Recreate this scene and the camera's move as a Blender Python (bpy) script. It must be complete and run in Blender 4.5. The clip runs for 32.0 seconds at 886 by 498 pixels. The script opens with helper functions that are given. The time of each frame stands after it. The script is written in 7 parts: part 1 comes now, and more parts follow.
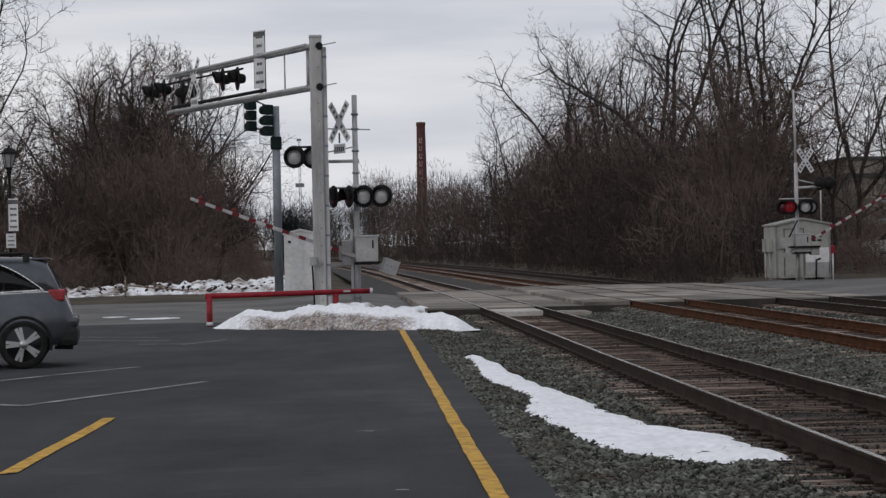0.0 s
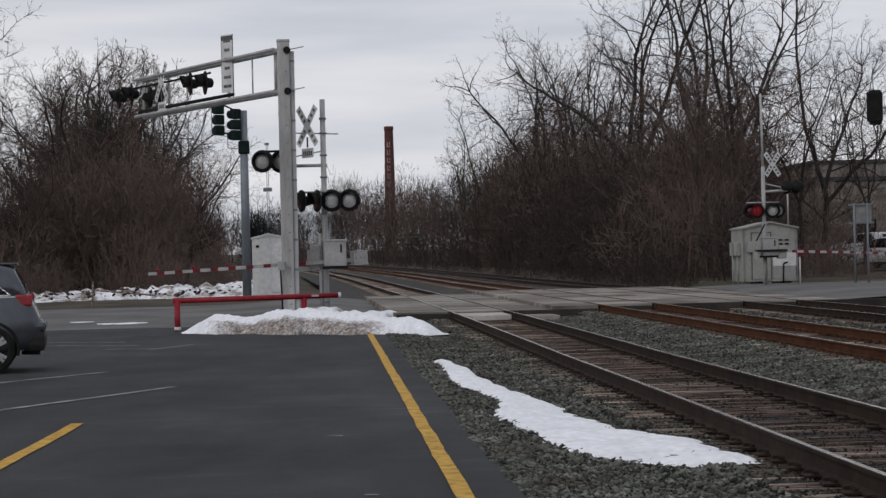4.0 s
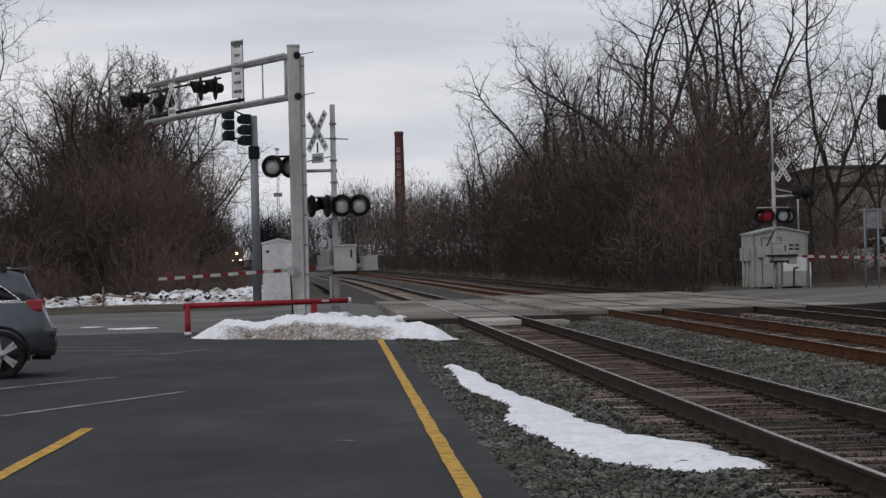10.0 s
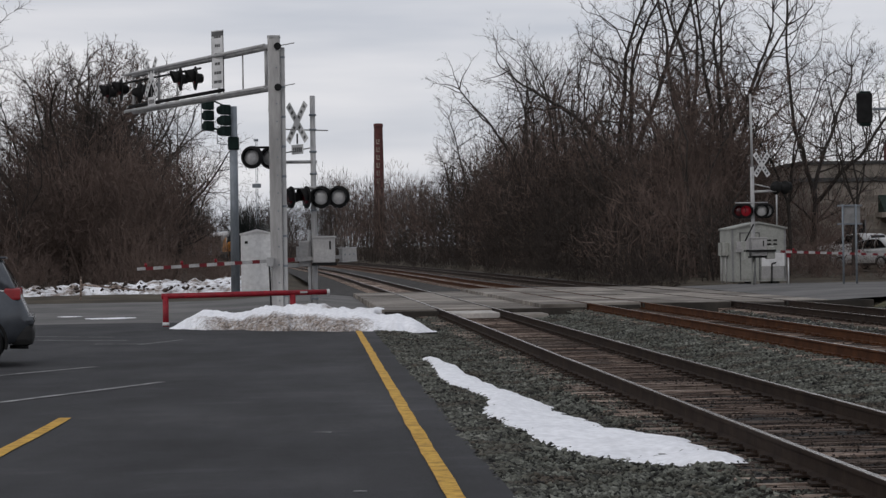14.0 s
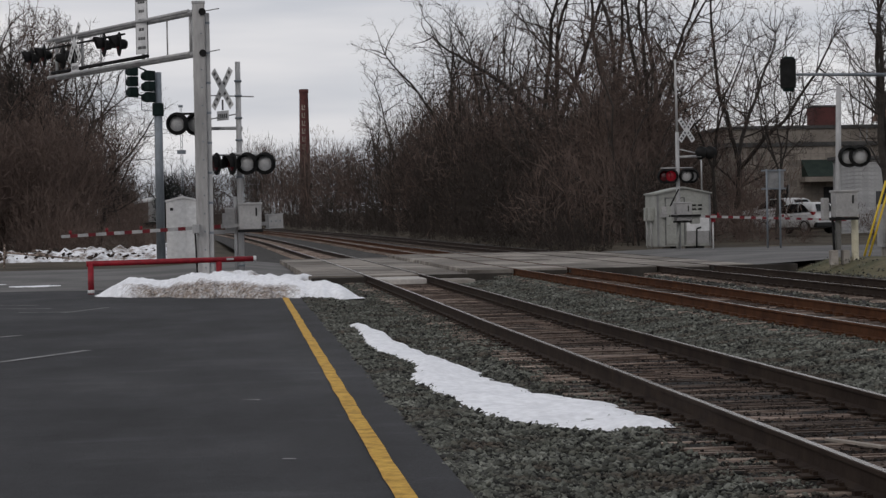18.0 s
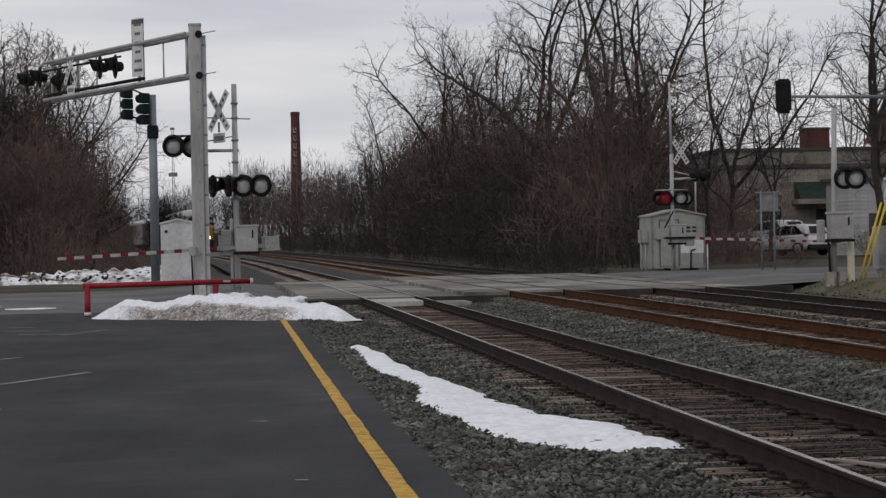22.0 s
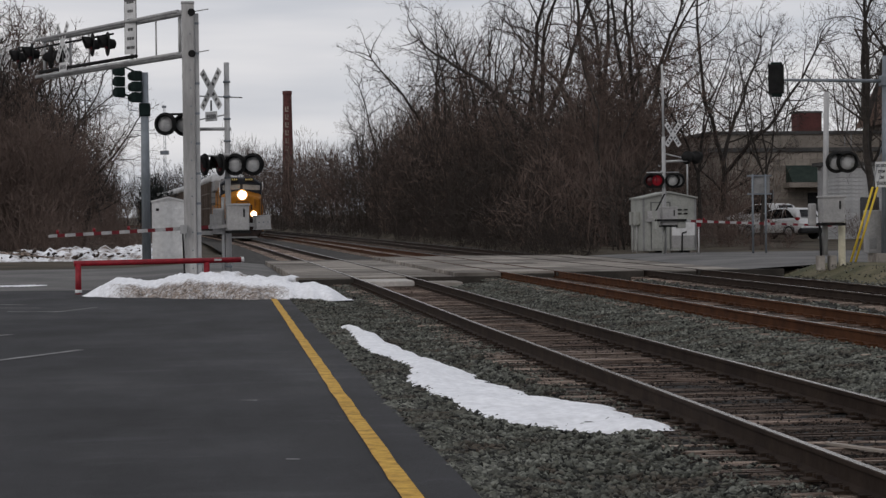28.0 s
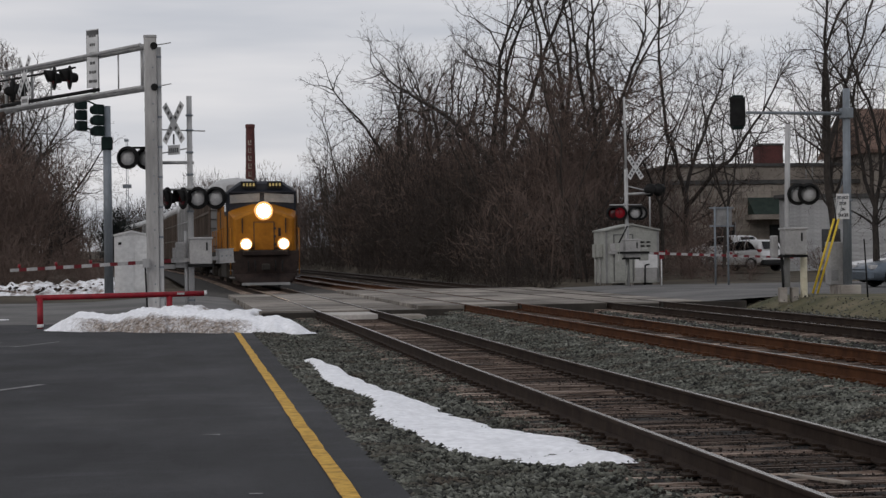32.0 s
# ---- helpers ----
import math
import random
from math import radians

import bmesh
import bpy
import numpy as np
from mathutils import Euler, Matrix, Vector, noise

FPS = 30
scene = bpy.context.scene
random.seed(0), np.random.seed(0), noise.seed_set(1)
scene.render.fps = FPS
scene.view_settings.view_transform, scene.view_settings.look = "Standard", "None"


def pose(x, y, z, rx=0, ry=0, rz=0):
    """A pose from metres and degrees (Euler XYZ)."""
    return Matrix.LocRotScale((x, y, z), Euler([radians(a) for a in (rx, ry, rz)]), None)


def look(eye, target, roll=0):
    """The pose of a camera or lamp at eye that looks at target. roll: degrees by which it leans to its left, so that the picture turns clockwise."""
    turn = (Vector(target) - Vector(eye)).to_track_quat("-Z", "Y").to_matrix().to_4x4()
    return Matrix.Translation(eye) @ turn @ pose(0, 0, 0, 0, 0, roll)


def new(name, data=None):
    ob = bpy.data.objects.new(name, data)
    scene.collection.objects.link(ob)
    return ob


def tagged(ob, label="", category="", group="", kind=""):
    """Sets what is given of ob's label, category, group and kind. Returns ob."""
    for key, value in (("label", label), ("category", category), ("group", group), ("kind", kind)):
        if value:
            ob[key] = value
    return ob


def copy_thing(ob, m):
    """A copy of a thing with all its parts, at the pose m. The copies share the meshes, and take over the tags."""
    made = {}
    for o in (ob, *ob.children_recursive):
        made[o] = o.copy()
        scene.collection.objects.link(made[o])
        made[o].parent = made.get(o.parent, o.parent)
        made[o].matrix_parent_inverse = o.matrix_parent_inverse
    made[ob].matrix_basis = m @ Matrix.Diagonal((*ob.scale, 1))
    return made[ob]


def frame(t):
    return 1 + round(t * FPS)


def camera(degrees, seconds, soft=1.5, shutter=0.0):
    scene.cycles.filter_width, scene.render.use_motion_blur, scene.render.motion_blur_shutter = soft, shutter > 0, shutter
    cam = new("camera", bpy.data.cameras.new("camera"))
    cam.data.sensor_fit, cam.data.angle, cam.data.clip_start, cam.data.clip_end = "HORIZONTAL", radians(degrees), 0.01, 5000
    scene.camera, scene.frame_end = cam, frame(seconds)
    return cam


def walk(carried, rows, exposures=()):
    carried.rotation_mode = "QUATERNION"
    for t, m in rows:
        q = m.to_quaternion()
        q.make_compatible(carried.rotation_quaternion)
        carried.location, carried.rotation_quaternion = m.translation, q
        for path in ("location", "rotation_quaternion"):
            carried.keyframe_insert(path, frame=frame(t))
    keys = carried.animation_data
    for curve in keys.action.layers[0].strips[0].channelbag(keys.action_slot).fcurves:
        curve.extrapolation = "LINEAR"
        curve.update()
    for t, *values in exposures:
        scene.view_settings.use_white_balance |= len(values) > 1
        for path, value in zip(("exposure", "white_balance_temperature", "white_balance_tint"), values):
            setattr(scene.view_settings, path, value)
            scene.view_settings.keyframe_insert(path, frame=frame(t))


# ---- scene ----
cam = camera(26.0, 32.0, soft=1.4)
walk(cam, [
        (0.0, pose(0.085, -0.004, 1.540, 90.282, 1.263, -2.488)),
        (0.5, pose(0.092, -0.004, 1.543, 90.279, 1.450, -2.801)),
        (1.0, pose(0.087, -0.004, 1.541, 90.482, 1.405, -2.725)),
        (1.5, pose(0.094, -0.004, 1.543, 90.496, 1.540, -2.690)),
        (2.0, pose(0.090, -0.004, 1.542, 90.142, 1.536, -2.314)),
        (2.5, pose(0.092, -0.004, 1.538, 89.738, 1.468, -2.202)),
        (3.0, pose(0.084, -0.004, 1.540, 90.281, 1.372, -2.403)),
        (3.5, pose(0.087, -0.004, 1.541, 90.170, 1.364, -2.714)),
        (4.0, pose(0.080, -0.003, 1.544, 90.382, 1.359, -3.440)),
        (4.5, pose(0.084, -0.004, 1.539, 90.492, 1.450, -3.117)),
        (6.5, pose(0.083, -0.004, 1.544, 90.223, 1.179, -2.988)),
        (7.0, pose(0.073, -0.003, 1.539, 90.117, 1.178, -3.198)),
        (7.5, pose(0.073, -0.003, 1.546, 90.240, 1.174, -3.249)),
        (8.0, pose(0.082, -0.004, 1.543, 90.474, 1.144, -3.113)),
        (8.5, pose(0.087, -0.004, 1.543, 90.448, 1.266, -3.108)),
        (9.0, pose(0.079, -0.003, 1.543, 90.524, 1.263, -3.166)),
        (9.5, pose(0.081, -0.003, 1.541, 90.456, 1.319, -3.266)),
        (10.0, pose(0.083, -0.004, 1.542, 90.543, 1.360, -3.137)),
        (10.5, pose(0.079, -0.003, 1.543, 90.474, 1.271, -3.061)),
        (11.0, pose(0.082, -0.004, 1.542, 90.444, 1.351, -3.111)),
        (11.5, pose(0.080, -0.003, 1.546, 90.510, 1.379, -3.247)),
        (12.0, pose(0.076, -0.003, 1.545, 90.316, 1.293, -3.125)),
        (12.5, pose(0.078, -0.003, 1.544, 90.139, 1.263, -3.065)),
        (13.0, pose(0.078, -0.003, 1.545, 90.240, 1.154, -3.285)),
        (13.5, pose(0.073, -0.003, 1.539, 90.348, 1.033, -3.560)),
        (15.5, pose(0.059, -0.003, 1.549, 89.960, 0.871, -4.630)),
        (16.0, pose(0.061, -0.003, 1.550, 89.662, 1.351, -5.354)),
        (16.5, pose(0.077, -0.003, 1.545, 89.023, 1.067, -5.478)),
        (17.0, pose(0.071, -0.003, 1.543, 89.241, 1.289, -5.397)),
        (17.5, pose(0.062, -0.003, 1.548, 89.343, 1.237, -5.329)),
        (18.0, pose(0.054, -0.002, 1.549, 89.246, 1.113, -5.987)),
        (18.5, pose(0.031, -0.001, 1.549, 89.445, 1.349, -6.587)),
        (19.0, pose(-0.005, 0.000, 1.554, 89.362, 1.200, -6.653)),
        (19.5, pose(-0.042, 0.002, 1.548, 89.241, 1.348, -7.760)),
        (20.0, pose(-0.072, 0.003, 1.549, 89.302, 1.388, -7.073)),
        (20.5, pose(-0.073, 0.003, 1.546, 89.464, 1.258, -6.095)),
        (21.0, pose(-0.084, 0.004, 1.547, 89.587, 1.205, -6.112)),
        (21.5, pose(-0.087, 0.004, 1.547, 89.810, 1.144, -5.736)),
        (22.0, pose(-0.090, 0.004, 1.541, 89.911, 1.154, -6.256)),
        (22.5, pose(-0.086, 0.004, 1.546, 89.764, 1.299, -5.594)),
        (23.0, pose(-0.083, 0.004, 1.551, 89.881, 1.383, -5.267)),
        (23.5, pose(-0.093, 0.004, 1.549, 89.875, 1.305, -5.367)),
        (24.0, pose(-0.087, 0.004, 1.550, 90.197, 1.445, -5.572)),
        (24.5, pose(-0.092, 0.004, 1.550, 90.016, 1.440, -6.068)),
        (26.5, pose(-0.099, 0.004, 1.547, 89.904, 1.102, -6.394)),
        (27.0, pose(-0.105, 0.005, 1.547, 89.627, 1.143, -6.237)),
        (27.5, pose(-0.106, 0.005, 1.546, 89.373, 0.953, -6.294)),
        (28.0, pose(-0.099, 0.004, 1.543, 89.323, 0.667, -6.520)),
        (28.5, pose(-0.094, 0.004, 1.541, 89.346, 0.770, -6.156)),
        (29.0, pose(-0.095, 0.004, 1.547, 89.696, 0.710, -6.110)),
        (29.5, pose(-0.094, 0.004, 1.540, 89.946, 0.637, -6.279)),
        (30.0, pose(-0.101, 0.004, 1.543, 90.183, 0.568, -6.853)),
        (30.5, pose(-0.104, 0.005, 1.540, 90.111, 0.716, -7.318)),
        (31.0, pose(-0.106, 0.005, 1.543, 90.168, 0.645, -7.750)),
        (31.5, pose(-0.110, 0.005, 1.547, 90.111, 0.734, -7.751)),
        (32.0, pose(-0.097, 0.004, 1.544, 90.291, 0.840, -7.614)),
], ((0.0, -0.04, 6520, 13), (13.0, -0.04, 6520, 13), (17.0, -0.08, 6660, 13), (32.0, -0.08, 6660, 13)))

# ---- world, sun, exposure ----
world = bpy.data.worlds.new("overcast")
scene.world = world
world.use_nodes = True
wn, wl = world.node_tree.nodes, world.node_tree.links
wn.clear()
sky = wn.new("ShaderNodeTexSky")
sky.sky_type, sky.sun_disc = "NISHITA", False
sky.sun_elevation, sky.sun_rotation = radians(24), radians(215)
hsv = wn.new("ShaderNodeHueSaturation")
hsv.inputs["Saturation"].default_value = 0.25
wl.new(sky.outputs[0], hsv.inputs["Color"])
dim = wn.new("ShaderNodeMix")
dim.data_type, dim.blend_type = "RGBA", "MULTIPLY"
dim.inputs["Factor"].default_value = 1.0
dim.inputs["B"].default_value = (0.1, 0.1, 0.1, 1)
wl.new(hsv.outputs[0], dim.inputs["A"])
wtc = wn.new("ShaderNodeTexCoord")
wmap = wn.new("ShaderNodeMapping")
wmap.inputs["Scale"].default_value = (1.2, 1.2, 9.0)
wl.new(wtc.outputs["Generated"], wmap.inputs["Vector"])
wno = wn.new("ShaderNodeTexNoise")
wno.inputs["Scale"].default_value, wno.inputs["Detail"].default_value = 1.6, 5.0
wl.new(wmap.outputs[0], wno.inputs["Vector"])
wra = wn.new("ShaderNodeValToRGB")
wra.color_ramp.elements[0].position, wra.color_ramp.elements[0].color = 0.40, (0.49, 0.54, 0.613, 1)
wra.color_ramp.elements[1].position, wra.color_ramp.elements[1].color = 0.60, (0.825, 0.84, 0.865, 1)
wl.new(wno.outputs["Fac"], wra.inputs["Fac"])
mixw = wn.new("ShaderNodeMix")
mixw.data_type = "RGBA"
mixw.inputs["Factor"].default_value = 0.85
wl.new(dim.outputs["Result"], mixw.inputs["A"])
wl.new(wra.outputs[0], mixw.inputs["B"])
bg = wn.new("ShaderNodeBackground")
bg.inputs["Strength"].default_value = 1.0
wl.new(mixw.outputs["Result"], bg.inputs["Color"])
wout = wn.new("ShaderNodeOutputWorld")
wl.new(bg.outputs[0], wout.inputs[0])
sun = new("sun", bpy.data.lights.new("sun", "SUN"))
sun.data.energy, sun.data.angle, sun.data.color = 0.5, radians(25), (1, 0.97, 0.93)
sun.matrix_world = look((0, 0, 50), (35, 40, 20))
scene.view_settings.exposure = 0.0


# ---- materials ----
def material(name, colors, scale=4.0, rough=0.8, metal=0.0, bump=0.0, bump_scale=None, fine=None, detail=6.0, spec=0.3, vary=0.0, stretch=None, emit=None, island=0.0):
    """A surface of two or three colours mixed by noise at a real-world scale, with fine grain, relief and variation from piece to piece."""
    m = bpy.data.materials.new(name)
    m.use_nodes = True
    n, l = m.node_tree.nodes, m.node_tree.links
    b = n["Principled BSDF"]
    tc = n.new("ShaderNodeTexCoord")
    vec = tc.outputs["Object"]
    if stretch:
        mp = n.new("ShaderNodeMapping")
        mp.inputs["Scale"].default_value = stretch
        l.new(vec, mp.inputs["Vector"])
        vec = mp.outputs[0]
    no = n.new("ShaderNodeTexNoise")
    no.inputs["Scale"].default_value, no.inputs["Detail"].default_value, no.inputs["Roughness"].default_value = scale, detail, 0.6
    l.new(vec, no.inputs["Vector"])
    ra = n.new("ShaderNodeValToRGB")
    e = ra.color_ramp.elements
    e[0].position, e[0].color = 0.36, colors[0]
    e[1].position, e[1].color = 0.64, colors[-1]
    if len(colors) == 3:
        k = e.new(0.5)
        k.color = colors[1]
    l.new(no.outputs["Fac"], ra.inputs["Fac"])
    col = ra.outputs[0]
    f2 = n.new("ShaderNodeTexNoise")
    f2.inputs["Scale"].default_value, f2.inputs["Detail"].default_value = fine or scale * 9, 4.0
    l.new(vec, f2.inputs["Vector"])
    mr = n.new("ShaderNodeMapRange")
    mr.inputs["To Min"].default_value, mr.inputs["To Max"].default_value = 0.72, 1.28
    l.new(f2.outputs["Fac"], mr.inputs["Value"])
    mu = n.new("ShaderNodeMix")
    mu.data_type, mu.blend_type = "RGBA", "MULTIPLY"
    mu.inputs["Factor"].default_value = 1.0
    l.new(col, mu.inputs["A"])
    l.new(mr.outputs[0], mu.inputs["B"])
    col = mu.outputs["Result"]
    if vary or island:
        oi = n.new("ShaderNodeObjectInfo" if vary else "ShaderNodeNewGeometry")
        mv = n.new("ShaderNodeMapRange")
        mv.inputs["To Min"].default_value, mv.inputs["To Max"].default_value = 1 - (vary or island), 1 + (vary or island)
        l.new(oi.outputs["Random" if vary else "Random Per Island"], mv.inputs["Value"])
        m2 = n.new("ShaderNodeMix")
        m2.data_type, m2.blend_type = "RGBA", "MULTIPLY"
        m2.inputs["Factor"].default_value = 1.0
        l.new(col, m2.inputs["A"])
        l.new(mv.outputs[0], m2.inputs["B"])
        col = m2.outputs["Result"]
    l.new(col, b.inputs["Base Color"])
    b.inputs["Roughness"].default_value, b.inputs["Metallic"].default_value = rough, metal
    b.inputs["Specular IOR Level"].default_value = spec
    if bump:
        bn = n.new("ShaderNodeTexNoise")
        bn.inputs["Scale"].default_value, bn.inputs["Detail"].default_value = bump_scale or scale * 6, 5.0
        l.new(vec, bn.inputs["Vector"])
        bu = n.new("ShaderNodeBump")
        bu.inputs["Strength"].default_value, bu.inputs["Distance"].default_value = bump, 0.02
        l.new(bn.outputs["Fac"], bu.inputs["Height"])
        l.new(bu.outputs[0], b.inputs["Normal"])
    if emit:
        b.inputs["Emission Color"].default_value, b.inputs["Emission Strength"].default_value = emit[0], emit[1]
    return m


def g(v, warm=0.0):
    return (v * (1 + warm), v, v * (1 - warm), 1)


M = {}
M["asphalt"] = material("lot_asphalt", [(0.0275, 0.0278, 0.030, 1), (0.0335, 0.0338, 0.0365, 1), (0.043, 0.043, 0.0455, 1)], 0.35, 0.85, bump=0.35, bump_scale=55, fine=25, spec=0.2)
def scuffed_asphalt():
    """Dark asphalt with soft patches, long pale scuffs and fine grit."""
    m = M["asphalt"]
    n, l = m.node_tree.nodes, m.node_tree.links
    b = n["Principled BSDF"]
    src = b.inputs["Base Color"].links[0].from_socket
    tc = n.new("ShaderNodeTexCoord")
    for scale, lo, hi, a, c in (((0.7, 2.2, 1), 0.55, 0.72, 1.0, 1.5), ((0.22, 0.07, 1), 0.36, 0.64, 0.70, 1.26), ((0.9, 0.28, 1), 0.35, 0.65, 0.86, 1.14), ((26, 26, 26), 0.60, 0.76, 1.0, 2.0), ((60, 60, 60), 0.3, 0.7, 0.72, 1.28)):
        mp = n.new("ShaderNodeMapping")
        mp.inputs["Scale"].default_value = scale
        l.new(tc.outputs["Object"], mp.inputs["Vector"])
        t = n.new("ShaderNodeTexNoise")
        t.inputs["Scale"].default_value, t.inputs["Detail"].default_value, t.inputs["Roughness"].default_value = 1.0, 7.0, 0.65
        l.new(mp.outputs[0], t.inputs["Vector"])
        r = n.new("ShaderNodeMapRange")
        for k, v in (("From Min", lo), ("From Max", hi), ("To Min", a), ("To Max", c)):
            r.inputs[k].default_value = v
        l.new(t.outputs["Fac"], r.inputs["Value"])
        x = n.new("ShaderNodeMix")
        x.data_type, x.blend_type = "RGBA", "MULTIPLY"
        x.inputs["Factor"].default_value = 1.0
        l.new(src, x.inputs["A"])
        l.new(r.outputs[0], x.inputs["B"])
        src = x.outputs["Result"]
    l.new(src, b.inputs["Base Color"])


scuffed_asphalt()
M["road"] = material("road_asphalt", [g(0.085, 0.02), g(0.115, 0.03), g(0.15, 0.03)], 0.3, 0.9, bump=0.3, bump_scale=40, fine=12)
M["panel"] = material("crossing_concrete", [(0.125, 0.108, 0.093, 1), (0.21, 0.19, 0.168, 1), (0.31, 0.285, 0.255, 1)], 0.9, 0.88, bump=0.3, vary=0.34, stretch=(0.5, 2.5, 1), spec=0.15)
M["lightpanel"] = material("pale_concrete", [g(0.34, 0.06), g(0.44, 0.07)], 2.0, 0.85, bump=0.3)
# Near-black: the shade in the gaps between stones is put into this colour.
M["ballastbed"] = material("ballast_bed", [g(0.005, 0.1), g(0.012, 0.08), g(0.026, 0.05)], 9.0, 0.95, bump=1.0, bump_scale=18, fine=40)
M["stone"] = material("ballast_stone", [(0.058, 0.048, 0.038, 1), (0.076, 0.079, 0.066, 1), (0.135, 0.138, 0.119, 1)], 1.6, 0.9, fine=60, island=0.95)
M["dirt"] = material("track_dirt", [(0.026, 0.018, 0.0145, 1), (0.052, 0.038, 0.031, 1), (0.085, 0.064, 0.053, 1)], 2.0, 0.95, bump=0.8, bump_scale=25, fine=30, island=0.6)
M["farbed"] = material("old_grey_ballast", [g(0.022, 0.08), g(0.042, 0.07), g(0.068, 0.06)], 3.0, 0.95, bump=1.0, bump_scale=12, fine=14)
M["crib"] = material("grimy_crib_stone", [(0.011, 0.0075, 0.006, 1), (0.030, 0.0215, 0.017, 1), (0.07, 0.055, 0.045, 1)], 3.0, 0.95, fine=40, island=0.85)
M["ground"] = material("winter_ground", [(0.028, 0.022, 0.014, 1), (0.055, 0.043, 0.028, 1), (0.08, 0.064, 0.042, 1)], 0.35, 0.95, bump=0.8, bump_scale=6, fine=8)
M["grass"] = material("dormant_grass", [(0.055, 0.056, 0.026, 1), (0.095, 0.085, 0.045, 1), (0.14, 0.118, 0.072, 1)], 0.8, 0.95, bump=0.8, bump_scale=20, fine=25)
M["sleeper"] = material("sleeper_wood", [(0.034, 0.023, 0.018, 1), (0.155, 0.113, 0.092, 1), (0.47, 0.385, 0.325, 1)], 2.5, 0.9, bump=0.9, stretch=(0.4, 11, 11), vary=0.5)
M["rail"] = material("rail_side", [(0.018, 0.011, 0.008, 1), (0.037, 0.025, 0.018, 1)], 3.0, 0.85, bump=0.2, spec=0.15)
M["rail_rusty"] = material("rusty_rail", [(0.045, 0.017, 0.0075, 1), (0.085, 0.034, 0.0135, 1)], 3.0, 0.9, bump=0.2, spec=0.15)
M["railtop"] = material("rail_head", [(0.19, 0.165, 0.145, 1), (0.28, 0.25, 0.225, 1)], 2.0, 0.26, 0.8)
M["snow"] = material("snow", [(0.78, 0.79, 0.82, 1), (0.86, 0.87, 0.9, 1)], 1.2, 0.75, bump=0.5, bump_scale=9, fine=12)
def gritty_snow():
    """White snow under a film of brown grit; the mesh says how much grit lies where, fine noise breaks it up."""
    m = material("gritty_snow", [(0.78, 0.79, 0.82, 1), (0.86, 0.87, 0.9, 1)], 1.2, 0.8, bump=0.3, bump_scale=12, fine=12)
    n, l = m.node_tree.nodes, m.node_tree.links
    b = n["Principled BSDF"]
    white = b.inputs["Base Color"].links[0].from_socket
    at = n.new("ShaderNodeAttribute")
    at.attribute_name = "grit"
    tc = n.new("ShaderNodeTexCoord")
    total = at.outputs["Fac"]
    for scale, weight in ((4.0, 0.9), (17.0, 1.2), (60.0, 1.1)):
        t = n.new("ShaderNodeTexNoise")
        t.inputs["Scale"].default_value, t.inputs["Detail"].default_value = scale, 3.0
        l.new(tc.outputs["Object"], t.inputs["Vector"])
        a = n.new("ShaderNodeMath")
        a.operation = "MULTIPLY_ADD"
        a.inputs[1].default_value = weight
        l.new(t.outputs["Fac"], a.inputs[0])
        l.new(total, a.inputs[2])
        total = a.outputs[0]
    r = n.new("ShaderNodeMapRange")
    r.inputs["From Min"].default_value, r.inputs["From Max"].default_value = 1.85, 2.55
    l.new(total, r.inputs["Value"])
    dn = n.new("ShaderNodeTexNoise")
    dn.inputs["Scale"].default_value, dn.inputs["Detail"].default_value = 13.0, 5.0
    l.new(tc.outputs["Object"], dn.inputs["Vector"])
    dr = n.new("ShaderNodeValToRGB")
    e = dr.color_ramp.elements
    e[0].position, e[0].color = 0.34, (0.075, 0.055, 0.043, 1)
    e[1].position, e[1].color = 0.66, (0.31, 0.25, 0.205, 1)
    l.new(dn.outputs["Fac"], dr.inputs["Fac"])
    x = n.new("ShaderNodeMix")
    x.data_type = "RGBA"
    l.new(r.outputs[0], x.inputs["Factor"])
    l.new(white, x.inputs["A"])
    l.new(dr.outputs[0], x.inputs["B"])
    l.new(x.outputs["Result"], b.inputs["Base Color"])
    return m


M["grittysnow"] = gritty_snow()
M["yellow"] = material("yellow_paint", [(0.33, 0.185, 0.028, 1), (0.52, 0.30, 0.045, 1), (0.62, 0.37, 0.065, 1)], 7.0, 0.8, bump=0.4, bump_scale=60, fine=42)
M["whitepaint"] = material("worn_white_paint", [g(0.09), g(0.33)], 2.5, 0.85, fine=30)
M["red"] = material("red_paint", [(0.17, 0.006, 0.013, 1), (0.28, 0.010, 0.020, 1)], 5.0, 0.5, bump=0.15)
M["mastpaint"] = material("pale_mast_paint", [g(0.28, 0.02), g(0.36, 0.02), g(0.43, 0.02)], 1.6, 0.65, 0.1, fine=14, stretch=(1, 1, 0.2))
M["steel"] = material("weathered_aluminium", [g(0.30, 0.0), g(0.38, 0.0), g(0.45, 0.01)], 2.0, 0.65, 0.25, fine=14, stretch=(1, 1, 0.25))
M["galv"] = material("galvanised_steel", [(0.15, 0.17, 0.19, 1), (0.22, 0.245, 0.27, 1)], 2.0, 0.6, 0.3, stretch=(1, 1, 0.3))
M["box"] = material("grey_cabinet_paint", [g(0.26, 0.01), g(0.34, 0.02)], 1.8, 0.7, bump=0.1)
M["greenbox"] = material("grey_green_paint", [(0.255, 0.26, 0.24, 1), (0.32, 0.325, 0.30, 1)], 1.5, 0.7, bump=0.1)
M["whitebox"] = material("white_cabinet_paint", [g(0.58), g(0.66)], 0.8, 0.7)
M["black"] = material("black_paint", [g(0.010), g(0.018)], 5.0, 0.75, spec=0.12)
M["darkgreen"] = material("dark_green_housing", [(0.006, 0.013, 0.012, 1), (0.011, 0.022, 0.020, 1)], 4.0, 0.75, spec=0.12)
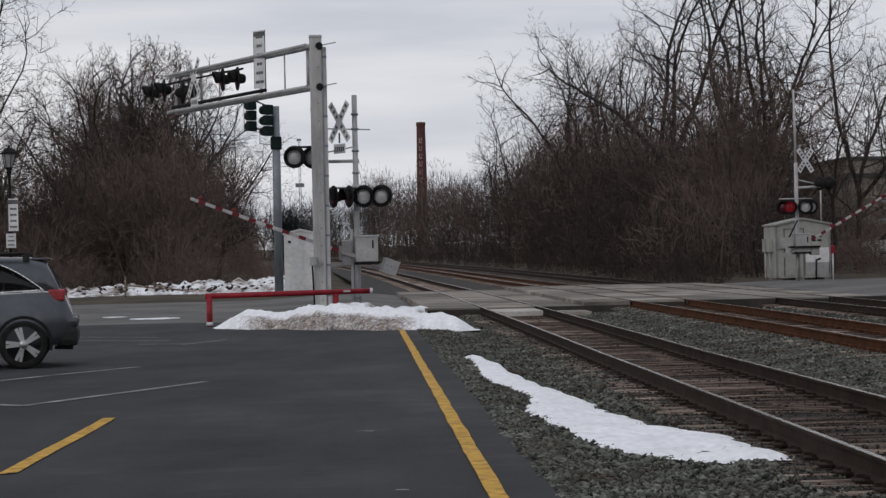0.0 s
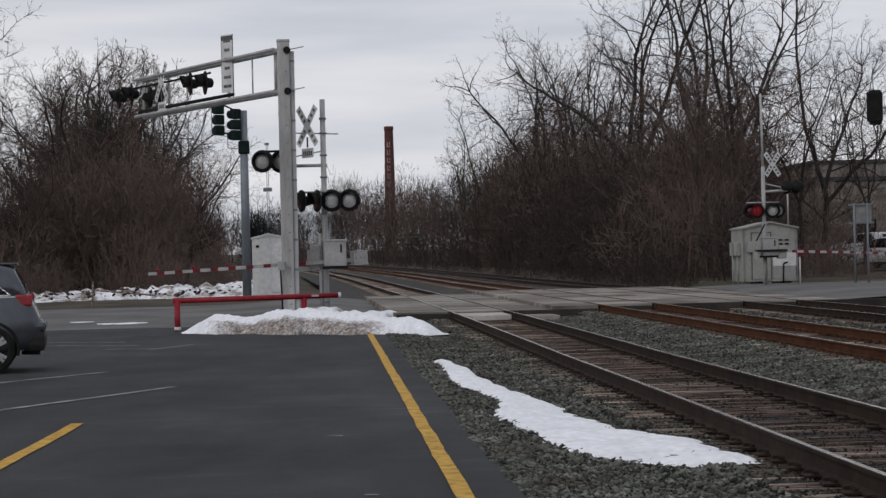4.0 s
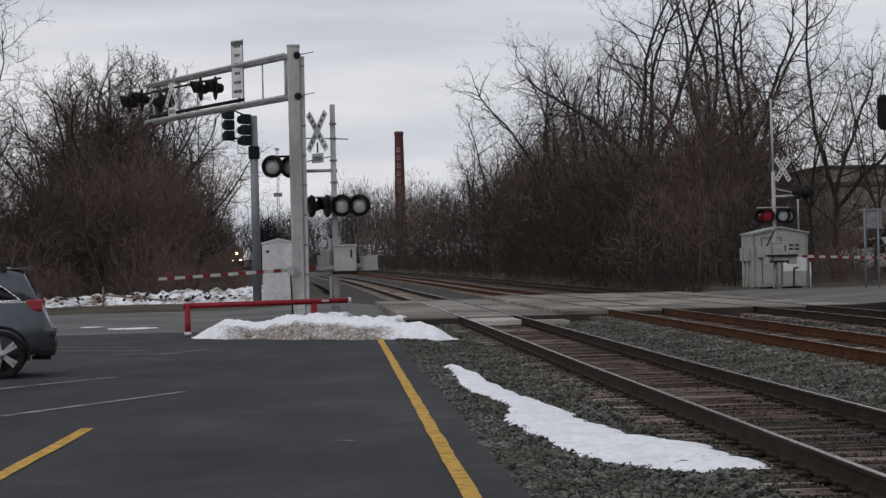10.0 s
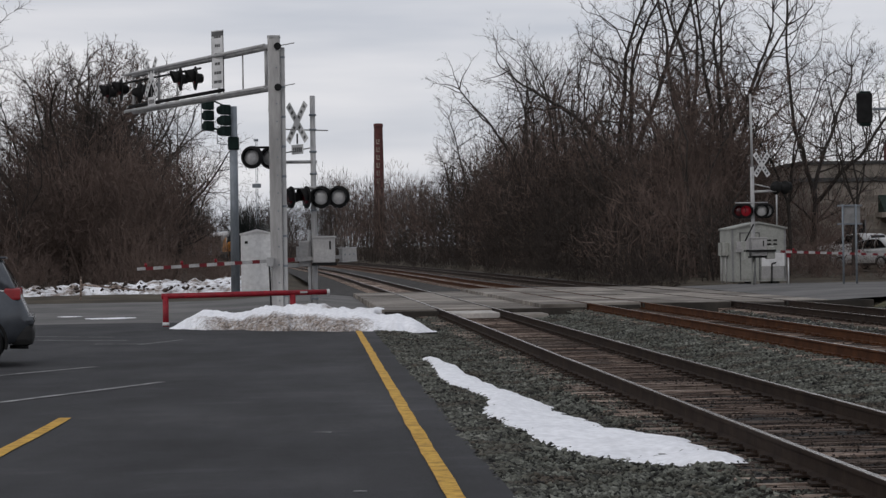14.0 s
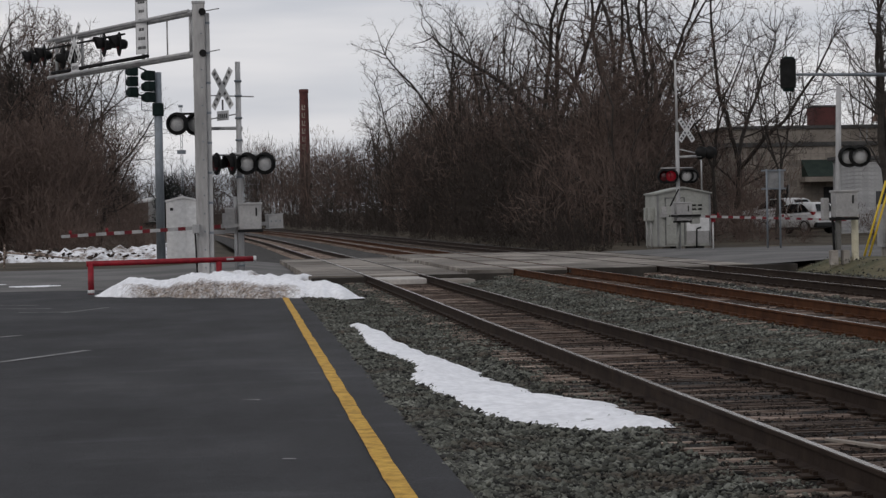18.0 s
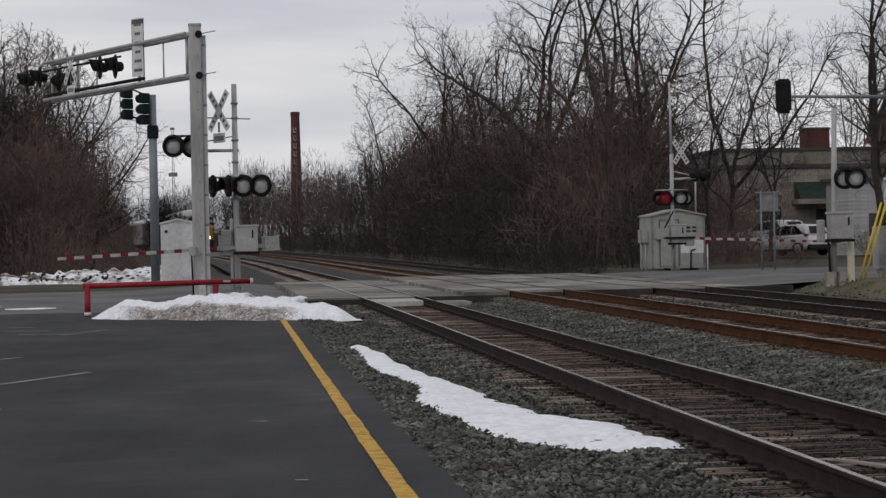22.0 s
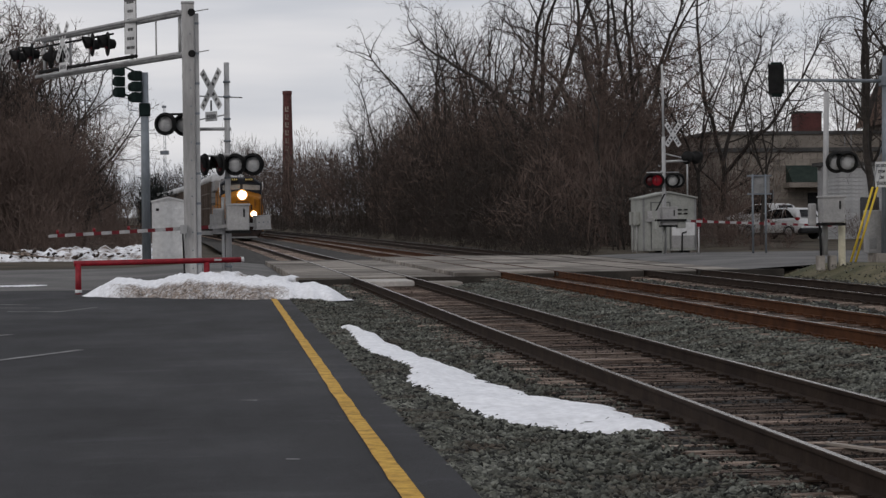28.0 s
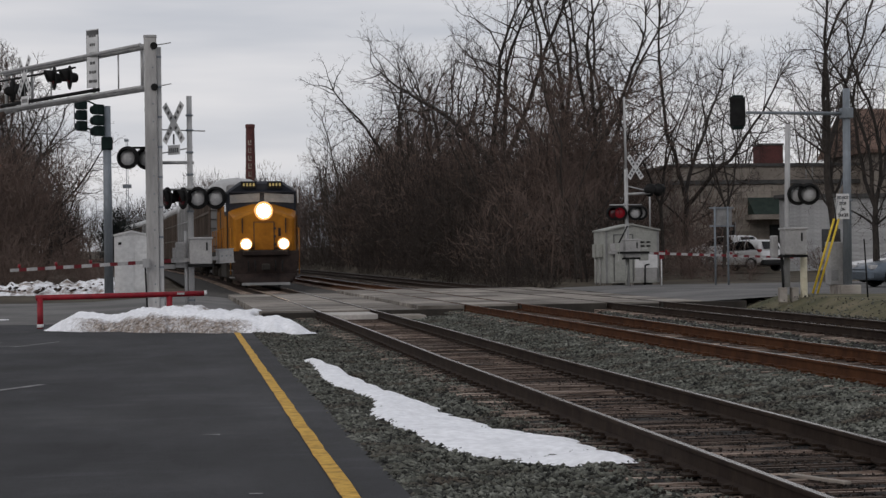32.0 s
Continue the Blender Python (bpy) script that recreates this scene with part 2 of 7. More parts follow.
M["lens"] = material("lamp_glass", [g(0.30), g(0.40)], 6.0, 0.25, spec=0.5)
M["frosted"] = material("frosted_glass", [g(0.2), g(0.28)], 6.0, 0.4)
# Glass lightened: the sky's reflection in the windscreen is put into the base colour.
M["screen"] = material("loco_windscreen", [g(0.13), g(0.17)], 2.0, 0.12, spec=0.6)
M["paleyellow"] = material("pale_yellow_paint", [(0.42, 0.35, 0.13, 1), (0.5, 0.42, 0.18, 1)], 3.0, 0.5)
# Glow for added rings that stand for the orange halo of the lamps.
M["warmring"] = material("lit_reflector", [(0.5, 0.3, 0.12, 1), (0.6, 0.36, 0.15, 1)], 3.0, 0.3, emit=((1.0, 0.5, 0.16, 1), 0.9))
M["redlens"] = material("red_lamp_glass", [(0.05, 0.005, 0.007, 1), (0.08, 0.007, 0.01, 1)], 6.0, 0.25, spec=0.5)
M["redglow"] = material("lit_red_lamp", [(0.07, 0.004, 0.006, 1), (0.10, 0.006, 0.009, 1)], 6.0, 0.3, emit=((1, 0.03, 0.07, 1), 0.06))
M["signwhite"] = material("sign_white", [g(0.52), g(0.64)], 3.0, 0.6)
M["signback"] = material("sign_back", [g(0.2), g(0.27)], 3.0, 0.55, 0.4)
M["armred"] = material("dull_red_band", [(0.11, 0.009, 0.014, 1), (0.17, 0.016, 0.021, 1)], 4.0, 0.6)
M["armwhite"] = material("dull_white_arm", [g(0.30), g(0.42)], 4.0, 0.65)
M["greyink"] = material("faded_lettering", [g(0.07), g(0.13)], 5.0, 0.7)
M["ink"] = material("sign_black", [g(0.015), g(0.03)], 5.0, 0.7)
M["bark"] = material("bark", [(0.022, 0.019, 0.017, 1), (0.047, 0.040, 0.035, 1)], 3.0, 0.95, fine=14, vary=0.25)
M["twig"] = material("twigs", [(0.029, 0.0232, 0.0198, 1), (0.053, 0.042, 0.0355, 1)], 0.25, 0.95, fine=3, vary=0.25)
M["evergreen"] = material("evergreen_needles", [(0.008, 0.011, 0.011, 1), (0.018, 0.023, 0.022, 1)], 0.5, 0.9, fine=4, vary=0.2)
M["redtwig"] = material("reddish_brush", [(0.09, 0.064, 0.054, 1), (0.14, 0.102, 0.086, 1)], 0.25, 0.95, fine=3, vary=0.25)
M["brick"] = material("red_brick", [(0.07, 0.029, 0.027, 1), (0.115, 0.043, 0.04, 1)], 1.0, 0.9, bump=0.3)
M["oldbrick"] = material("old_brown_brick", [(0.085, 0.055, 0.043, 1), (0.14, 0.09, 0.07, 1)], 0.8, 0.9, bump=0.3, vary=0.25)
M["wall"] = material("pale_block_wall", [(0.19, 0.165, 0.142, 1), (0.30, 0.265, 0.23, 1)], 0.6, 0.9, bump=0.2, vary=0.28)
M["roofing"] = material("dark_roofing", [g(0.05), g(0.09, 0.03)], 1.0, 0.9)
M["glass"] = material("dark_glass", [g(0.012), g(0.02)], 2.0, 0.08, spec=0.6)
M["tyre"] = material("tyre_rubber", [g(0.008), g(0.016)], 9.0, 0.85, bump=0.3, spec=0.2)
M["alloy"] = material("alloy_wheel", [g(0.36), g(0.46)], 5.0, 0.35, 0.8)
M["carbody"] = material("blue_grey_car_paint", [(0.072, 0.079, 0.09, 1), (0.09, 0.098, 0.11, 1)], 0.8, 0.2, 0.4, spec=0.5)
M["trimblack"] = material("black_trim", [g(0.008), g(0.016)], 6.0, 0.6, spec=0.3)
M["chrome"] = material("chrome", [g(0.6), g(0.7)], 4.0, 0.2, 1.0)
M["taillight"] = material("tail_light", [(0.2, 0.01, 0.014, 1), (0.3, 0.018, 0.022, 1)], 6.0, 0.2, spec=0.6)
M["locoyellow"] = material("loco_yellow", [(0.26, 0.098, 0.006, 1), (0.37, 0.145, 0.010, 1)], 0.8, 0.55, bump=0.1, spec=0.2)
M["locoblue"] = material("loco_dark_blue", [(0.010, 0.012, 0.018, 1), (0.018, 0.021, 0.029, 1)], 0.8, 0.6, spec=0.2)
M["locogrey"] = material("loco_grey", [g(0.20), g(0.27)], 0.8, 0.6)
M["locodark"] = material("grimy_pilot_paint", [(0.016, 0.011, 0.010, 1), (0.034, 0.023, 0.019, 1)], 2.5, 0.8, bump=0.3, spec=0.2)
M["grime"] = material("undercarriage_grime", [g(0.02, 0.15), g(0.045, 0.15)], 1.5, 0.9)
M["headlight"] = material("lit_headlight", [g(0.8), g(0.9)], 4.0, 0.3, emit=((1, 0.86, 0.62, 1), 14.0))
M["wagon"] = material("brown_wagon_paint", [(0.075, 0.058, 0.047, 1), (0.13, 0.102, 0.085, 1)], 0.6, 0.8, stretch=(2, 1, 0.3), vary=0.2)
M["wagonroof"] = material("pale_wagon_roof", [g(0.36), g(0.5)], 0.5, 0.6)
M["wagongrey"] = material("grey_wagon_paint", [g(0.2), g(0.3)], 0.5, 0.75, stretch=(2, 1, 0.3), vary=0.2)
M["yellowplastic"] = material("yellow_guard", [(0.62, 0.42, 0.03, 1), (0.7, 0.5, 0.05, 1)], 3.0, 0.5)
M["bollard"] = material("cream_bollard_paint", [(0.5, 0.46, 0.34, 1), (0.6, 0.56, 0.43, 1)], 3.0, 0.7)
M["canopy"] = material("green_awning", [(0.014, 0.024, 0.019, 1), (0.026, 0.04, 0.033, 1)], 2.0, 0.8)


# ---- mesh helpers ----
def mesh_object(name, bm, mats, smooth=False):
    me = bpy.data.meshes.new(name)
    bm.to_mesh(me)
    bm.free()
    for k in mats if isinstance(mats, (list, tuple)) else [mats]:
        me.materials.append(M[k])
    if smooth:
        for p in me.polygons:
            p.use_smooth = True
    return new(name, me)


def part(name, bm, mats, parent, label="", smooth=False):
    ob = mesh_object(name, bm, mats, smooth)
    ob.parent = parent
    if label:
        ob["label"] = label
    return ob


def thing(name, x, y, z, rz=0.0, label="", category="", group="", kind=""):
    ob = new(name)
    ob.empty_display_size = 0.2
    ob.matrix_basis = pose(x, y, z, 0, 0, rz)
    return tagged(ob, label, category, group, kind)


def box(bm, x0, x1, y0, y1, z0, z1, bevel=0.0, mat=0, m=None):
    vs = [bm.verts.new((x, y, z)) for x in (x0, x1) for y in (y0, y1) for z in (z0, z1)]
    fs = [bm.faces.new([vs[i] for i in q]) for q in ((0, 1, 3, 2), (4, 6, 7, 5), (0, 4, 5, 1), (2, 3, 7, 6), (0, 2, 6, 4), (1, 5, 7, 3))]
    for f in fs:
        f.material_index = mat
    if bevel:
        es = list({e for f in fs for e in f.edges})
        out = bmesh.ops.bevel(bm, geom=es, offset=bevel, segments=2, affect="EDGES", profile=0.6)
        vs = list({v for f in out["faces"] for v in f.verts} | {v for v in vs if v.is_valid})
        for f in out["faces"]:
            f.material_index = mat
    if m is not None:
        for v in vs:
            v.co = m @ v.co
    return vs


def tube(bm, a, b, r0, r1=None, seg=10, caps=True, mat=0):
    """A round bar from a to b, tapering from r0 to r1."""
    a, b = Vector(a), Vector(b)
    r1 = r0 if r1 is None else r1
    d = (b - a).normalized()
    u = d.orthogonal().normalized()
    v = d.cross(u)
    rings = []
    for p, r in ((a, r0), (b, r1)):
        rings.append([bm.verts.new(p + (u * math.cos(k * 2 * math.pi / seg) + v * math.sin(k * 2 * math.pi / seg)) * r) for k in range(seg)])
    for k in range(seg):
        f = bm.faces.new((rings[0][k], rings[0][(k + 1) % seg], rings[1][(k + 1) % seg], rings[1][k]))
        f.material_index, f.smooth = mat, True
    if caps:
        bm.faces.new(rings[0][::-1]).material_index = mat
        bm.faces.new(rings[1]).material_index = mat
    return rings


def lathe(bm, prof, seg=24, m=None, mat=0, smooth=True):
    """Turns a profile of (radius, height) round z, then lays it by m."""
    m = m or Matrix()
    rings = []
    for r, z in prof:
        if r < 1e-5:
            rings.append([bm.verts.new(m @ Vector((0, 0, z)))])
        else:
            rings.append([bm.verts.new(m @ Vector((r * math.cos(k * 2 * math.pi / seg), r * math.sin(k * 2 * math.pi / seg), z))) for k in range(seg)])
    for p, q in zip(rings, rings[1:]):
        for k in range(seg):
            k2 = (k + 1) % seg
            if len(p) == 1 and len(q) == 1:
                continue
            vs = (p[0], q[k2], q[k]) if len(p) == 1 else (p[k], p[k2], q[0]) if len(q) == 1 else (p[k], p[k2], q[k2], q[k])
            f = bm.faces.new(vs)
            f.material_index, f.smooth = mat, smooth


def prism(bm, outline, x0, x1, axis="x", mat=0):
    """An outline of (a, b) pulled from x0 to x1 along an axis."""
    def at(a, b, x):
        return (x, a, b) if axis == "x" else (a, x, b) if axis == "y" else (a, b, x)
    A = [bm.verts.new(at(a, b, x0)) for a, b in outline]
    B = [bm.verts.new(at(a, b, x1)) for a, b in outline]
    n = len(A)
    fs = [bm.faces.new((A[k], A[(k + 1) % n], B[(k + 1) % n], B[k])) for k in range(n)]
    fs += [bm.faces.new(A[::-1]), bm.faces.new(B)]
    for f in fs:
        f.material_index = mat
    return A + B


def fresh():
    return bmesh.new()


# ---- plan: the line of the tracks and the height of the land ----
TRACKS = ((4.41, 0.10), (8.52, 0.20), (12.53, 0.19))


def bend(y):
    return -max(0.0, y - 12.0) ** 2 / 6900.0


def rise(y):
    return 0.0 if y < 28 else 0.0032 * (y - 28) if y < 100 else 0.23 + 0.0057 * (y - 100)


def smooth(a, b, t):
    t = min(1.0, max(0.0, (t - a) / (b - a)))
    return t * t * (3 - 2 * t)


ROAD0, ROAD1 = 52.3, 77.0


# ---- ground, road, parking lot ----
def land(x, y):
    """Height of the bare land."""
    u = x - bend(y)
    inside = smooth(0.5, 2.0, u) * (1 - smooth(14.5, 16.5, u))
    z = -0.03 + 0.38 * smooth(14.5, 16.5, u) + 0.30 * smooth(62, 80, y) * (1 - smooth(0.5, 2.0, u))
    z += rise(y) * smooth(60, 90, y) - 0.35 * inside
    z += 2.2 * smooth(26, 60, u) * smooth(95, 140, y) + 1.5 * smooth(14, 40, -u) * smooth(100, 140, y)
    return z


def sheet(name, xs, ys, height, mat, label, category="", kind="structure"):
    nx, ny = len(xs), len(ys)
    verts = [(x, y, height(x, y)) for y in ys for x in xs]
    faces = [(j * nx + i, j * nx + i + 1, (j + 1) * nx + i + 1, (j + 1) * nx + i) for j in range(ny - 1) for i in range(nx - 1)]
    me = bpy.data.meshes.new(name)
    me.from_pydata(verts, [], faces)
    me.materials.append(M[mat])
    for p in me.polygons:
        p.use_smooth = True
    return tagged(new(name, me), label, category, kind=kind)


def steps(*spans):
    out = []
    for a, b, n in spans:
        out += [a + (b - a) * k / n for k in range(n)]
    return out + [spans[-1][1]]


XS = steps((-3000, -200, 6), (-200, -40, 10), (-40, 0, 12), (0, 20, 40), (20, 80, 15), (80, 400, 8), (400, 3000, 6))
YS = steps((-2500, -60, 6), (-60, 5, 8), (5, 140, 68), (140, 600, 40), (600, 3500, 8))
sheet("ground", XS, YS, lambda x, y: land(x, y) - 0.1, "ground", "bare brown winter ground with dead grass", "ground")
sheet("parking_lot", steps((-45, -8, 6), (-8, 1.33, 20)), steps((-20, 8, 6), (8, 50.5, 40)),
      lambda x, y: 0.012 * noise.noise((x * 0.35, y * 0.2, 3)), "asphalt", "dark asphalt parking lot with faded lines", "parking lot")
sheet("road", steps((-120, -20, 8), (-20, 1.9, 12)), steps((50.5, 77, 16)),
      lambda x, y: -0.008 + 0.012 * noise.noise((x * 0.3, y * 0.3, 7)) + 0.12 * smooth(52, 76, y) + 0.15 * smooth(-5.0, 1.5, x) * smooth(51.4, 53.0, y) - 0.2 * smooth(1.5, 1.75, x), "road", "worn grey asphalt road before the crossing", "road")
sheet("road.001", steps((14.4, 30, 12), (30, 90, 8)), steps((ROAD0 + 0.3, 76, 14)),
      lambda x, y: 0.24 + 0.13 * smooth(14.4, 17, x) + 0.06 * smooth(52, 76, y) * (1 - smooth(14.4, 17, x)), "road", "grey asphalt road past the crossing", "road")
sheet("verge", steps((15.2, 40, 20)), steps((20, ROAD0, 24)),
      lambda x, y: land(x, y) + 0.03 + 0.05 * noise.noise((x * 0.6, y * 0.5, 5)), "grass", "dormant grass verge beside the tracks", "grass")


def line_on_lot(name, a, b, w, mat, label, wob=0.02):
    """A painted stripe from a to b, a few millimetres proud of the asphalt."""
    bm = fresh()
    a, b = Vector((*a, 0)), Vector((*b, 0))
    d = (b - a).normalized()
    s = Vector((-d.y, d.x, 0))
    n = max(2, int((b - a).length / 0.4))
    prev = None
    for k in range(n + 1):
        p = a.lerp(b, k / n) + s * wob * noise.noise((k * 0.45, a.x, a.y))
        hw = w / 2 * (1 + 0.12 * noise.noise((k * 0.9, b.x, 2)))
        z = 0.012 * noise.noise((p.x * 0.35, p.y * 0.2, 3)) + 0.008
        q = [bm.verts.new((*(p + s * e * hw).xy, z)) for e in (-1, 1)]
        if prev:
            bm.faces.new((prev[0], prev[1], q[1], q[0]))
        prev = q
    return tagged(mesh_object(name, bm, mat), label, "road marking", kind="structure")


line_on_lot("yellow_edge_line", (0.94, 6.0), (0.96, 42.6), 0.125, "yellow", "worn yellow line painted along the asphalt edge", 0.015)
line_on_lot("stall_line", (-4.85, 26.3), (-3.25, 29.1), 0.125, "whitepaint", "faded white parking stall line")
line_on_lot("stall_line.001", (-3.68, 21.5), (-1.95, 25.1), 0.125, "whitepaint", "faded white parking stall line")
line_on_lot("stall_line.002", (-4.6, 22.2), (-3.68, 21.5), 0.125, "whitepaint", "faded white parking stall line")
line_on_lot("stall_line.003", (-2.58, 14.5), (-2.46, 19.5), 0.13, "yellow", "worn yellow parking stall line")
line_on_lot("stall_line.004", (-2.58, 14.5), (-6.0, 14.7), 0.13, "yellow", "worn yellow parking stall line")
line_on_lot("stall_line.005", (-7.9, 40.8), (-3.78, 39.07), 0.10, "whitepaint", "faded white parking stall line")
line_on_lot("stall_line.006", (-8.0, 43.1), (-4.24, 40.93), 0.10, "whitepaint", "faded white parking stall line")
line_on_lot("stall_line.007", (-4.23, 37.45), (-3.11, 37.03), 0.10, "whitepaint", "short faded remnant of a stall line")
line_on_lot("stall_line.008", (-3.34, 36.75), (-2.63, 38.85), 0.07, "whitepaint", "short faded remnant of a stall line")
line_on_lot("paint_scrap", (0.03, 17.34), (0.18, 17.29), 0.05, "whitepaint", "small pale scrape on the asphalt")
line_on_lot("paint_scrap.001", (0.29, 12.77), (0.38, 12.75), 0.04, "whitepaint", "small pale scrape on the asphalt")


# ---- tracks ----
def rail_profile(top):
    return [(-0.07, -0.17), (0.07, -0.17), (0.07, -0.155), (0.012, -0.135), (0.012, -0.04), (0.034, -0.03), (0.034, -0.006), (0.026, 0.0), (-0.026, 0.0), (-0.034, -0.006), (-0.034, -0.03), (-0.012, -0.04), (-0.012, -0.135), (-0.07, -0.155)]


def sweep_rail(name, x0, z0, mats, parent):
    ys = steps((4, 60, 28), (60, 320, 52), (320, 620, 20))
    prof = rail_profile(0)
    n = len(prof)
    verts, faces, mi = [], [], []
    for y in ys:
        verts += [(x0 + bend(y) + a, y, z0 + rise(y) + b) for a, b in prof]
    for j in range(len(ys) - 1):
        for i in range(n):
            i2 = (i + 1) % n
            faces.append((j * n + i, j * n + i2, (j + 1) * n + i2, (j + 1) * n + i))
            mi.append(1 if i == 7 else 0)
    me = bpy.data.meshes.new(name)
    me.from_pydata(verts, [], faces)
    for k in mats:
        me.materials.append(M[k])
    me.polygons.foreach_set("material_index", mi)
    ob = new(name, me)
    ob.parent = parent
    return ob


rng = random.Random(4)
sleeper_meshes = []
for k in range(5):
    bm = fresh()
    cuts = [-0.115] + [c + rng.uniform(-0.016, 0.016) for c in (-0.06, -0.005, 0.055)] + [0.115]
    for a, b in zip(cuts, cuts[1:]):
        top = rng.uniform(-0.022, 0.006)
        box(bm, -1.3 + rng.uniform(-0.05, 0.08), 1.3 + rng.uniform(-0.08, 0.05), a + 0.004, b - 0.004, -0.18, top)
    for v in bm.verts:
        v.co.y += 0.008 * noise.noise((v.co.x * 2, k, 5))
    me = bpy.data.meshes.new("sleeper")
    bm.to_mesh(me)
    bm.free()
    me.materials.append(M["sleeper"])
    sleeper_meshes.append(me)
track_things = []
for k, (xc, zr) in enumerate(TRACKS):
    tr = thing("railway_track", 0, 0, 0, 0, ("steel rails with polished heads on weathered wooden sleepers" if k != 1 else "rust brown steel rails on weathered wooden sleepers"), "railway track", "parallel tracks")
    for s in (-0.7535, 0.7535):
        sweep_rail("rail", xc + s, zr, ("rail_rusty" if k == 1 else "rail", "railtop"), tr)
    track_things.append(tr)

# crossing surface: concrete panels between and beside the rails
PANELS = thing("crossing_surface", 0, 0, 0, 0, "worn concrete panels flush with the rails at the road", "road crossing", kind="structure")
for k, (xc, zr) in enumerate(TRACKS):
    nxt = TRACKS[k + 1][0] if k < 2 else xc + 3.9
    prv = TRACKS[k - 1][0] if k else xc - 4.6
    spans = [((prv + xc) / 2 + 0.01, xc - 0.80), (xc - 0.69, xc + 0.69), (xc + 0.80, (nxt + xc) / 2 - 0.01)]
    for a, b in spans:
        y = ROAD0 + (0.35 if k == 0 and a < xc - 0.7 else 0.0)
        while y < ROAD1:
            y1 = min(ROAD1, y + 2.46)
            bm = fresh()
            z = zr + rise((y + y1) / 2) - 0.012
            o = bend((y + y1) / 2)
            box(bm, a + o, b + o, y + 0.012, y1 - 0.012, z - 0.28, z + rng.uniform(-0.006, 0.006), 0.012)
            part("panel", bm, "panel", PANELS)
            y = y1
bm = fresh()
box(bm, 4.41 - 0.62 + bend(50), 4.41 + 0.62 + bend(50), 49.7, 52.0, -0.2, 0.135, 0.03)
tagged(mesh_object("concrete_pad", bm, "lightpanel"), "pale concrete pad between the rails at the crossing edge", "concrete pad", kind="structure")
bm = fresh()
box(bm, 4.41 + 0.85 + bend(50), 4.41 + 2.0 + bend(50), 50.6, 52.0, -0.2, 0.06, 0.03)
tagged(mesh_object("concrete_pad", bm, "panel"), "grey concrete end pad beside the rail", "concrete pad", kind="structure")


# Dark boxes added to stand for the shadow gap at the panels' near edge.
for x0, x1, top in ((1.9, 3.4, 0.14), (5.0, 7.4, 0.17), (9.0, 11.4, 0.25), (13.0, 15.4, 0.25), (3.6, 4.8, 0.12), (7.6, 8.9, 0.22), (11.6, 12.9, 0.22)):
    bm = fresh()
    box(bm, x0, x1, 52.02, 52.28, -0.3, top, 0.01)
    tagged(mesh_object("header_timber", bm, "grime"), "dark header added along the crossing edge for its shadow gap", "timber", "crossing headers", kind="structure")


# ballast beds
def bed_height(x, y):
    z = -0.15
    u = x - bend(y)
    for xc, zr in TRACKS:
        d = abs(u - xc)
        z = max(z, zr - 0.198 - 0.127 * smooth(1.2, 2.1, d))
    z += 0.07 * smooth(6.1, 6.6, u) * (1 - smooth(6.6, 7.0, u))
    if x < 2.6:
        z = -0.01 + (z + 0.01) * smooth(1.33, 2.6, x)
    z += 0.12 * smooth(14.2, 15.2, x)
    z -= 0.16 * smooth(50.3, 51.6, y) * smooth(1.9, 2.6, x)
    return z + rise(y) + 0.02 * noise.noise((x * 1.7, y * 1.3, 0.0))


sheet("ballast_bed", steps((1.33, 15.2, 56)), steps((6, 52.2, 90)), bed_height, "ballastbed", "near-black ballast bed, shade between the stones put into its colour", "ballast")
nx = 26
fv, ff = [], []
fy = steps((ROAD1, 200, 40), (200, 620, 40))
for y in fy:
    for i in range(nx + 1):
        x = 1.0 + 15.0 * i / nx
        zz = bed_height(x + bend(28), 28) + rise(y)
        fv.append((x + bend(y), y, zz))
for j in range(len(fy) - 1):
    for i in range(nx):
        a = j * (nx + 1) + i
        ff.append((a, a + 1, a + nx + 2, a + nx + 1))
me = bpy.data.meshes.new("ballast_bed")
me.from_pydata(fv, [], ff)
me.materials.append(M["farbed"])
tagged(new("ballast_bed", me), "dull grey ballast of the line beyond the road", "ballast", kind="structure")


# ---- snow ----
def snow_patch(name, u_len, width, height, place, mats, label, nu=90, nv=18, seed=0, dirty=None, ragged=1.0, slope=(2.6, 0.6)):
    """A mound of old snow: its width and height change along its length, with a ragged melted edge."""
    verts, faces, grit = [], [], []
    for i in range(nu + 1):
        u = i / nu
        for j in range(nv + 1):
            v = j / nv * 2 - 1
            e = 1.0 if v > 0 else -1.0
            rag = 1 + ragged * (0.34 * noise.noise((u * u_len * 1.3, e * 3, seed)) + 0.26 * noise.noise((u * u_len * 4, e * 5, seed + 9)) + 0.08 * noise.noise((u * u_len * 9, e, seed + 2)))
            w = width(u) * rag
            h = height(u) * max(0.0, 1 - abs(v) ** slope[0]) ** slope[1]
            h *= 1 + 0.22 * noise.noise((u * u_len * 2.2, v * 2.2, seed + 3)) + 0.10 * noise.noise((u * u_len * 7, v * 6, seed + 4))
            verts.append(place(u, v * w, h))
            grit.append(dirty(u, v) if dirty else 0.0)
    for i in range(nu):
        for j in range(nv):
            a = i * (nv + 1) + j
            faces.append((a, a + nv + 1, a + nv + 2, a + 1))
    me = bpy.data.meshes.new(name)
    me.from_pydata(verts, [], faces)
    for k in mats:
        me.materials.append(M[k])
    if dirty:
        me.attributes.new("grit", "FLOAT", "POINT").data.foreach_set("value", grit)
    me.polygons.foreach_set("use_smooth", [True] * len(faces))
    return tagged(new(name, me), label, "snow")


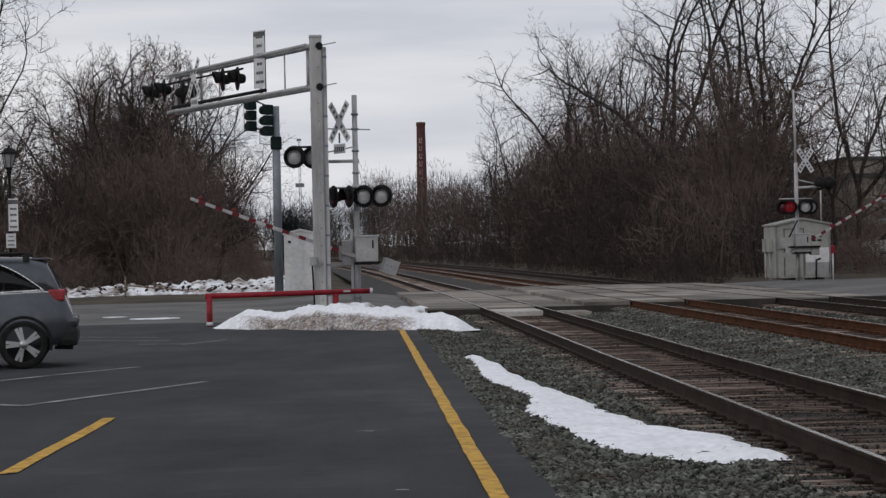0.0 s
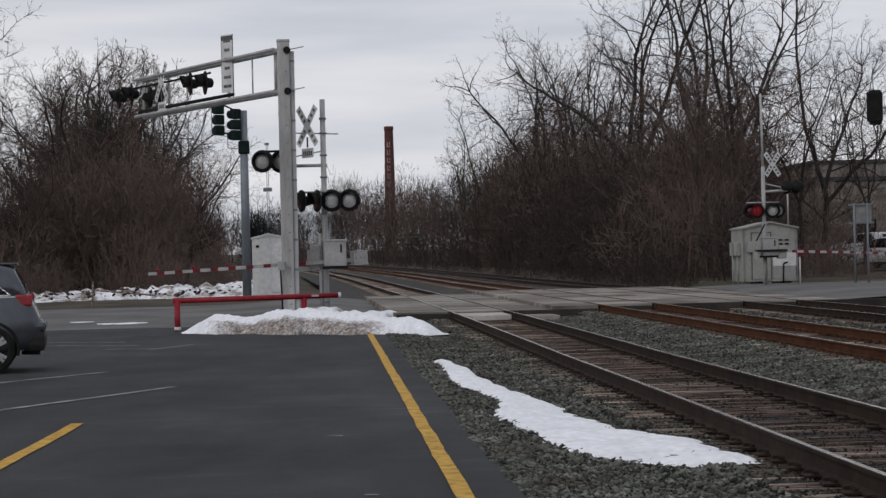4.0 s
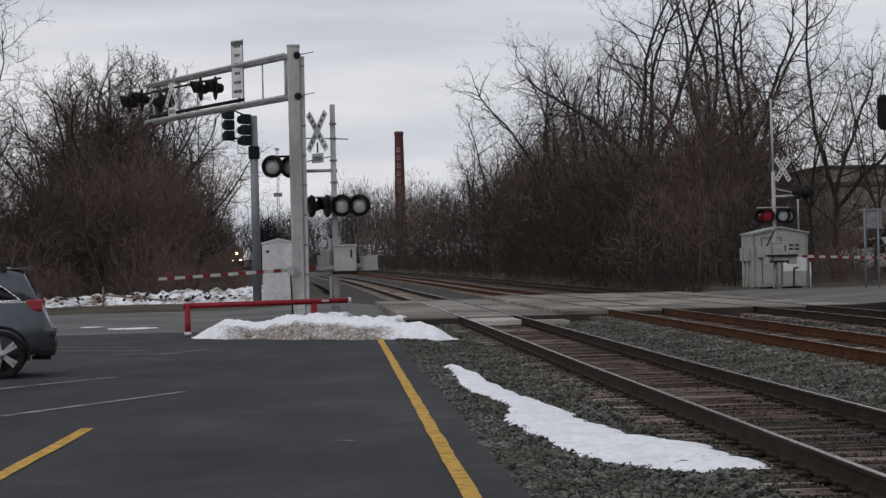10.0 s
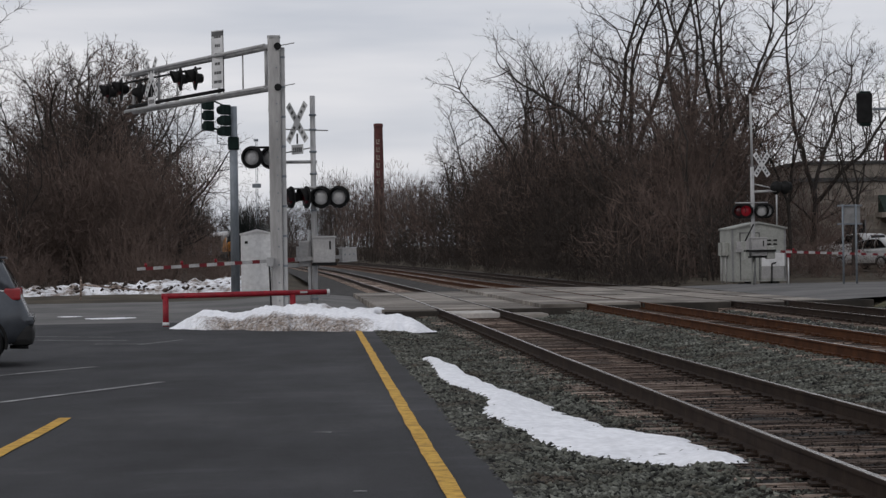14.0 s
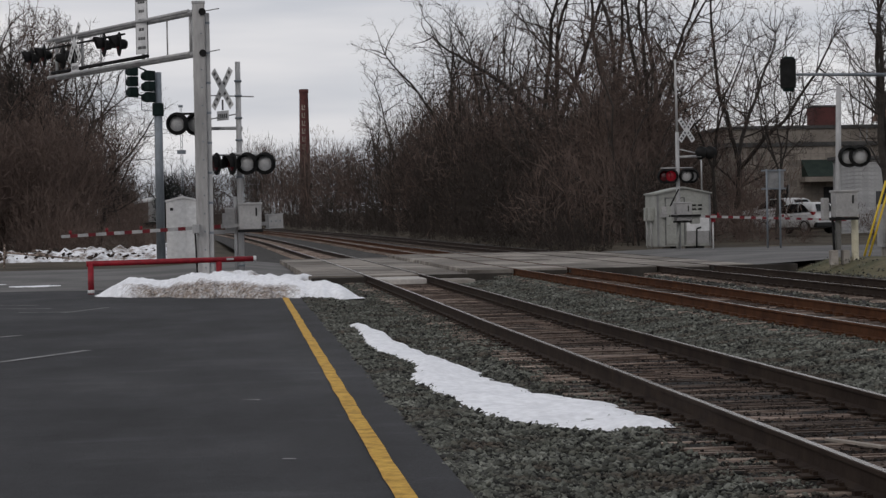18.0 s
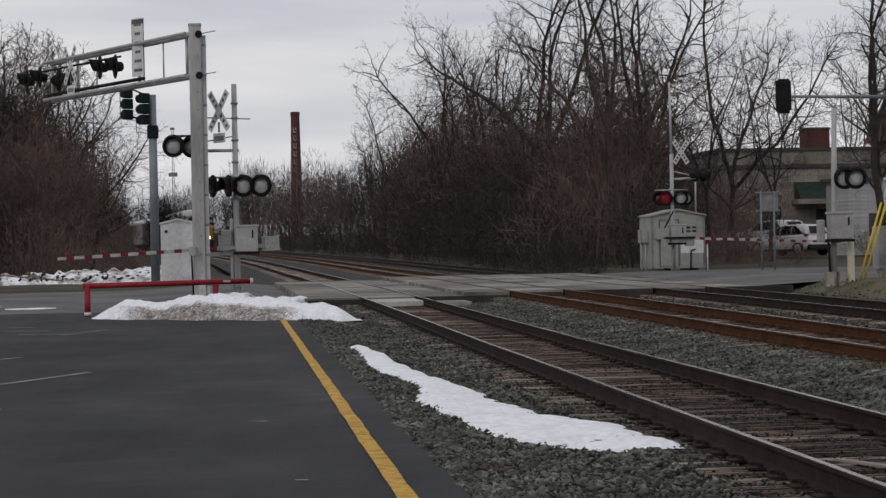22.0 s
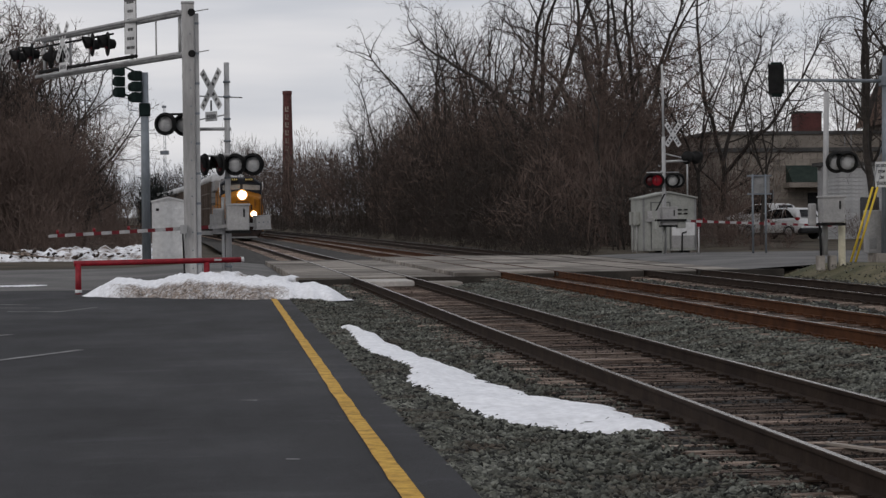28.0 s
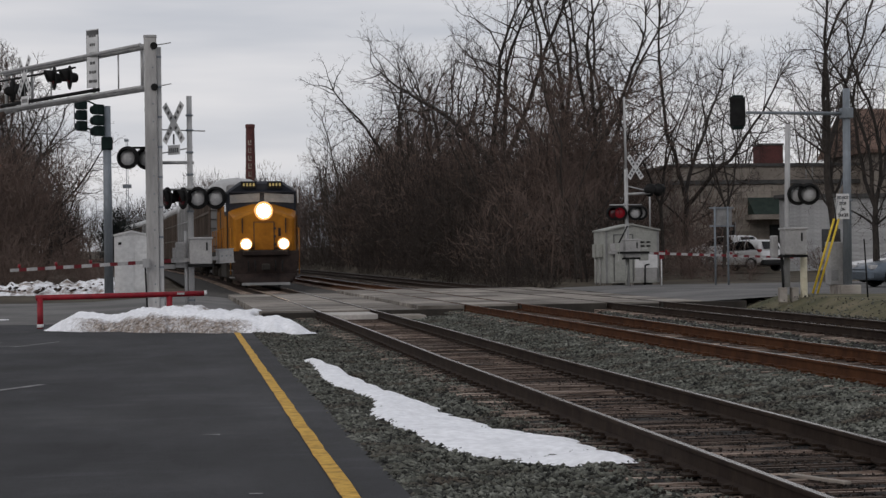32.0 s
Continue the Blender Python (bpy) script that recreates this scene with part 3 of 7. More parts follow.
def strip_side(y, left):
    """Left or right edge of the strip of snow at a distance along the track."""
    far = (14.55, 15.2, 15.6, 16.7, 17.9, 19.6, 21.4, 22.6, 24.0, 26.0, 28.4, 30.5)
    near = (3.40, 2.78, 2.28, 2.00, 1.84, 1.72, 1.98, 1.96, 1.70, 1.68, 1.76, 1.74) if left else (3.47, 3.42, 3.38, 3.28, 2.90, 2.68, 2.56, 2.46, 2.30, 2.16, 2.06, 1.80)
    x = float(np.interp(y, far, near))
    return x + 0.06 * (noise.noise((y * 2.3, 3 if left else 8, 1)) + 0.9 * noise.noise((y * 6.1, 5 if left else 2, 4)) + 0.6 * noise.noise((y * 15, 5 if left else 2, 9)))


def strip_y(u):
    return 30.5 - 15.95 * u ** 0.9


def strip_place(u, w, h):
    y = strip_y(u)
    x = (strip_side(y, True) + strip_side(y, False)) / 2
    return (x + w, y + 0.35 * w, bed_height(x + w, y) - 0.005 + h)


def strip_width(u):
    y = strip_y(u)
    return max(0.012, (strip_side(y, False) - strip_side(y, True)) / 2)


snow_patch("snow_strip", 15, strip_width, lambda u: (0.075 + 0.045 * noise.noise((u * 23, 1, 1)) + 0.02 * noise.noise((u * 90, 1, 1))) * smooth(0, 0.03, u) * (1 - smooth(0.95, 1.0, u)), strip_place, ("snow",), "thin strip of old white snow on the ballast", 460, 30, 2, None, 0.35)


def pile_place(u, w, h):
    return (-3.62 + 6.3 * u, 46.3 - 4.5 * u + w, -0.03 + h)


def pile_dirt(u, v):
    """How much grit lies on the pile: most on the lower front, none at its ends."""
    edge = 1 - ((u - 0.47) / 0.36) ** 2
    return max(-0.35, min(0.85, min(edge * 1.5, (-0.5 - v) * 4.0 + 0.2)))


snow_patch("snow_mound", 6.6, lambda u: 0.25 + 1.15 * math.sin(math.pi * min(1.0, 0.04 + u * 0.95)) ** 0.6 + 0.35 * smooth(0.6, 0.85, u) * (1 - smooth(0.9, 1.0, u)), lambda u: 0.43 * smooth(0.0, 0.17, u) - 0.05 * smooth(0.2, 0.3, u) + 0.165 * smooth(0.28, 0.42, u) - 0.07 * smooth(0.5, 0.64, u) - 0.14 * smooth(0.64, 0.86, u) - 0.34 * smooth(0.9, 1.0, u), pile_place,
           ("grittysnow",), "low ploughed snow pile with a dirty brown face", 320, 80, 5, pile_dirt, 1.0, (1.9, 0.8))


def bank_place(u, w, h):
    return (-17 + 14.2 * u, 78.5 + 4.0 * u + w, land(-17 + 14.2 * u, 78.5 + 4 * u + w) - 0.12 + h)


snow_patch("snow_bank", 14, lambda u: 1.5 + 0.6 * math.sin(u * 9), lambda u: 0.24 + 0.16 * noise.noise((u * 13, 2, 2)) + 0.2 * noise.noise((u * 40, 2, 7)) + 0.36 * u, bank_place, ("grittysnow",), "dirty snow bank along the far roadside", 200, 40, 8,
           lambda u, v: 0.75 - 0.45 * u + 0.7 * noise.noise((u * 17, v * 3, 4)) + 0.9 * noise.noise((u * 60, v * 12, 2)), 1.0, (1.6, 0.9))


snow_patch("snow_heap", 3.2, lambda u: 0.15 + 1.05 * math.sin(math.pi * u) ** 0.7, lambda u: 0.46 * math.sin(math.pi * u) ** 0.6 + 0.10 * noise.noise((u * 11, 1, 6)), lambda u, w, h: (-1.75 + 2.95 * u, 50.9 + w, -0.04 + h),
           ("grittysnow",), "grey gritty snow heaped round the foot of the masts", 110, 40, 31, lambda u, v: 0.3 + 0.5 * noise.noise((u * 9, v * 2, 4)), 0.6, (1.8, 0.9))


# ---- trees ----
def tree_mesh(seed, h, wide, r0, fork, rich=1.0, thick=1.0, twig="twig"):
    """A bare tree: a trunk that forks into rising leaders, crooked boughs, branches and sprays of fine twigs. Two meshes, trunk and crown, h metres tall."""
    r = random.Random(seed)
    sets = ([], []), ([], [])

    def tube_along(pts, rad, end, sides, k):
        verts, faces = sets[k]
        n = len(pts)
        d = (pts[-1] - pts[0]).normalized()
        u = d.orthogonal().normalized()
        v = d.cross(u)
        k0 = len(verts)
        for i, p in enumerate(pts):
            rr = rad + (end - rad) * i / (n - 1)
            for j in range(sides):
                t = 2 * math.pi * j / sides
                verts.append(p + (u * math.cos(t) + v * math.sin(t)) * rr)
        for i in range(n - 1):
            for j in range(sides):
                a, b = k0 + i * sides + j, k0 + i * sides + (j + 1) % sides
                faces.append((a, b, b + sides, a + sides))

    def spray(pts, wd):
        verts, faces = sets[1]
        d = (pts[-1] - pts[0]).normalized()
        s = d.orthogonal().normalized()
        s.rotate(Matrix.Rotation(r.uniform(0, 3.1), 3, d))
        k0 = len(verts)
        for i, p in enumerate(pts[:-1]):
            w = s * wd * (1 - 0.55 * i / (len(pts) - 1))
            verts.extend((p - w, p + w))
        verts.append(pts[-1])
        m = len(pts) - 1
        for i in range(m - 1):
            a = k0 + 2 * i
            faces.append((a, a + 1, a + 3, a + 2))
        faces.append((k0 + 2 * m - 2, k0 + 2 * m - 1, k0 + 2 * m))

    def bough(p, d, length, rad, level):
        n = max(3, int(length / (1.2, 0.9, 0.55, 0.34, 0.3)[level]))
        n = min(n, (8, 12, 8, 4, 2)[level])
        wob, up = (0.07, 0.15, 0.28, 0.34, 0.3)[level], (0.02, 0.045, 0.03, 0.03, 0.03)[level]
        pts, dirs = [p], [d]
        for k in range(n):
            d = (d + Vector((r.gauss(0, wob), r.gauss(0, wob), r.gauss(up, wob * 0.7)))).normalized()
            pts.append(pts[-1] + d * (length / n))
            dirs.append(d)
        if level < 3:
            tube_along(pts, rad, rad * (0.66 if level == 0 else 0.3 if level == 1 else 0.22), (8, 6, 4)[level], 0 if level < 2 else 1)
        else:
            spray(pts, (0.016 if level == 3 else 0.0095) * thick)
        if level == 4 or level == 0:
            return pts, dirs
        count = int(length * (0, 1.25, 1.65, 2.5)[level] * rich + r.random())
        ang = r.uniform(0, 6.28)
        for k in range(count):
            f = (0.12 if level == 1 else 0.2) + (1.0 - (0.12 if level == 1 else 0.2)) * ((k + r.random()) / count)
            i = min(n - 1, int(f * n))
            q = pts[i].lerp(pts[i + 1], f * n - i)
            ang += 2.4 + r.gauss(0, 0.5)
            side = dirs[i + 1].orthogonal().normalized()
            side.rotate(Matrix.Rotation(ang, 3, dirs[i + 1]))
            a = radians(r.uniform(36, 76))
            out = (dirs[i + 1] * math.cos(a) + side * math.sin(a) + Vector((0, 0, 0.05))).normalized()
            ln = length * ((0.45 - 0.22 * f) if level == 1 else (0.44 - 0.2 * f)) * r.uniform(0.65, 1.3) if level < 3 else r.uniform(0.25, 0.6)
            bough(q, out, max(0.5, ln), rad * (0.42 - 0.2 * f) * r.uniform(0.8, 1.2), level + 1)
        for k in range(3 if level < 3 else 2):
            a = radians(r.uniform(10, 42))
            side = dirs[-1].orthogonal().normalized()
            side.rotate(Matrix.Rotation(r.uniform(0, 6.28), 3, dirs[-1]))
            out = (dirs[-1] * math.cos(a) + side * math.sin(a)).normalized()
            bough(pts[-1], out, length * 0.2 if level == 1 else length * 0.3 if level == 2 else r.uniform(0.25, 0.5), rad * (0.3 if level == 1 else 0.22), level + 1)
        return pts, dirs

    pts, dirs = bough(Vector((0, 0, -0.3)), Vector((r.gauss(0, 0.05), r.gauss(0, 0.05), 1)).normalized(), h * fork, r0, 0)
    leaders = r.choice((3, 4, 4))
    a0 = r.uniform(0, 6.28)
    for k in range(leaders):
        a = a0 + k * 6.283 / leaders + r.gauss(0, 0.3)
        lean = radians((r.uniform(4, 14) if k == 0 else r.uniform(18, 38)) * wide)
        d = Vector((math.sin(lean) * math.cos(a), math.sin(lean) * math.sin(a), math.cos(lean)))
        bough(pts[-1], d, h * (1 - fork) * r.uniform(0.82, 1.0), r0 * 0.56, 1)
    for k in range(r.choice((3, 4, 5))):
        i = r.randrange(len(pts) // 2, len(pts))
        a = r.uniform(0, 6.28)
        lean = radians(r.uniform(42, 66) * min(1.1, wide))
        d = Vector((math.sin(lean) * math.cos(a), math.sin(lean) * math.sin(a), math.cos(lean)))
        bough(pts[i], d, h * r.uniform(0.16, 0.27) * min(1.2, wide), r0 * 0.28, 1)
    top = max(v.z for v in sets[1][0])
    out = []
    for name, mat, (verts, faces) in (("trunk", "bark", sets[0]), ("crown", twig, sets[1])):
        me = bpy.data.meshes.new(name)
        me.from_pydata([tuple(v * (h / top)) for v in verts], [], faces)
        me.materials.append(M[mat])
        out.append(me)
    return out


def thicket_mesh(seed, n, w, h, mat, stems=16, thick=1.0):
    """A rounded, uneven thicket: bent canes that fan out of the ground, wrapped in a haze of short fine twigs."""
    r = random.Random(seed)
    verts, faces = [], []
    lumps = [(Vector((r.uniform(-0.62, 0.62) * w, r.uniform(-0.62, 0.62) * w, h * r.uniform(0.24, 0.66))), r.uniform(0.40, 0.66) * w, r.uniform(0.22, 0.34) * h) for _ in range(9)]

    def ribbon(p, m, e, wd):
        s = (e - p).orthogonal().normalized()
        s.rotate(Matrix.Rotation(r.uniform(0, 3.1), 3, (e - p).normalized()))
        s *= wd
        k0 = len(verts)
        verts.extend((p - s, p + s, m + s * 0.7, m - s * 0.7, e))
        faces.extend(((k0, k0 + 1, k0 + 2, k0 + 3), (k0 + 3, k0 + 2, k0 + 4)))

    for _ in range(stems):
        c, a, b = r.choice(lumps)
        p = Vector((c.x * 0.55 + r.gauss(0, 0.4), c.y * 0.55 + r.gauss(0, 0.4), -0.3))
        tip = c + Vector((r.gauss(0, a * 0.5), r.gauss(0, a * 0.5), r.uniform(0.7, 1.12) * b))
        m = p.lerp(tip, 0.5) + Vector((r.gauss(0, 0.3), r.gauss(0, 0.3), 0.4))
        ribbon(p, m, tip, r.uniform(0.02, 0.04) * thick)
        for k in range(9):
            q = m.lerp(tip, (k + r.random()) / 9)
            d = ((tip - m).normalized() + Vector((r.gauss(0, 0.6), r.gauss(0, 0.6), r.gauss(0.1, 0.3)))).normalized()
            ln = r.uniform(0.5, 1.1)
            mid = q + d * ln * 0.5
            ribbon(q, mid, mid + (d + Vector((r.gauss(0, 0.3), r.gauss(0, 0.3), 0.25))).normalized() * ln * 0.6, 0.011 * thick)
    split = len(faces), len(verts)
    for k in range(n):
        c, a, b = lumps[k % len(lumps)]
        d = Vector((r.gauss(0, 1), r.gauss(0, 1), r.gauss(0, 1))).normalized()
        f = r.random() ** 0.42
        p = c + Vector((d.x * a * f, d.y * a * f, d.z * b * f))
        if k % 5 == 0:
            p.z = r.uniform(0, 0.4) * h
        if p.z < 0:
            p.z = -p.z * 0.5
        ln = r.uniform(0.2, 0.5) * (1.25 if f > 0.94 else 1.0)
        q = (d * 0.4 + Vector((r.gauss(0, 0.5), r.gauss(0, 0.5), r.gauss(0.6, 0.45)))).normalized()
        m = p + q * ln
        q = (q + Vector((r.gauss(0, 0.35), r.gauss(0, 0.35), r.gauss(0.1, 0.3)))).normalized()
        ribbon(p, m, m + q * ln * r.uniform(0.6, 1.2), r.uniform(0.009, 0.017) * thick)
    out = []
    top = sorted(v.z for v in verts[split[1]:])[int(0.975 * (len(verts) - split[1]))]
    verts = [Vector((v.x, v.y, v.z * h / top)) for v in verts]
    for piece, vs, fs in (("stem", verts[:split[1]], faces[:split[0]]), ("crown", verts[split[1]:], [tuple(i - split[1] for i in f) for f in faces[split[0]:]])):
        me = bpy.data.meshes.new(piece)
        me.from_pydata([tuple(v) for v in vs], [], fs)
        me.materials.append(M[mat])
        out.append(me)
    return out


TREES = [tree_mesh(110 + k, 20, (0.9, 1.05, 1.15, 1.0, 1.25)[k], 0.33, (0.3, 0.36, 0.28, 0.42, 0.25)[k]) for k in range(5)]
FAR_TREES = [tree_mesh(110 + k, 20, (0.9, 1.05, 1.15, 1.0, 1.25)[k], 0.33, (0.3, 0.36, 0.28, 0.42, 0.25)[k], 0.72, 1.6) for k in range(5)]
RUDDY = [tree_mesh(170 + k, 12, 1.1, 0.15, 0.2, 1.3, 1.3, "redtwig") for k in range(2)]
SLIM = [tree_mesh(140 + k, 15, 0.7, 0.15, 0.34, 0.9) for k in range(3)]
THICKET = [thicket_mesh(90 + k, 2800, 4.6, 9.6, "twig" if k < 3 else "redtwig", 16, 1.3) for k in range(6)]
BRUSH = [thicket_mesh(70 + k, 850, 3.2, 4.2, "twig" if k < 3 else "redtwig", 10, 1.35) for k in range(5)]
FAR_THICKET = [thicket_mesh(90 + k, 1400, 4.6, 9.6, "twig" if k < 3 else "redtwig", 10, 2.1) for k in range(6)]
FAR_BRUSH = [thicket_mesh(70 + k, 500, 3.2, 4.2, "twig" if k < 3 else "redtwig", 6, 1.9) for k in range(5)]
rt = random.Random(31)


def plant(me, name, x, y, s, label, category, group, tall=1.0, turn=None):
    if y > 190:
        for near, far in ((THICKET, FAR_THICKET), (BRUSH, FAR_BRUSH), (TREES, FAR_TREES)):
            if me in near:
                me = far[near.index(me)]
    ob = new(name)
    ob.matrix_basis = pose(x, y, land(x, y) - 0.2, 0, 0, rt.uniform(0, 360) if turn is None else turn) @ Matrix.Diagonal((s, s, s * tall, 1))
    for mesh in me:
        piece = new(mesh.name.split(".")[0], mesh)
        piece.parent = ob
        if category in ("thicket", "brush", "bush"):
            piece["kind"] = "stuff"
    return tagged(ob, label, category, group)


def spread(n, a, b, power):
    """Distances along the line, even but for some scatter, denser near the road."""
    return [a + (b - a) * ((k + rt.random()) / n) ** power for k in range(n)]


def right_edge(y):
    return 15.6 + bend(y) + 0.9 * noise.noise((y * 0.05, 0, 0))


def left_edge(y):
    return -0.0506 * y - 0.5 + 0.6 * noise.noise((y * 0.05, 4, 0))


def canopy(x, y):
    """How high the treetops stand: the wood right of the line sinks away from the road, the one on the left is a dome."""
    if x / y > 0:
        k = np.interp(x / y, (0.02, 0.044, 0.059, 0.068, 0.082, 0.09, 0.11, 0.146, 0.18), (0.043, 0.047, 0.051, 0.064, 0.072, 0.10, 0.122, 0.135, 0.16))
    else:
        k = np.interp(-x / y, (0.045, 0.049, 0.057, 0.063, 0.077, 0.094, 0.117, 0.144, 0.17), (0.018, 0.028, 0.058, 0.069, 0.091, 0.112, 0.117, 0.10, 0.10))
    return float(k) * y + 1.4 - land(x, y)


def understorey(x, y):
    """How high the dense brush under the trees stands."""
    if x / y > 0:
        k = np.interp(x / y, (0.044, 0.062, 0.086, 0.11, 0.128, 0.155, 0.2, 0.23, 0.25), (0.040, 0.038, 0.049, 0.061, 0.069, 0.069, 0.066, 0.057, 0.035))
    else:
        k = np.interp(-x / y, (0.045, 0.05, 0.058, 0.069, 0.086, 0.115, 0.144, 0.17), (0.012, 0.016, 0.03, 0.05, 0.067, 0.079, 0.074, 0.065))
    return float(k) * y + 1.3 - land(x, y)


WOOD, EDGE, LEFT, LBRUSH, ROADSIDE = "trackside wood", "trackside brush", "roadside thicket", "roadside brush", "roadside trees"
# the tall trees of the wood right of the line, from the far dome to the road
for x, y, top, k, wide, turn in ((16.0, 205, 15.2, 2, 0.72, 40), (18.4, 236, 17.0, 4, 0.7, 200), (17.6, 150, 18.6, 2, 0.8, 95), (18.9, 141, 17.0, 3, 0.95, 10), (19.4, 132, 18.0, 1, 0.75, 340), (21.0, 125, 22.5, 0, 0.92, 230), (23.0, 119, 22.0, 3, 0.85, 300), (25.0, 115, 22.5, 4, 0.82, 120)):
    s = (top + 0.2) / 20 * wide
    plant(TREES[k], "tree", x, y, s, "tall bare grey-brown tree with a forked crown", "tree", WOOD, 1 / wide, turn)
for y in spread(8, 165, 420, 1.2):
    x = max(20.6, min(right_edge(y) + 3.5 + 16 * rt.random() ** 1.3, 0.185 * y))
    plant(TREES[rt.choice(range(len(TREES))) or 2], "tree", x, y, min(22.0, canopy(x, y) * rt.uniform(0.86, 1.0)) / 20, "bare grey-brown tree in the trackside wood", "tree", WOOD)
for y in spread(13, 98, 420, 1.4):
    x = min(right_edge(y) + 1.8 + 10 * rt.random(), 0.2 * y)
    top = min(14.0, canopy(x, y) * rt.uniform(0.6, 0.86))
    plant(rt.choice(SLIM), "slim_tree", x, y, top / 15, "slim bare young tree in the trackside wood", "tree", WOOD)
for y in spread(46, 80, 330, 1.5):
    x = right_edge(y) + rt.uniform(-0.5, 0.6)
    plant(FAR_BRUSH[rt.randrange(3)], "brush", x, y, rt.uniform(0.26, 0.4), "low dark brush at the foot of the wood", "brush", EDGE, rt.uniform(0.8, 1.3))
for y in spread(34, 84, 470, 1.6):
    x = right_edge(y) + 1.2 + 2.5 * rt.random()
    plant(rt.choice(BRUSH[:4]), "brush", x, y, rt.uniform(0.75, 1.05), "dense leafless brush along the line", "brush", EDGE, rt.uniform(0.7, 1.2))
for y in spread(44, 100, 450, 1.45):
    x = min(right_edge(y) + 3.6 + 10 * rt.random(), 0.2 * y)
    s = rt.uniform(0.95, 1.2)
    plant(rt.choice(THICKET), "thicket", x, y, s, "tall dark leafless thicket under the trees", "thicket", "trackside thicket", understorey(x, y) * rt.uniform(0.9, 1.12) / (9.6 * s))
for y in spread(12, 101, 185, 1.1):
    x = right_edge(y) + 2.2 + 3.0 * rt.random()
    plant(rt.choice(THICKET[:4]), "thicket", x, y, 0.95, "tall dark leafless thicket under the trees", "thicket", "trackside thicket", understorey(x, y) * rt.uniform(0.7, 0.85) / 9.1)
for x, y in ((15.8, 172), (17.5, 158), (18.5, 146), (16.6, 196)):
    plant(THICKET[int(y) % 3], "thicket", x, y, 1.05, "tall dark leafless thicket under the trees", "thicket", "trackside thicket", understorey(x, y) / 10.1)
# far end of the line, behind the chimney's foot
for k in range(10):
    y = 430 + 16 * k
    x = right_edge(y) - 4 + 6.0 * (k % 4)
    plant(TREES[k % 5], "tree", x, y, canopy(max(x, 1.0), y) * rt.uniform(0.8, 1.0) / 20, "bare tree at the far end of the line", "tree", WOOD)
    plant(THICKET[k % 3], "thicket", x + 3, y - 9, 1.25, "dark leafless thicket at the far end of the line", "thicket", "trackside thicket")
# the thicket left of the line, low at its edge and taller away from it
for y in spread(19, 102, 260, 1.5):
    x = left_edge(y) - 2.0 - 13 * rt.random()
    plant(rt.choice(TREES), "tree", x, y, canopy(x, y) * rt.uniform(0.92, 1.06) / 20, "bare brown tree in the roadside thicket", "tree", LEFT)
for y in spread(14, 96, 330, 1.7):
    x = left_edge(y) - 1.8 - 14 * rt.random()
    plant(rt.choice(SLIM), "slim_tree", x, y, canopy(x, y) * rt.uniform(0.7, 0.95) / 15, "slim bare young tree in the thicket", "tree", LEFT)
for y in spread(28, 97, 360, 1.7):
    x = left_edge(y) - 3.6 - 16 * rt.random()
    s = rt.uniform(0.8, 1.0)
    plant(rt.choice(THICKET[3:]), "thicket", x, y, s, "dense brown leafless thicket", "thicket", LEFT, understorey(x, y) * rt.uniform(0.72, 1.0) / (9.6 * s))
for x, y in ((-10.1, 104), (-11.2, 101), (-13.8, 107), (-10.9, 120), (-16.8, 102), (-19.6, 105), (-18.0, 112), (-22.5, 110), (-15.5, 116)):
    plant(THICKET[3 + int(y) % 3], "thicket", x, y, 0.9, "dense brown leafless thicket", "thicket", LEFT, understorey(x, y) * rt.uniform(0.7, 0.9) / 8.6)
for y in spread(30, 90, 380, 1.6):
    d = 1.6 + 19 * rt.random() ** 1.2
    x = left_edge(y) - d
    plant(rt.choice(BRUSH[3:]), "brush", x, y, min(1.2, 0.5 + d * 0.05), "dense reddish leafless brush", "brush", LBRUSH, rt.uniform(0.8, 1.1))
for x in range(-30, -2, 2):
    plant(BRUSH[3 + x % 2], "brush", x + rt.uniform(-1, 1), 89 + rt.uniform(-1.5, 1.5), rt.uniform(0.3, 0.45), "low red-brown brush behind the snow bank", "brush", LBRUSH, 0.9)
for y in spread(14, 95, 300, 1.6):
    plant(rt.choice(BRUSH[3:]), "brush", left_edge(y) + rt.uniform(-1.5, 0.4), y, rt.uniform(0.28, 0.38), "low red-brown brush at the edge of the wood", "brush", LBRUSH, 0.9)
for k in range(8):
    y = 296 + 14 * k
    plant(THICKET[1 + k % 5], "thicket", -0.0508 * y - 4.4 + rt.uniform(-0.4, 0.4), y, 0.9, "dense brown leafless thicket", "thicket", LEFT)
plant(thicket_mesh(96, 2200, 1.5, 5.0, "evergreen", 8, 2.2), "evergreen_bush", -6.0, 170, 1.0, "small dark evergreen bush on the bank behind the signal house", "bush", LBRUSH, 1.0)
for k, y in enumerate((288, 300, 312, 324)):
    plant(BRUSH[3 + k % 2], "brush", -0.0492 * y - 2.9, y, 1.1, "dense reddish leafless brush beside the bend", "brush", LBRUSH, 1.0)
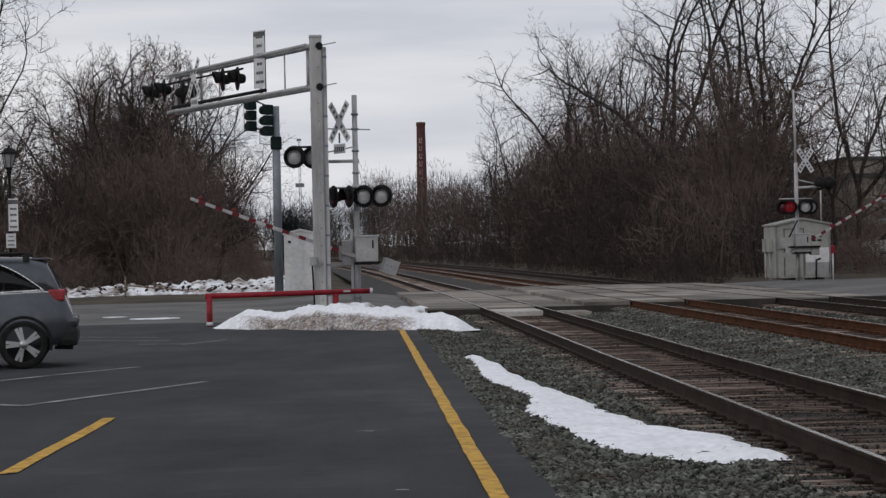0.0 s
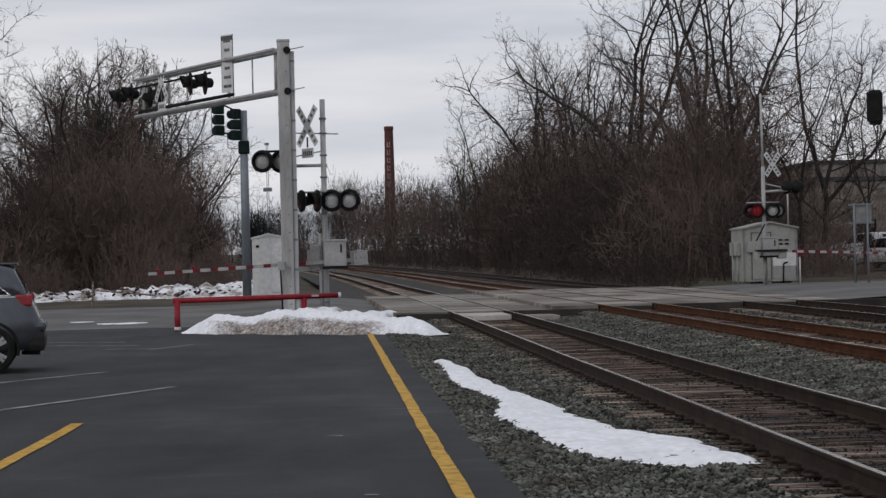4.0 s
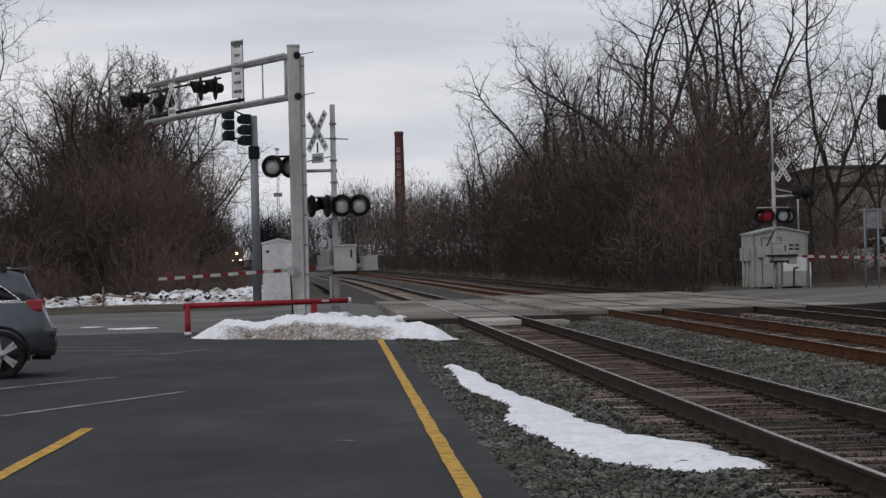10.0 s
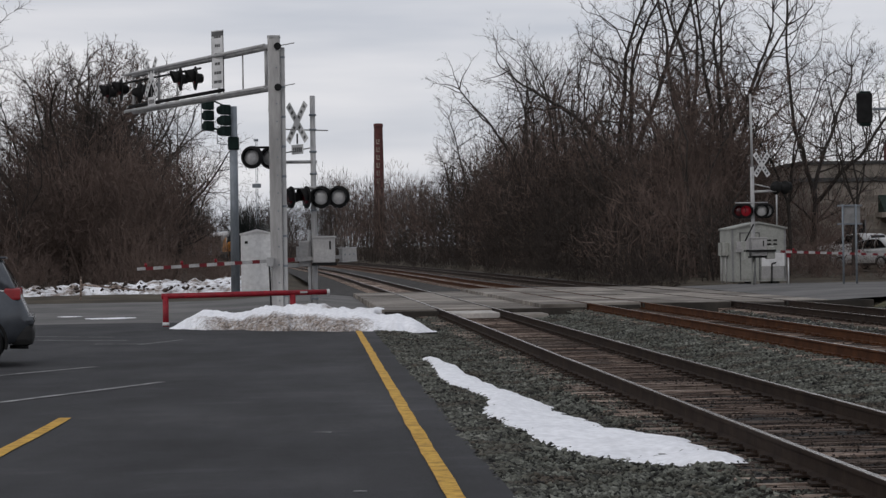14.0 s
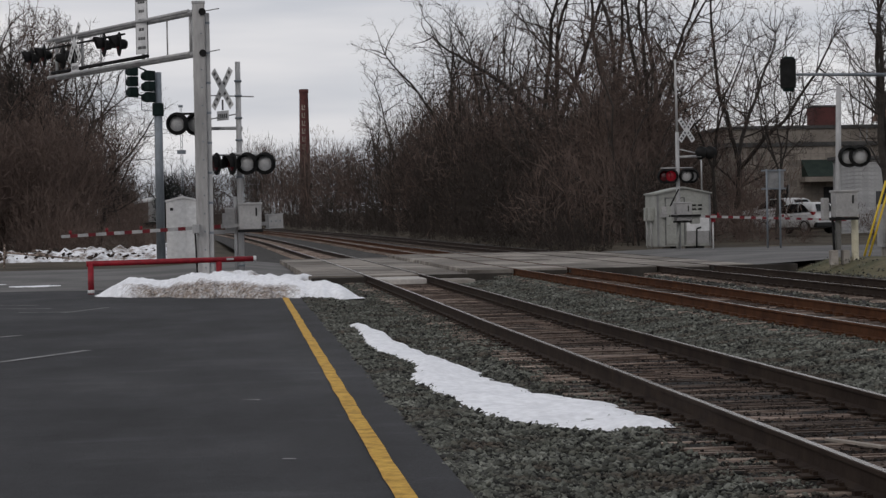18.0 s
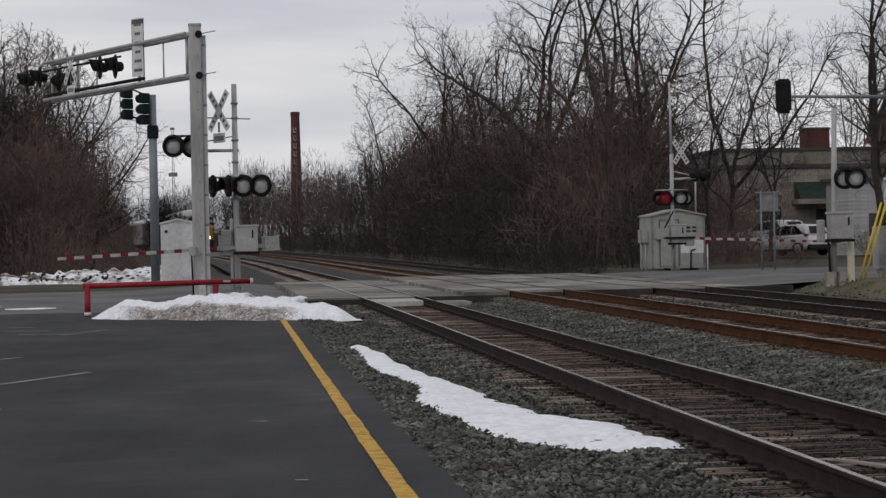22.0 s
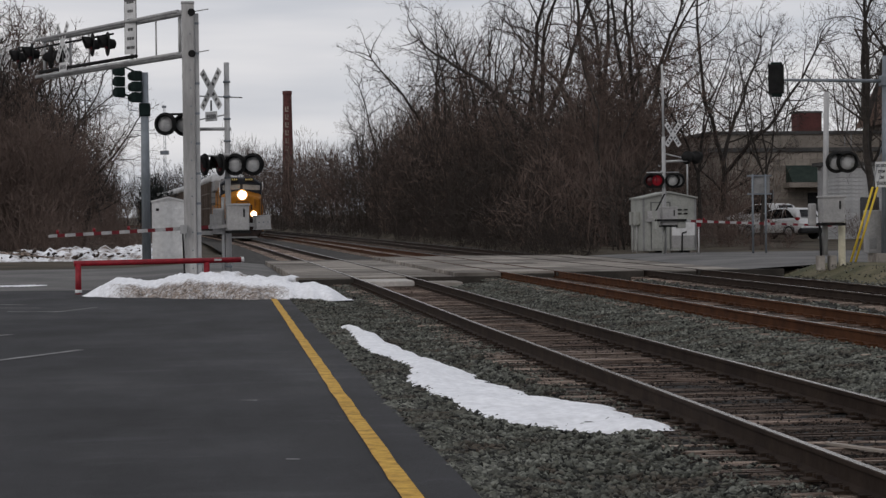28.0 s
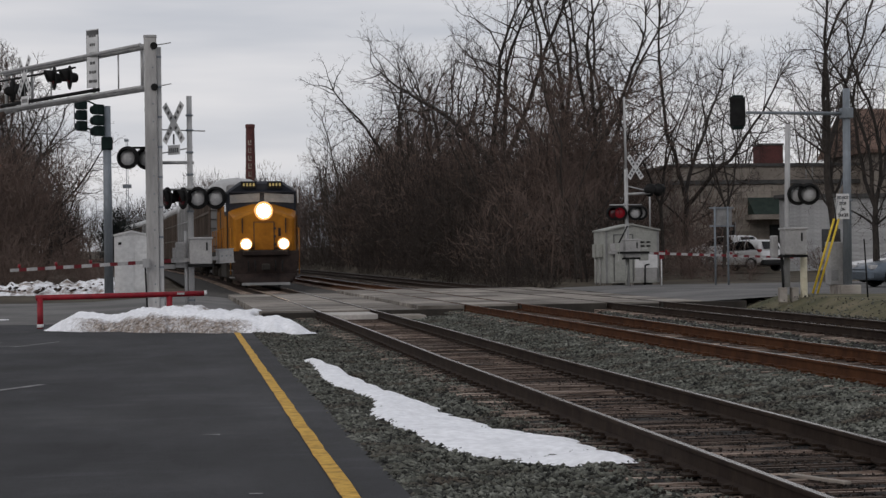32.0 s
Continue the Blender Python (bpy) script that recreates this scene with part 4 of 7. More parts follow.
# trees round the road: at the left border, behind the far signal house and before the buildings
for x, y, top, k, wide, turn in ((-23.5, 100, 18.0, 3, 1.0, 80), (21.0, 96, 17.5, 3, 0.85, 20), (26.0, 99, 18.5, 4, 0.8, 250), (28.6, 82, 15.5, 3, 0.9, 60), (24.6, 66.5, 11.0, 0, 0.9, 140), (38.5, 112, 14.0, 1, 0.8, 0)):
    plant(TREES[k], "tree", x, y, top / 20 * wide, "bare tree with many fine branches beside the road", "tree", ROADSIDE, 1 / wide, turn)
for x, y, top in ((25.9, 91, 11.5), (23.2, 93, 12.0), (-17.6, 92, 17.0), (-19.4, 97, 16.0), (37.0, 138, 14), (41.5, 141, 15), (46.0, 139, 14), (51.0, 142, 15)):
    plant(SLIM[int(x) % 3], "slim_tree", x, y, top / 15, "slim bare tree standing by itself near the road", "tree", ROADSIDE)
for x, y, top, k in ((18.5, 91, 12.0, 0), (20.4, 95, 11.2, 1), (17.4, 97, 10.6, 1), (19.4, 101, 12.8, 0), (16.9, 106, 12.0, 1), (22.0, 103, 11.5, 0)):
    plant(RUDDY[k], "tree", x, y, top / 12, "small red-brown tree with dense fine twigs behind the signal house", "tree", ROADSIDE)
for x, y, top, k in ((-11.6, 110, 13.9, 0), (-13.6, 112, 14.4, 1), (-15.6, 114, 13.2, 0)):
    plant(RUDDY[k], "tree", x, y, top / 12, "bare brown tree with dense fine twigs in the thicket", "tree", LEFT)
for x, y, w, top in ((18.9, 93, 0.7, 8.2), (20.2, 97, 0.65, 7.5), (22.4, 97, 0.6, 6.0)):
    plant(THICKET[4], "thicket", x, y, w, "tall red-brown leafless shrub behind the signal house", "bush", ROADSIDE, top / (9.6 * w))
for x, y, s, tall in ((20.6, 84.5, 0.34, 0.8), (22.6, 86.5, 0.42, 0.9), (24.0, 89.0, 0.5, 1.0), (25.4, 95.0, 0.85, 1.35), (27.4, 112.0, 1.0, 1.2), (30.6, 116.0, 0.7, 1.3), (34.5, 101.5, 0.45, 0.9), (22.6, 80.5, 0.28, 0.8), (24.4, 82.5, 0.3, 0.8)):
    plant(BRUSH[4], "brush", x, y, s, "low tangled red-brown brush beside the road", "brush", LBRUSH, tall)


# ---- signals at the crossing ----
def facing(p, deg, up=0.0):
    """A pose at p whose z axis points level along deg: 0 towards the lot (-y), 90 towards -x."""
    d = Vector((-math.sin(radians(deg)), -math.cos(radians(deg)), up)).normalized()
    return Matrix.Translation(p) @ d.to_track_quat("Z", "Y").to_matrix().to_4x4()


def lamp_unit(parent, p, deg, lens="lens", r=0.3, name="lamp", hood=0.14):
    """A flashing lamp: black round background with its housing, a glass lens and a hood."""
    m = facing(p, deg)
    bm = fresh()
    lathe(bm, [(0, -0.24), (0.08, -0.24), (0.13, -0.2), (0.155, -0.04), (r, -0.02), (r + 0.006, 0.0), (r - 0.01, 0.012), (0.215, 0.015), (0.205, 0.03)], 28, m)
    base = part(name, bm, "black", parent, "black round background of a flashing lamp")
    bm = fresh()
    lathe(bm, [(0.205, 0.02), (0.18, 0.05), (0.1, 0.08), (0, 0.09)], 20, m)
    part("lens", bm, lens, base)
    bm = fresh()
    up = m.to_3x3().inverted() @ Vector((0, 0, 1))
    a0 = math.atan2(up.y, up.x)
    prev = None
    for k in range(15):
        t = a0 + radians(-115 + 230 * k / 14)
        ln = 0.10 + hood * (0.5 + 0.5 * math.cos(t - a0))
        q = [bm.verts.new(m @ Vector((rr * math.cos(t), rr * math.sin(t), z))) for rr, z in ((0.225, 0.01), (0.235, ln), (0.222, ln), (0.212, 0.01))]
        if prev:
            for i in range(4):
                bm.faces.new((prev[i], q[i], q[(i + 1) % 4], prev[(i + 1) % 4])).smooth = True
        prev = q
    part("visor", bm, "black", base)
    return base


def crossbuck(parent, p, deg, tracks=True, size=1.15):
    """Two crossed white blades with dark lettering bars, and the small plate below them."""
    m = facing(p, deg)
    rot = m.to_3x3().inverted() @ Vector((0, 0, 1))
    turn = m @ Matrix.Rotation(math.atan2(rot.y, rot.x) - math.pi / 2, 4, "Z")
    for k, s in enumerate((38, -38)):
        mm = turn @ Matrix.Rotation(radians(s), 4, "Z") @ Matrix.Translation((0, 0, 0.012 * k))
        bm = fresh()
        box(bm, -0.105, 0.105, -size / 2, size / 2, -0.004, 0.004, 0, 0, mm)
        bl = part("blade", bm, "signwhite", parent)
        bm = fresh()
        for q in range(7):
            y = -size / 2 + 0.12 + q * (size - 0.24) / 6
            if abs(y) > 0.10:
                box(bm, -0.05, 0.05, y - 0.04, y + 0.04, 0.0045, 0.007, 0, 0, mm)
        part("lettering", bm, "greyink", bl)["kind"] = "stuff"
    if tracks:
        bm = fresh()
        box(bm, -0.26, 0.26, -0.86, -0.60, 0.0, 0.008, 0, 0, turn)
        pl = part("plate", bm, "signwhite", parent)
        bm = fresh()
        for q in range(5):
            box(bm, -0.2 + q * 0.085, -0.14 + q * 0.085, -0.80, -0.68, 0.0085, 0.011, 0, 0, turn)
        box(bm, -0.035, 0.035, -0.58, -0.30, 0.0, 0.008, 0, 0, turn)
        part("lettering", bm, "greyink", pl)["kind"] = "stuff"


def sign_board(parent, p, w, h, deg, rows, name="sign", band=False):
    """A white sign plate with lettering too small to read, shown as plain dark bars."""
    m = facing(p, deg)
    rot = m.to_3x3().inverted() @ Vector((0, 0, 1))
    m = m @ Matrix.Rotation(math.atan2(rot.y, rot.x) - math.pi / 2, 4, "Z")
    bm = fresh()
    box(bm, -w / 2, w / 2, -h / 2, h / 2, -0.006, 0.006, 0.003, 0, m)
    s = part(name, bm, "signwhite", parent)
    bm = fresh()
    r = random.Random(int(w * 1000 + h * 77))
    for k in range(rows):
        y = h / 2 - (k + 0.7) * h / (rows + 0.4)
        ww = w * r.uniform(0.22, 0.38)
        n = r.choice((2, 3, 4))
        for q in range(n):
            x0 = -ww + 2 * ww * q / n
            box(bm, x0 + 0.006, x0 + 2 * ww / n - 0.006, y - h / rows * 0.15, y + h / rows * 0.15, 0.0065, 0.009, 0, 0, m)
    if band:
        box(bm, -w / 2 + 0.01, w / 2 - 0.01, h / 2 - 0.16, h / 2 - 0.03, 0.0065, 0.0088, 0, 0, m)
    part("lettering", bm, "greyink", s)["kind"] = "stuff"
    bm = fresh()
    for e in (-1, 1):
        box(bm, e * w / 2 - 0.006, e * w / 2 + 0.006, -h / 2, h / 2, -0.008, 0.0095, 0, 0, m)
    part("border", bm, "ink", s)
    return s


def cylinder_part(name, a, b, r0, r1, mat, parent, seg=14, label=""):
    bm = fresh()
    tube(bm, a, b, r0, r1, seg)
    return part(name, bm, mat, parent, label)


def box_part(name, x0, x1, y0, y1, z0, z1, mat, parent, bevel=0.015, label=""):
    bm = fresh()
    box(bm, x0, x1, y0, y1, z0, z1, bevel)
    return part(name, bm, mat, parent, label)


# cantilever signal over the road
CX, CY = -0.98, 51.7
cant = thing("cantilever_signal", CX, CY, 0, 0, "weathered aluminium cantilever mast carrying crossing lamps over the road", "crossing signal")
box_part("mast", -0.165, 0.165, -0.15, 0.15, -0.05, 7.56, "mastpaint", cant, 0.05)
for k in range(15):
    cylinder_part("bolt", (0.06, -0.15, 0.5 + k * 0.48), (0.06, -0.17, 0.5 + k * 0.48), 0.022, 0.02, "galv", cant, 8)
box_part("cable_post", 0.168, 0.285, -0.06, 0.10, 0.1, 7.3, "steel", cant, 0.02)
for k in range(9):
    box_part("spacer", 0.172, 0.292, -0.066, -0.062, 0.6 + k * 0.8, 0.66 + k * 0.8, "galv", cant, 0.004)
box_part("base_plate", -0.32, 0.32, -0.32, 0.32, -0.05, 0.06, "steel", cant)
for sx in (-1, 1):
    for sy in (-1, 1):
        cylinder_part("bolt", (sx * 0.26, sy * 0.26, 0.05), (sx * 0.26, sy * 0.26, 0.13), 0.025, 0.025, "galv", cant, 6)
for z in (1.2, 2.3, 3.4, 4.5, 5.6, 6.7):
    box_part("clamp", -0.172, 0.172, -0.158, 0.158, z, z + 0.035, "mastpaint", cant, 0.05)
box_part("cap", -0.175, 0.175, -0.16, 0.16, 7.56, 7.60, "steel", cant, 0.05)
for z in (6.22, 7.32):
    cylinder_part("flange", (0.10, -0.22, z), (0.10, -0.14, z), 0.09, 0.10, "black", cant, 14)
    cylinder_part("rod", (0.1, 0, z + 0.02), (0.55, 0, z + 0.10), 0.014, 0.014, "steel", cant, 6)
EX, EY = -4.47, 7.8
for z in (6.22, 7.34):
    cylinder_part("chord", (0, 0, z), (EX, EY, z), 0.085, 0.075, "steel", cant, 14)
    cylinder_part("back_chord", (-0.25, -0.15, z), (EX - 0.25, EY - 0.15, z), 0.05, 0.05, "steel", cant, 8)
for q in (0.05, 0.2, 0.33, 0.36, 0.66, 0.80, 1.0):
    cylinder_part("strut", (EX * q, EY * q, 6.22), (EX * q, EY * q, 7.34), 0.045 if q in (0.05, 0.36, 1.0, 0.8) else 0.022, None, "steel", cant, 8)
bm = fresh()
tube(bm, (EX * 0.3 - 0.12, EY * 0.3 - 0.2, 6.36), (EX - 0.12, EY - 0.2, 6.36), 0.05, None, 6)
part("conduit", bm, "black", cant)
def along(q, off=(0, 0), z=0.0):
    return Vector((EX * q + off[0], EY * q + off[1], z))
sign_board(cant, along(0.335, (-0.12, -0.3), 7.24), 0.46, 1.62, 44, 6, band=True)
for q, z in ((0.5, 6.84), (0.608, 6.9), (1.07, 6.95), (1.175, 6.92)):
    lamp_unit(cant, along(q, (-0.1, -0.25), z), 76, "redlens", 0.34, "lamp", 0.2)
for q in (0.9, 0.98):
    lamp_unit(cant, along(q, (0.1, 0.2), 6.83), 250, "redlens", 0.34)
crossbuck(cant, along(0.818, (-0.12, -0.36), 7.12), 62, True, 1.35)
cylinder_part("arm", along(0.46, (-0.1, -0.2), 7.1), along(1.2, (-0.1, -0.2), 7.12), 0.03, None, "black", cant, 6)
lamp_unit(cant, (-0.62, -0.12, 4.35), 12, "lens")
lamp_unit(cant, (-0.14, 0.3, 4.35), 12, "lens")
cylinder_part("arm", (-0.65, 0.08, 4.62), (0.05, 0.0, 4.62), 0.03, None, "black", cant, 8)
box_part("junction_box", -0.27, -0.08, -0.34, -0.14, 1.42, 1.66, "steel", cant)
cylinder_part("conduit", (-0.2, -0.24, 1.42), (-0.16, -0.24, 0.2), 0.024, None, "black", cant, 8)

# gate mast beside it
GX, GY = 0.03, 52.4


def gate_arm(parent, length, sign, weights, lights=(0.36, 0.66, 0.97)):
    """The arm of a crossing gate: white board with red bands and small red lamps; the pivot is its origin."""
    bm = fresh()
    a = [(sign * 0.35, -0.05), (sign * length, -0.04), (sign * length, 0.04), (sign * 0.35, 0.05)]
    prism(bm, [(x, z) for x, z in a], -0.02, 0.02, "y")
    arm = part("gate_arm", bm, "armwhite", parent, "white gate arm with red bands")
    n = int((length - 0.5) / 0.44)
    for k in range(n):
        x = 0.55 + k * (length - 0.5) / n
        bm = fresh()
        w = 0.2
        h = 0.05 - 0.01 * x / length
        box(bm, min(sign * x, sign * (x + w)), max(sign * x, sign * (x + w)), -0.024, 0.024, -h - 0.003, h + 0.003)
        part("band", bm, "armred", arm)
    for q in lights:
        bm = fresh()
        tube(bm, (sign * length * q, 0, 0.05), (sign * length * q, 0, 0.15), 0.04, 0.035, 12)
        part("arm_lamp", bm, "redglow", arm, "small red arm lamp")
    bm = fresh()
    for y in (-0.22, 0.22):
        box(bm, min(-sign * 0.75, sign * 0.45), max(-sign * 0.75, sign * 0.45), y - 0.015, y + 0.015, -0.05, 0.05)
    box(bm, min(sign * 0.3, sign * 0.5), max(sign * 0.3, sign * 0.5), -0.24, 0.24, -0.06, 0.06)
    part("yoke", bm, "box", arm)
    if weights:
        for y in (-0.24, 0.24):
            bm = fresh()
            box(bm, min(-sign * 0.72, -sign * 1.12), max(-sign * 0.72, -sign * 1.12), y - 0.04, y + 0.04, -0.14, 0.24, 0.01)
            weight = part("counterweight", bm, "box", arm)
            for z in (-0.145, 0.225):
                box_part("flange", min(-sign * 0.70, -sign * 1.14), max(-sign * 0.70, -sign * 1.14), y - 0.065, y + 0.065, z, z + 0.02, "steel", weight, 0)
            for x in (0.8, 0.92, 1.04):
                cylinder_part("bolt", (-sign * x, y - 0.055, 0.05), (-sign * x, y + 0.055, 0.05), 0.022, None, "galv", weight, 8)
    return arm


def gate_mechanism(parent, z, dx):
    box_part("mechanism_case", min(0, dx) - 0.28 + max(0, dx), min(0, dx) + 0.32 + max(0, dx), -0.5, -0.02, z - 0.12, z + 0.56, "box", parent, 0.03)
    box_part("case_lid", -0.31 + dx, 0.35 + dx, -0.53, 0.01, z + 0.54, z + 0.60, "box", parent, 0.02)
    box_part("hasp", 0.16 + dx, 0.20 + dx, -0.525, -0.495, z + 0.24, z + 0.46, "black", parent, 0.004)
    box_part("underframe", -0.32 + dx, 0.36 + dx, -0.46, 0.0, z - 0.2, z - 0.125, "black", parent)


gate = thing("crossing_gate", GX, GY, 0, 0, "grey crossing gate mast with crossbuck, lamps and mechanism", "crossing gate", "crossing gates")
cylinder_part("mast", (0, 0, -0.05), (0, 0, 6.05), 0.085, 0.072, "steel", gate, 14)
box_part("base_plate", -0.25, 0.25, -0.25, 0.25, -0.06, 0.05, "steel", gate)
gate_mechanism(gate, 1.62, 0.24)
bm = fresh()
box(bm, -0.42, -0.14, -0.1, 0.1, 1.4, 2.1, 0.04)
box(bm, -0.5, -0.42, -0.06, 0.06, 1.55, 1.95, 0.01)
box(bm, -0.8, -0.42, -0.05, 0.05, 1.38, 1.5, 0.01)
part("gate_crank", bm, "box", gate)
cylinder_part("conduit", (-0.14, 0.02, -0.05), (-0.14, 0.02, 2.4), 0.045, None, "steel", gate, 10)
for z in (0.5, 2.9, 3.9, 4.5, 5.1, 5.5):
    cylinder_part("clamp", (0, 0, z), (0, 0, z + 0.05), 0.10, None, "galv", gate, 14)
cylinder_part("arm", (-0.72, -0.05, 3.52), (0.82, -0.05, 3.52), 0.03, None, "steel", gate, 8)
for x, d, l in ((-0.62, 66, "redlens"), (-0.2, 66, "redlens"), (0.2, 14, "lens"), (0.68, 14, "lens")):
    lamp_unit(gate, (x, -0.22, 3.28), d, l)
cylinder_part("bracket", (-0.78, 0, 4.25), (0.1, 0, 4.25), 0.045, None, "steel", gate, 8)
cylinder_part("bracket", (-0.78, 0, 4.5), (0.08, 0, 4.66), 0.018, None, "steel", gate, 6)
cylinder_part("bracket", (-0.9, 0, 5.15), (0.42, 0, 5.1), 0.018, None, "steel", gate, 6)
bm = fresh()
lathe(bm, [(0, 3.60), (0.22, 3.56), (0.2, 3.5), (0, 3.5)], 16)
part("bell", bm, "steel", gate)
crossbuck(gate, (-0.42, -0.08, 5.32), 52, True, 1.3)
GATE_ARM = gate_arm(gate, 4.8, -1, True, (0.56, 0.75, 0.95))

# bungalow and gate across the tracks
FX, FY = 17.12, 74.0
fgate = thing("crossing_gate", FX, FY, 0.36, 0, "far crossing gate mast with lamps before the signal house", "crossing gate", "crossing gates")
cylinder_part("mast", (0, 0, 0), (0, 0, 4.6), 0.085, 0.075, "steel", fgate)
cylinder_part("pole", (0, 0, 4.6), (-0.03, 0, 7.45), 0.05, 0.04, "steel", fgate, 8)
cylinder_part("top_bar", (-0.1, 0, 7.35), (0.95, 0, 7.38), 0.02, None, "steel", fgate, 6)
gate_mechanism(fgate, 1.25, 0.1)
for x, d, l in ((-0.55, 8, "redlens"), (-0.32, 8, "redglow"), (0.30, 10, "lens"), (0.52, 10, "lens")):
    lamp_unit(fgate, (x, -0.2 if x in (-0.32, 0.3) else -0.12, 2.88), d, l, 0.29)
cylinder_part("arm", (-0.7, -0.05, 3.2), (0.6, -0.05, 3.2), 0.025, None, "steel", fgate, 6)
crossbuck(fgate, (0.36, -0.08, 4.68), -25, False, 1.1)
cylinder_part("bracket", (0, 0, 3.62), (0.95, 0, 3.66), 0.05, None, "steel", fgate, 8)
cylinder_part("bracket", (0, 0, 3.95), (0.95, 0, 3.72), 0.025, None, "steel", fgate, 6)
for x in (0.95, 1.3):
    lamp_unit(fgate, (x, 0.05, 3.78), 235, "redlens", 0.26)
box_part("pivot_frame", -0.5, 0.75, -0.62, -0.52, 1.28, 1.36, "black", fgate, 0.01)
box_part("pivot_frame", -0.5, -0.42, -0.62, -0.1, 0.95, 1.7, "greenbox", fgate, 0.02)
box_part("motor_case", 0.42, 0.75, -0.5, -0.1, 1.0, 1.5, "greenbox", fgate, 0.04)
cylinder_part("crank_rod", (-0.45, -0.55, 1.7), (-0.05, -0.3, 2.35), 0.03, None, "black", fgate, 6)
cylinder_part("cable", (0.0, -0.12, 1.1), (-0.1, -0.15, 0.0), 0.05, None, "greenbox", fgate, 8)
FAR_ARM = gate_arm(fgate, 6.9, 1, False, (0.22, 0.6, 0.97))
box_part("marker", 1.28, 1.45, -0.12, -0.06, 1.05, 1.35, "red", fgate, 0.01)
cylinder_part("marker_post", (1.36, -0.06, 0.0), (1.36, -0.06, 1.2), 0.03, None, "signwhite", fgate, 8)

bung = thing("signal_house", 18.08, 78.15, 0.3, 0, "grey-green metal signal house with a low gabled roof", "signal house")
bm = fresh()
prism(bm, [(-1.13, 0.14), (1.13, 0.14), (1.13, 2.28), (0.0, 2.5), (-1.13, 2.28)], -0.95, 1.25, "y")
part("body", bm, "greenbox", bung)
bm = fresh()
prism(bm, [(-1.18, 2.27), (0.0, 2.51), (1.18, 2.27), (1.18, 2.33), (0.0, 2.58), (-1.18, 2.33)], -1.05, 1.35, "y")
part("roof", bm, "greenbox", bung)
box_part("door", -0.75, 0.0, -0.985, -0.953, 0.22, 2.1, "greenbox", bung)
box_part("notice", 0.1, 1.05, -0.985, -0.953, 0.75, 1.35, "whitebox", bung, 0.004)
box_part("panel", 0.1, 1.08, -0.975, -0.953, 0.25, 0.74, "box", bung, 0.004)
for k, (x, z) in enumerate(((0.35, 1.62), (0.35, 1.78), (0.6, 1.62), (0.6, 1.78))):
    box_part("vent", x, x + 0.16, -0.985, -0.953, z, z + 0.06, "black", bung, 0.0)
for x, z in ((-0.95, 1.55), (-0.6, 1.62), (-0.25, 1.6)):
    box_part("meter_box", x, x + 0.22, -1.12, -0.953, z - 0.22, z + 0.22, "box", bung)
cylinder_part("conduit", (0.5, -1.0, 0.0), (0.52, -1.0, 0.85), 0.03, None, "black", bung, 8)
cylinder_part("conduit", (0.52, -1.0, 0.85), (0.7, -1.0, 0.9), 0.03, None, "black", bung, 8)
cylinder_part("vent_pipe", (1.0, 0.0, 2.4), (1.0, 0.0, 3.7), 0.035, None, "steel", bung, 8)
for x in (-1.12, 1.04):
    box_part("corner_trim", x, x + 0.08, -0.975, -0.953, 0.15, 2.26, "signback", bung, 0)
for x0, x1, z0, z1 in ((-0.79, -0.75, 0.2, 2.12), (0.0, 0.04, 0.2, 2.12), (-0.79, 0.04, 2.1, 2.14)):
    box_part("door_frame", x0, x1, -0.99, -0.953, z0, z1, "greyink", bung, 0)
for y in (-0.5, 0.3):
    box_part("side_box", -1.32, -1.135, y, y + 0.45, 1.2, 1.75, "greenbox", bung, 0.02)
    cylinder_part("side_pipe", (-1.22, y + 0.2, 0.0), (-1.22, y + 0.2, 1.2), 0.03, None, "box", bung, 8)
for x in (-1.1, -0.2, 0.85):
    box_part("footing", x, x + 0.25, -0.9, 0.9, -0.35, 0.15, "panel", bung)

# white signal house on the near side
wh = thing("signal_house", -2.25, 77.5, 0.28, 0, "white metal signal house behind the crossing masts", "signal house")
bm = fresh()
prism(bm, [(-0.66, 0.08), (0.66, 0.08), (0.66, 2.35), (0.0, 2.5), (-0.66, 2.35)], -0.9, 0.9, "y")
part("body", bm, "whitebox", wh)
bm = fresh()
prism(bm, [(-0.7, 2.34), (0, 2.5), (0.7, 2.34), (0.7, 2.4), (0, 2.57), (-0.7, 2.4)], -0.97, 0.97, "y")
part("roof", bm, "whitebox", wh)
box_part("door", 0.12, 0.6, -0.93, -0.902, 0.2, 2.1, "whitebox", wh)
box_part("vent", -0.5, -0.38, -0.93, -0.902, 2.0, 2.1, "black", wh, 0)
box_part("footing", -0.6, 0.6, -0.8, 0.8, -0.4, 0.1, "panel", wh)


# traffic signals
def traffic_head(parent, p, deg, name="signal_head", back=False):
    m = facing(p, deg)
    rot = m.to_3x3().inverted() @ Vector((0, 0, 1))
    m = m @ Matrix.Rotation(math.atan2(rot.y, rot.x) - math.pi / 2, 4, "Z")
    bm = fresh()
    for k in (-1, 0, 1):
        box(bm, -0.15, 0.15, k * 0.33 - 0.155, k * 0.33 + 0.155, -0.16, 0.04, 0.03, 0, m)
    h = part(name, bm, "darkgreen", parent)
    for k in (-1, 0, 1):
        bm = fresh()
        lathe(bm, [(0.125, 0.02), (0.13, 0.19), (0.118, 0.19), (0.113, 0.02)], 14, m @ Matrix.Translation((0, k * 0.33, 0.02)))
        part("visor", bm, "darkgreen", h)
    return h


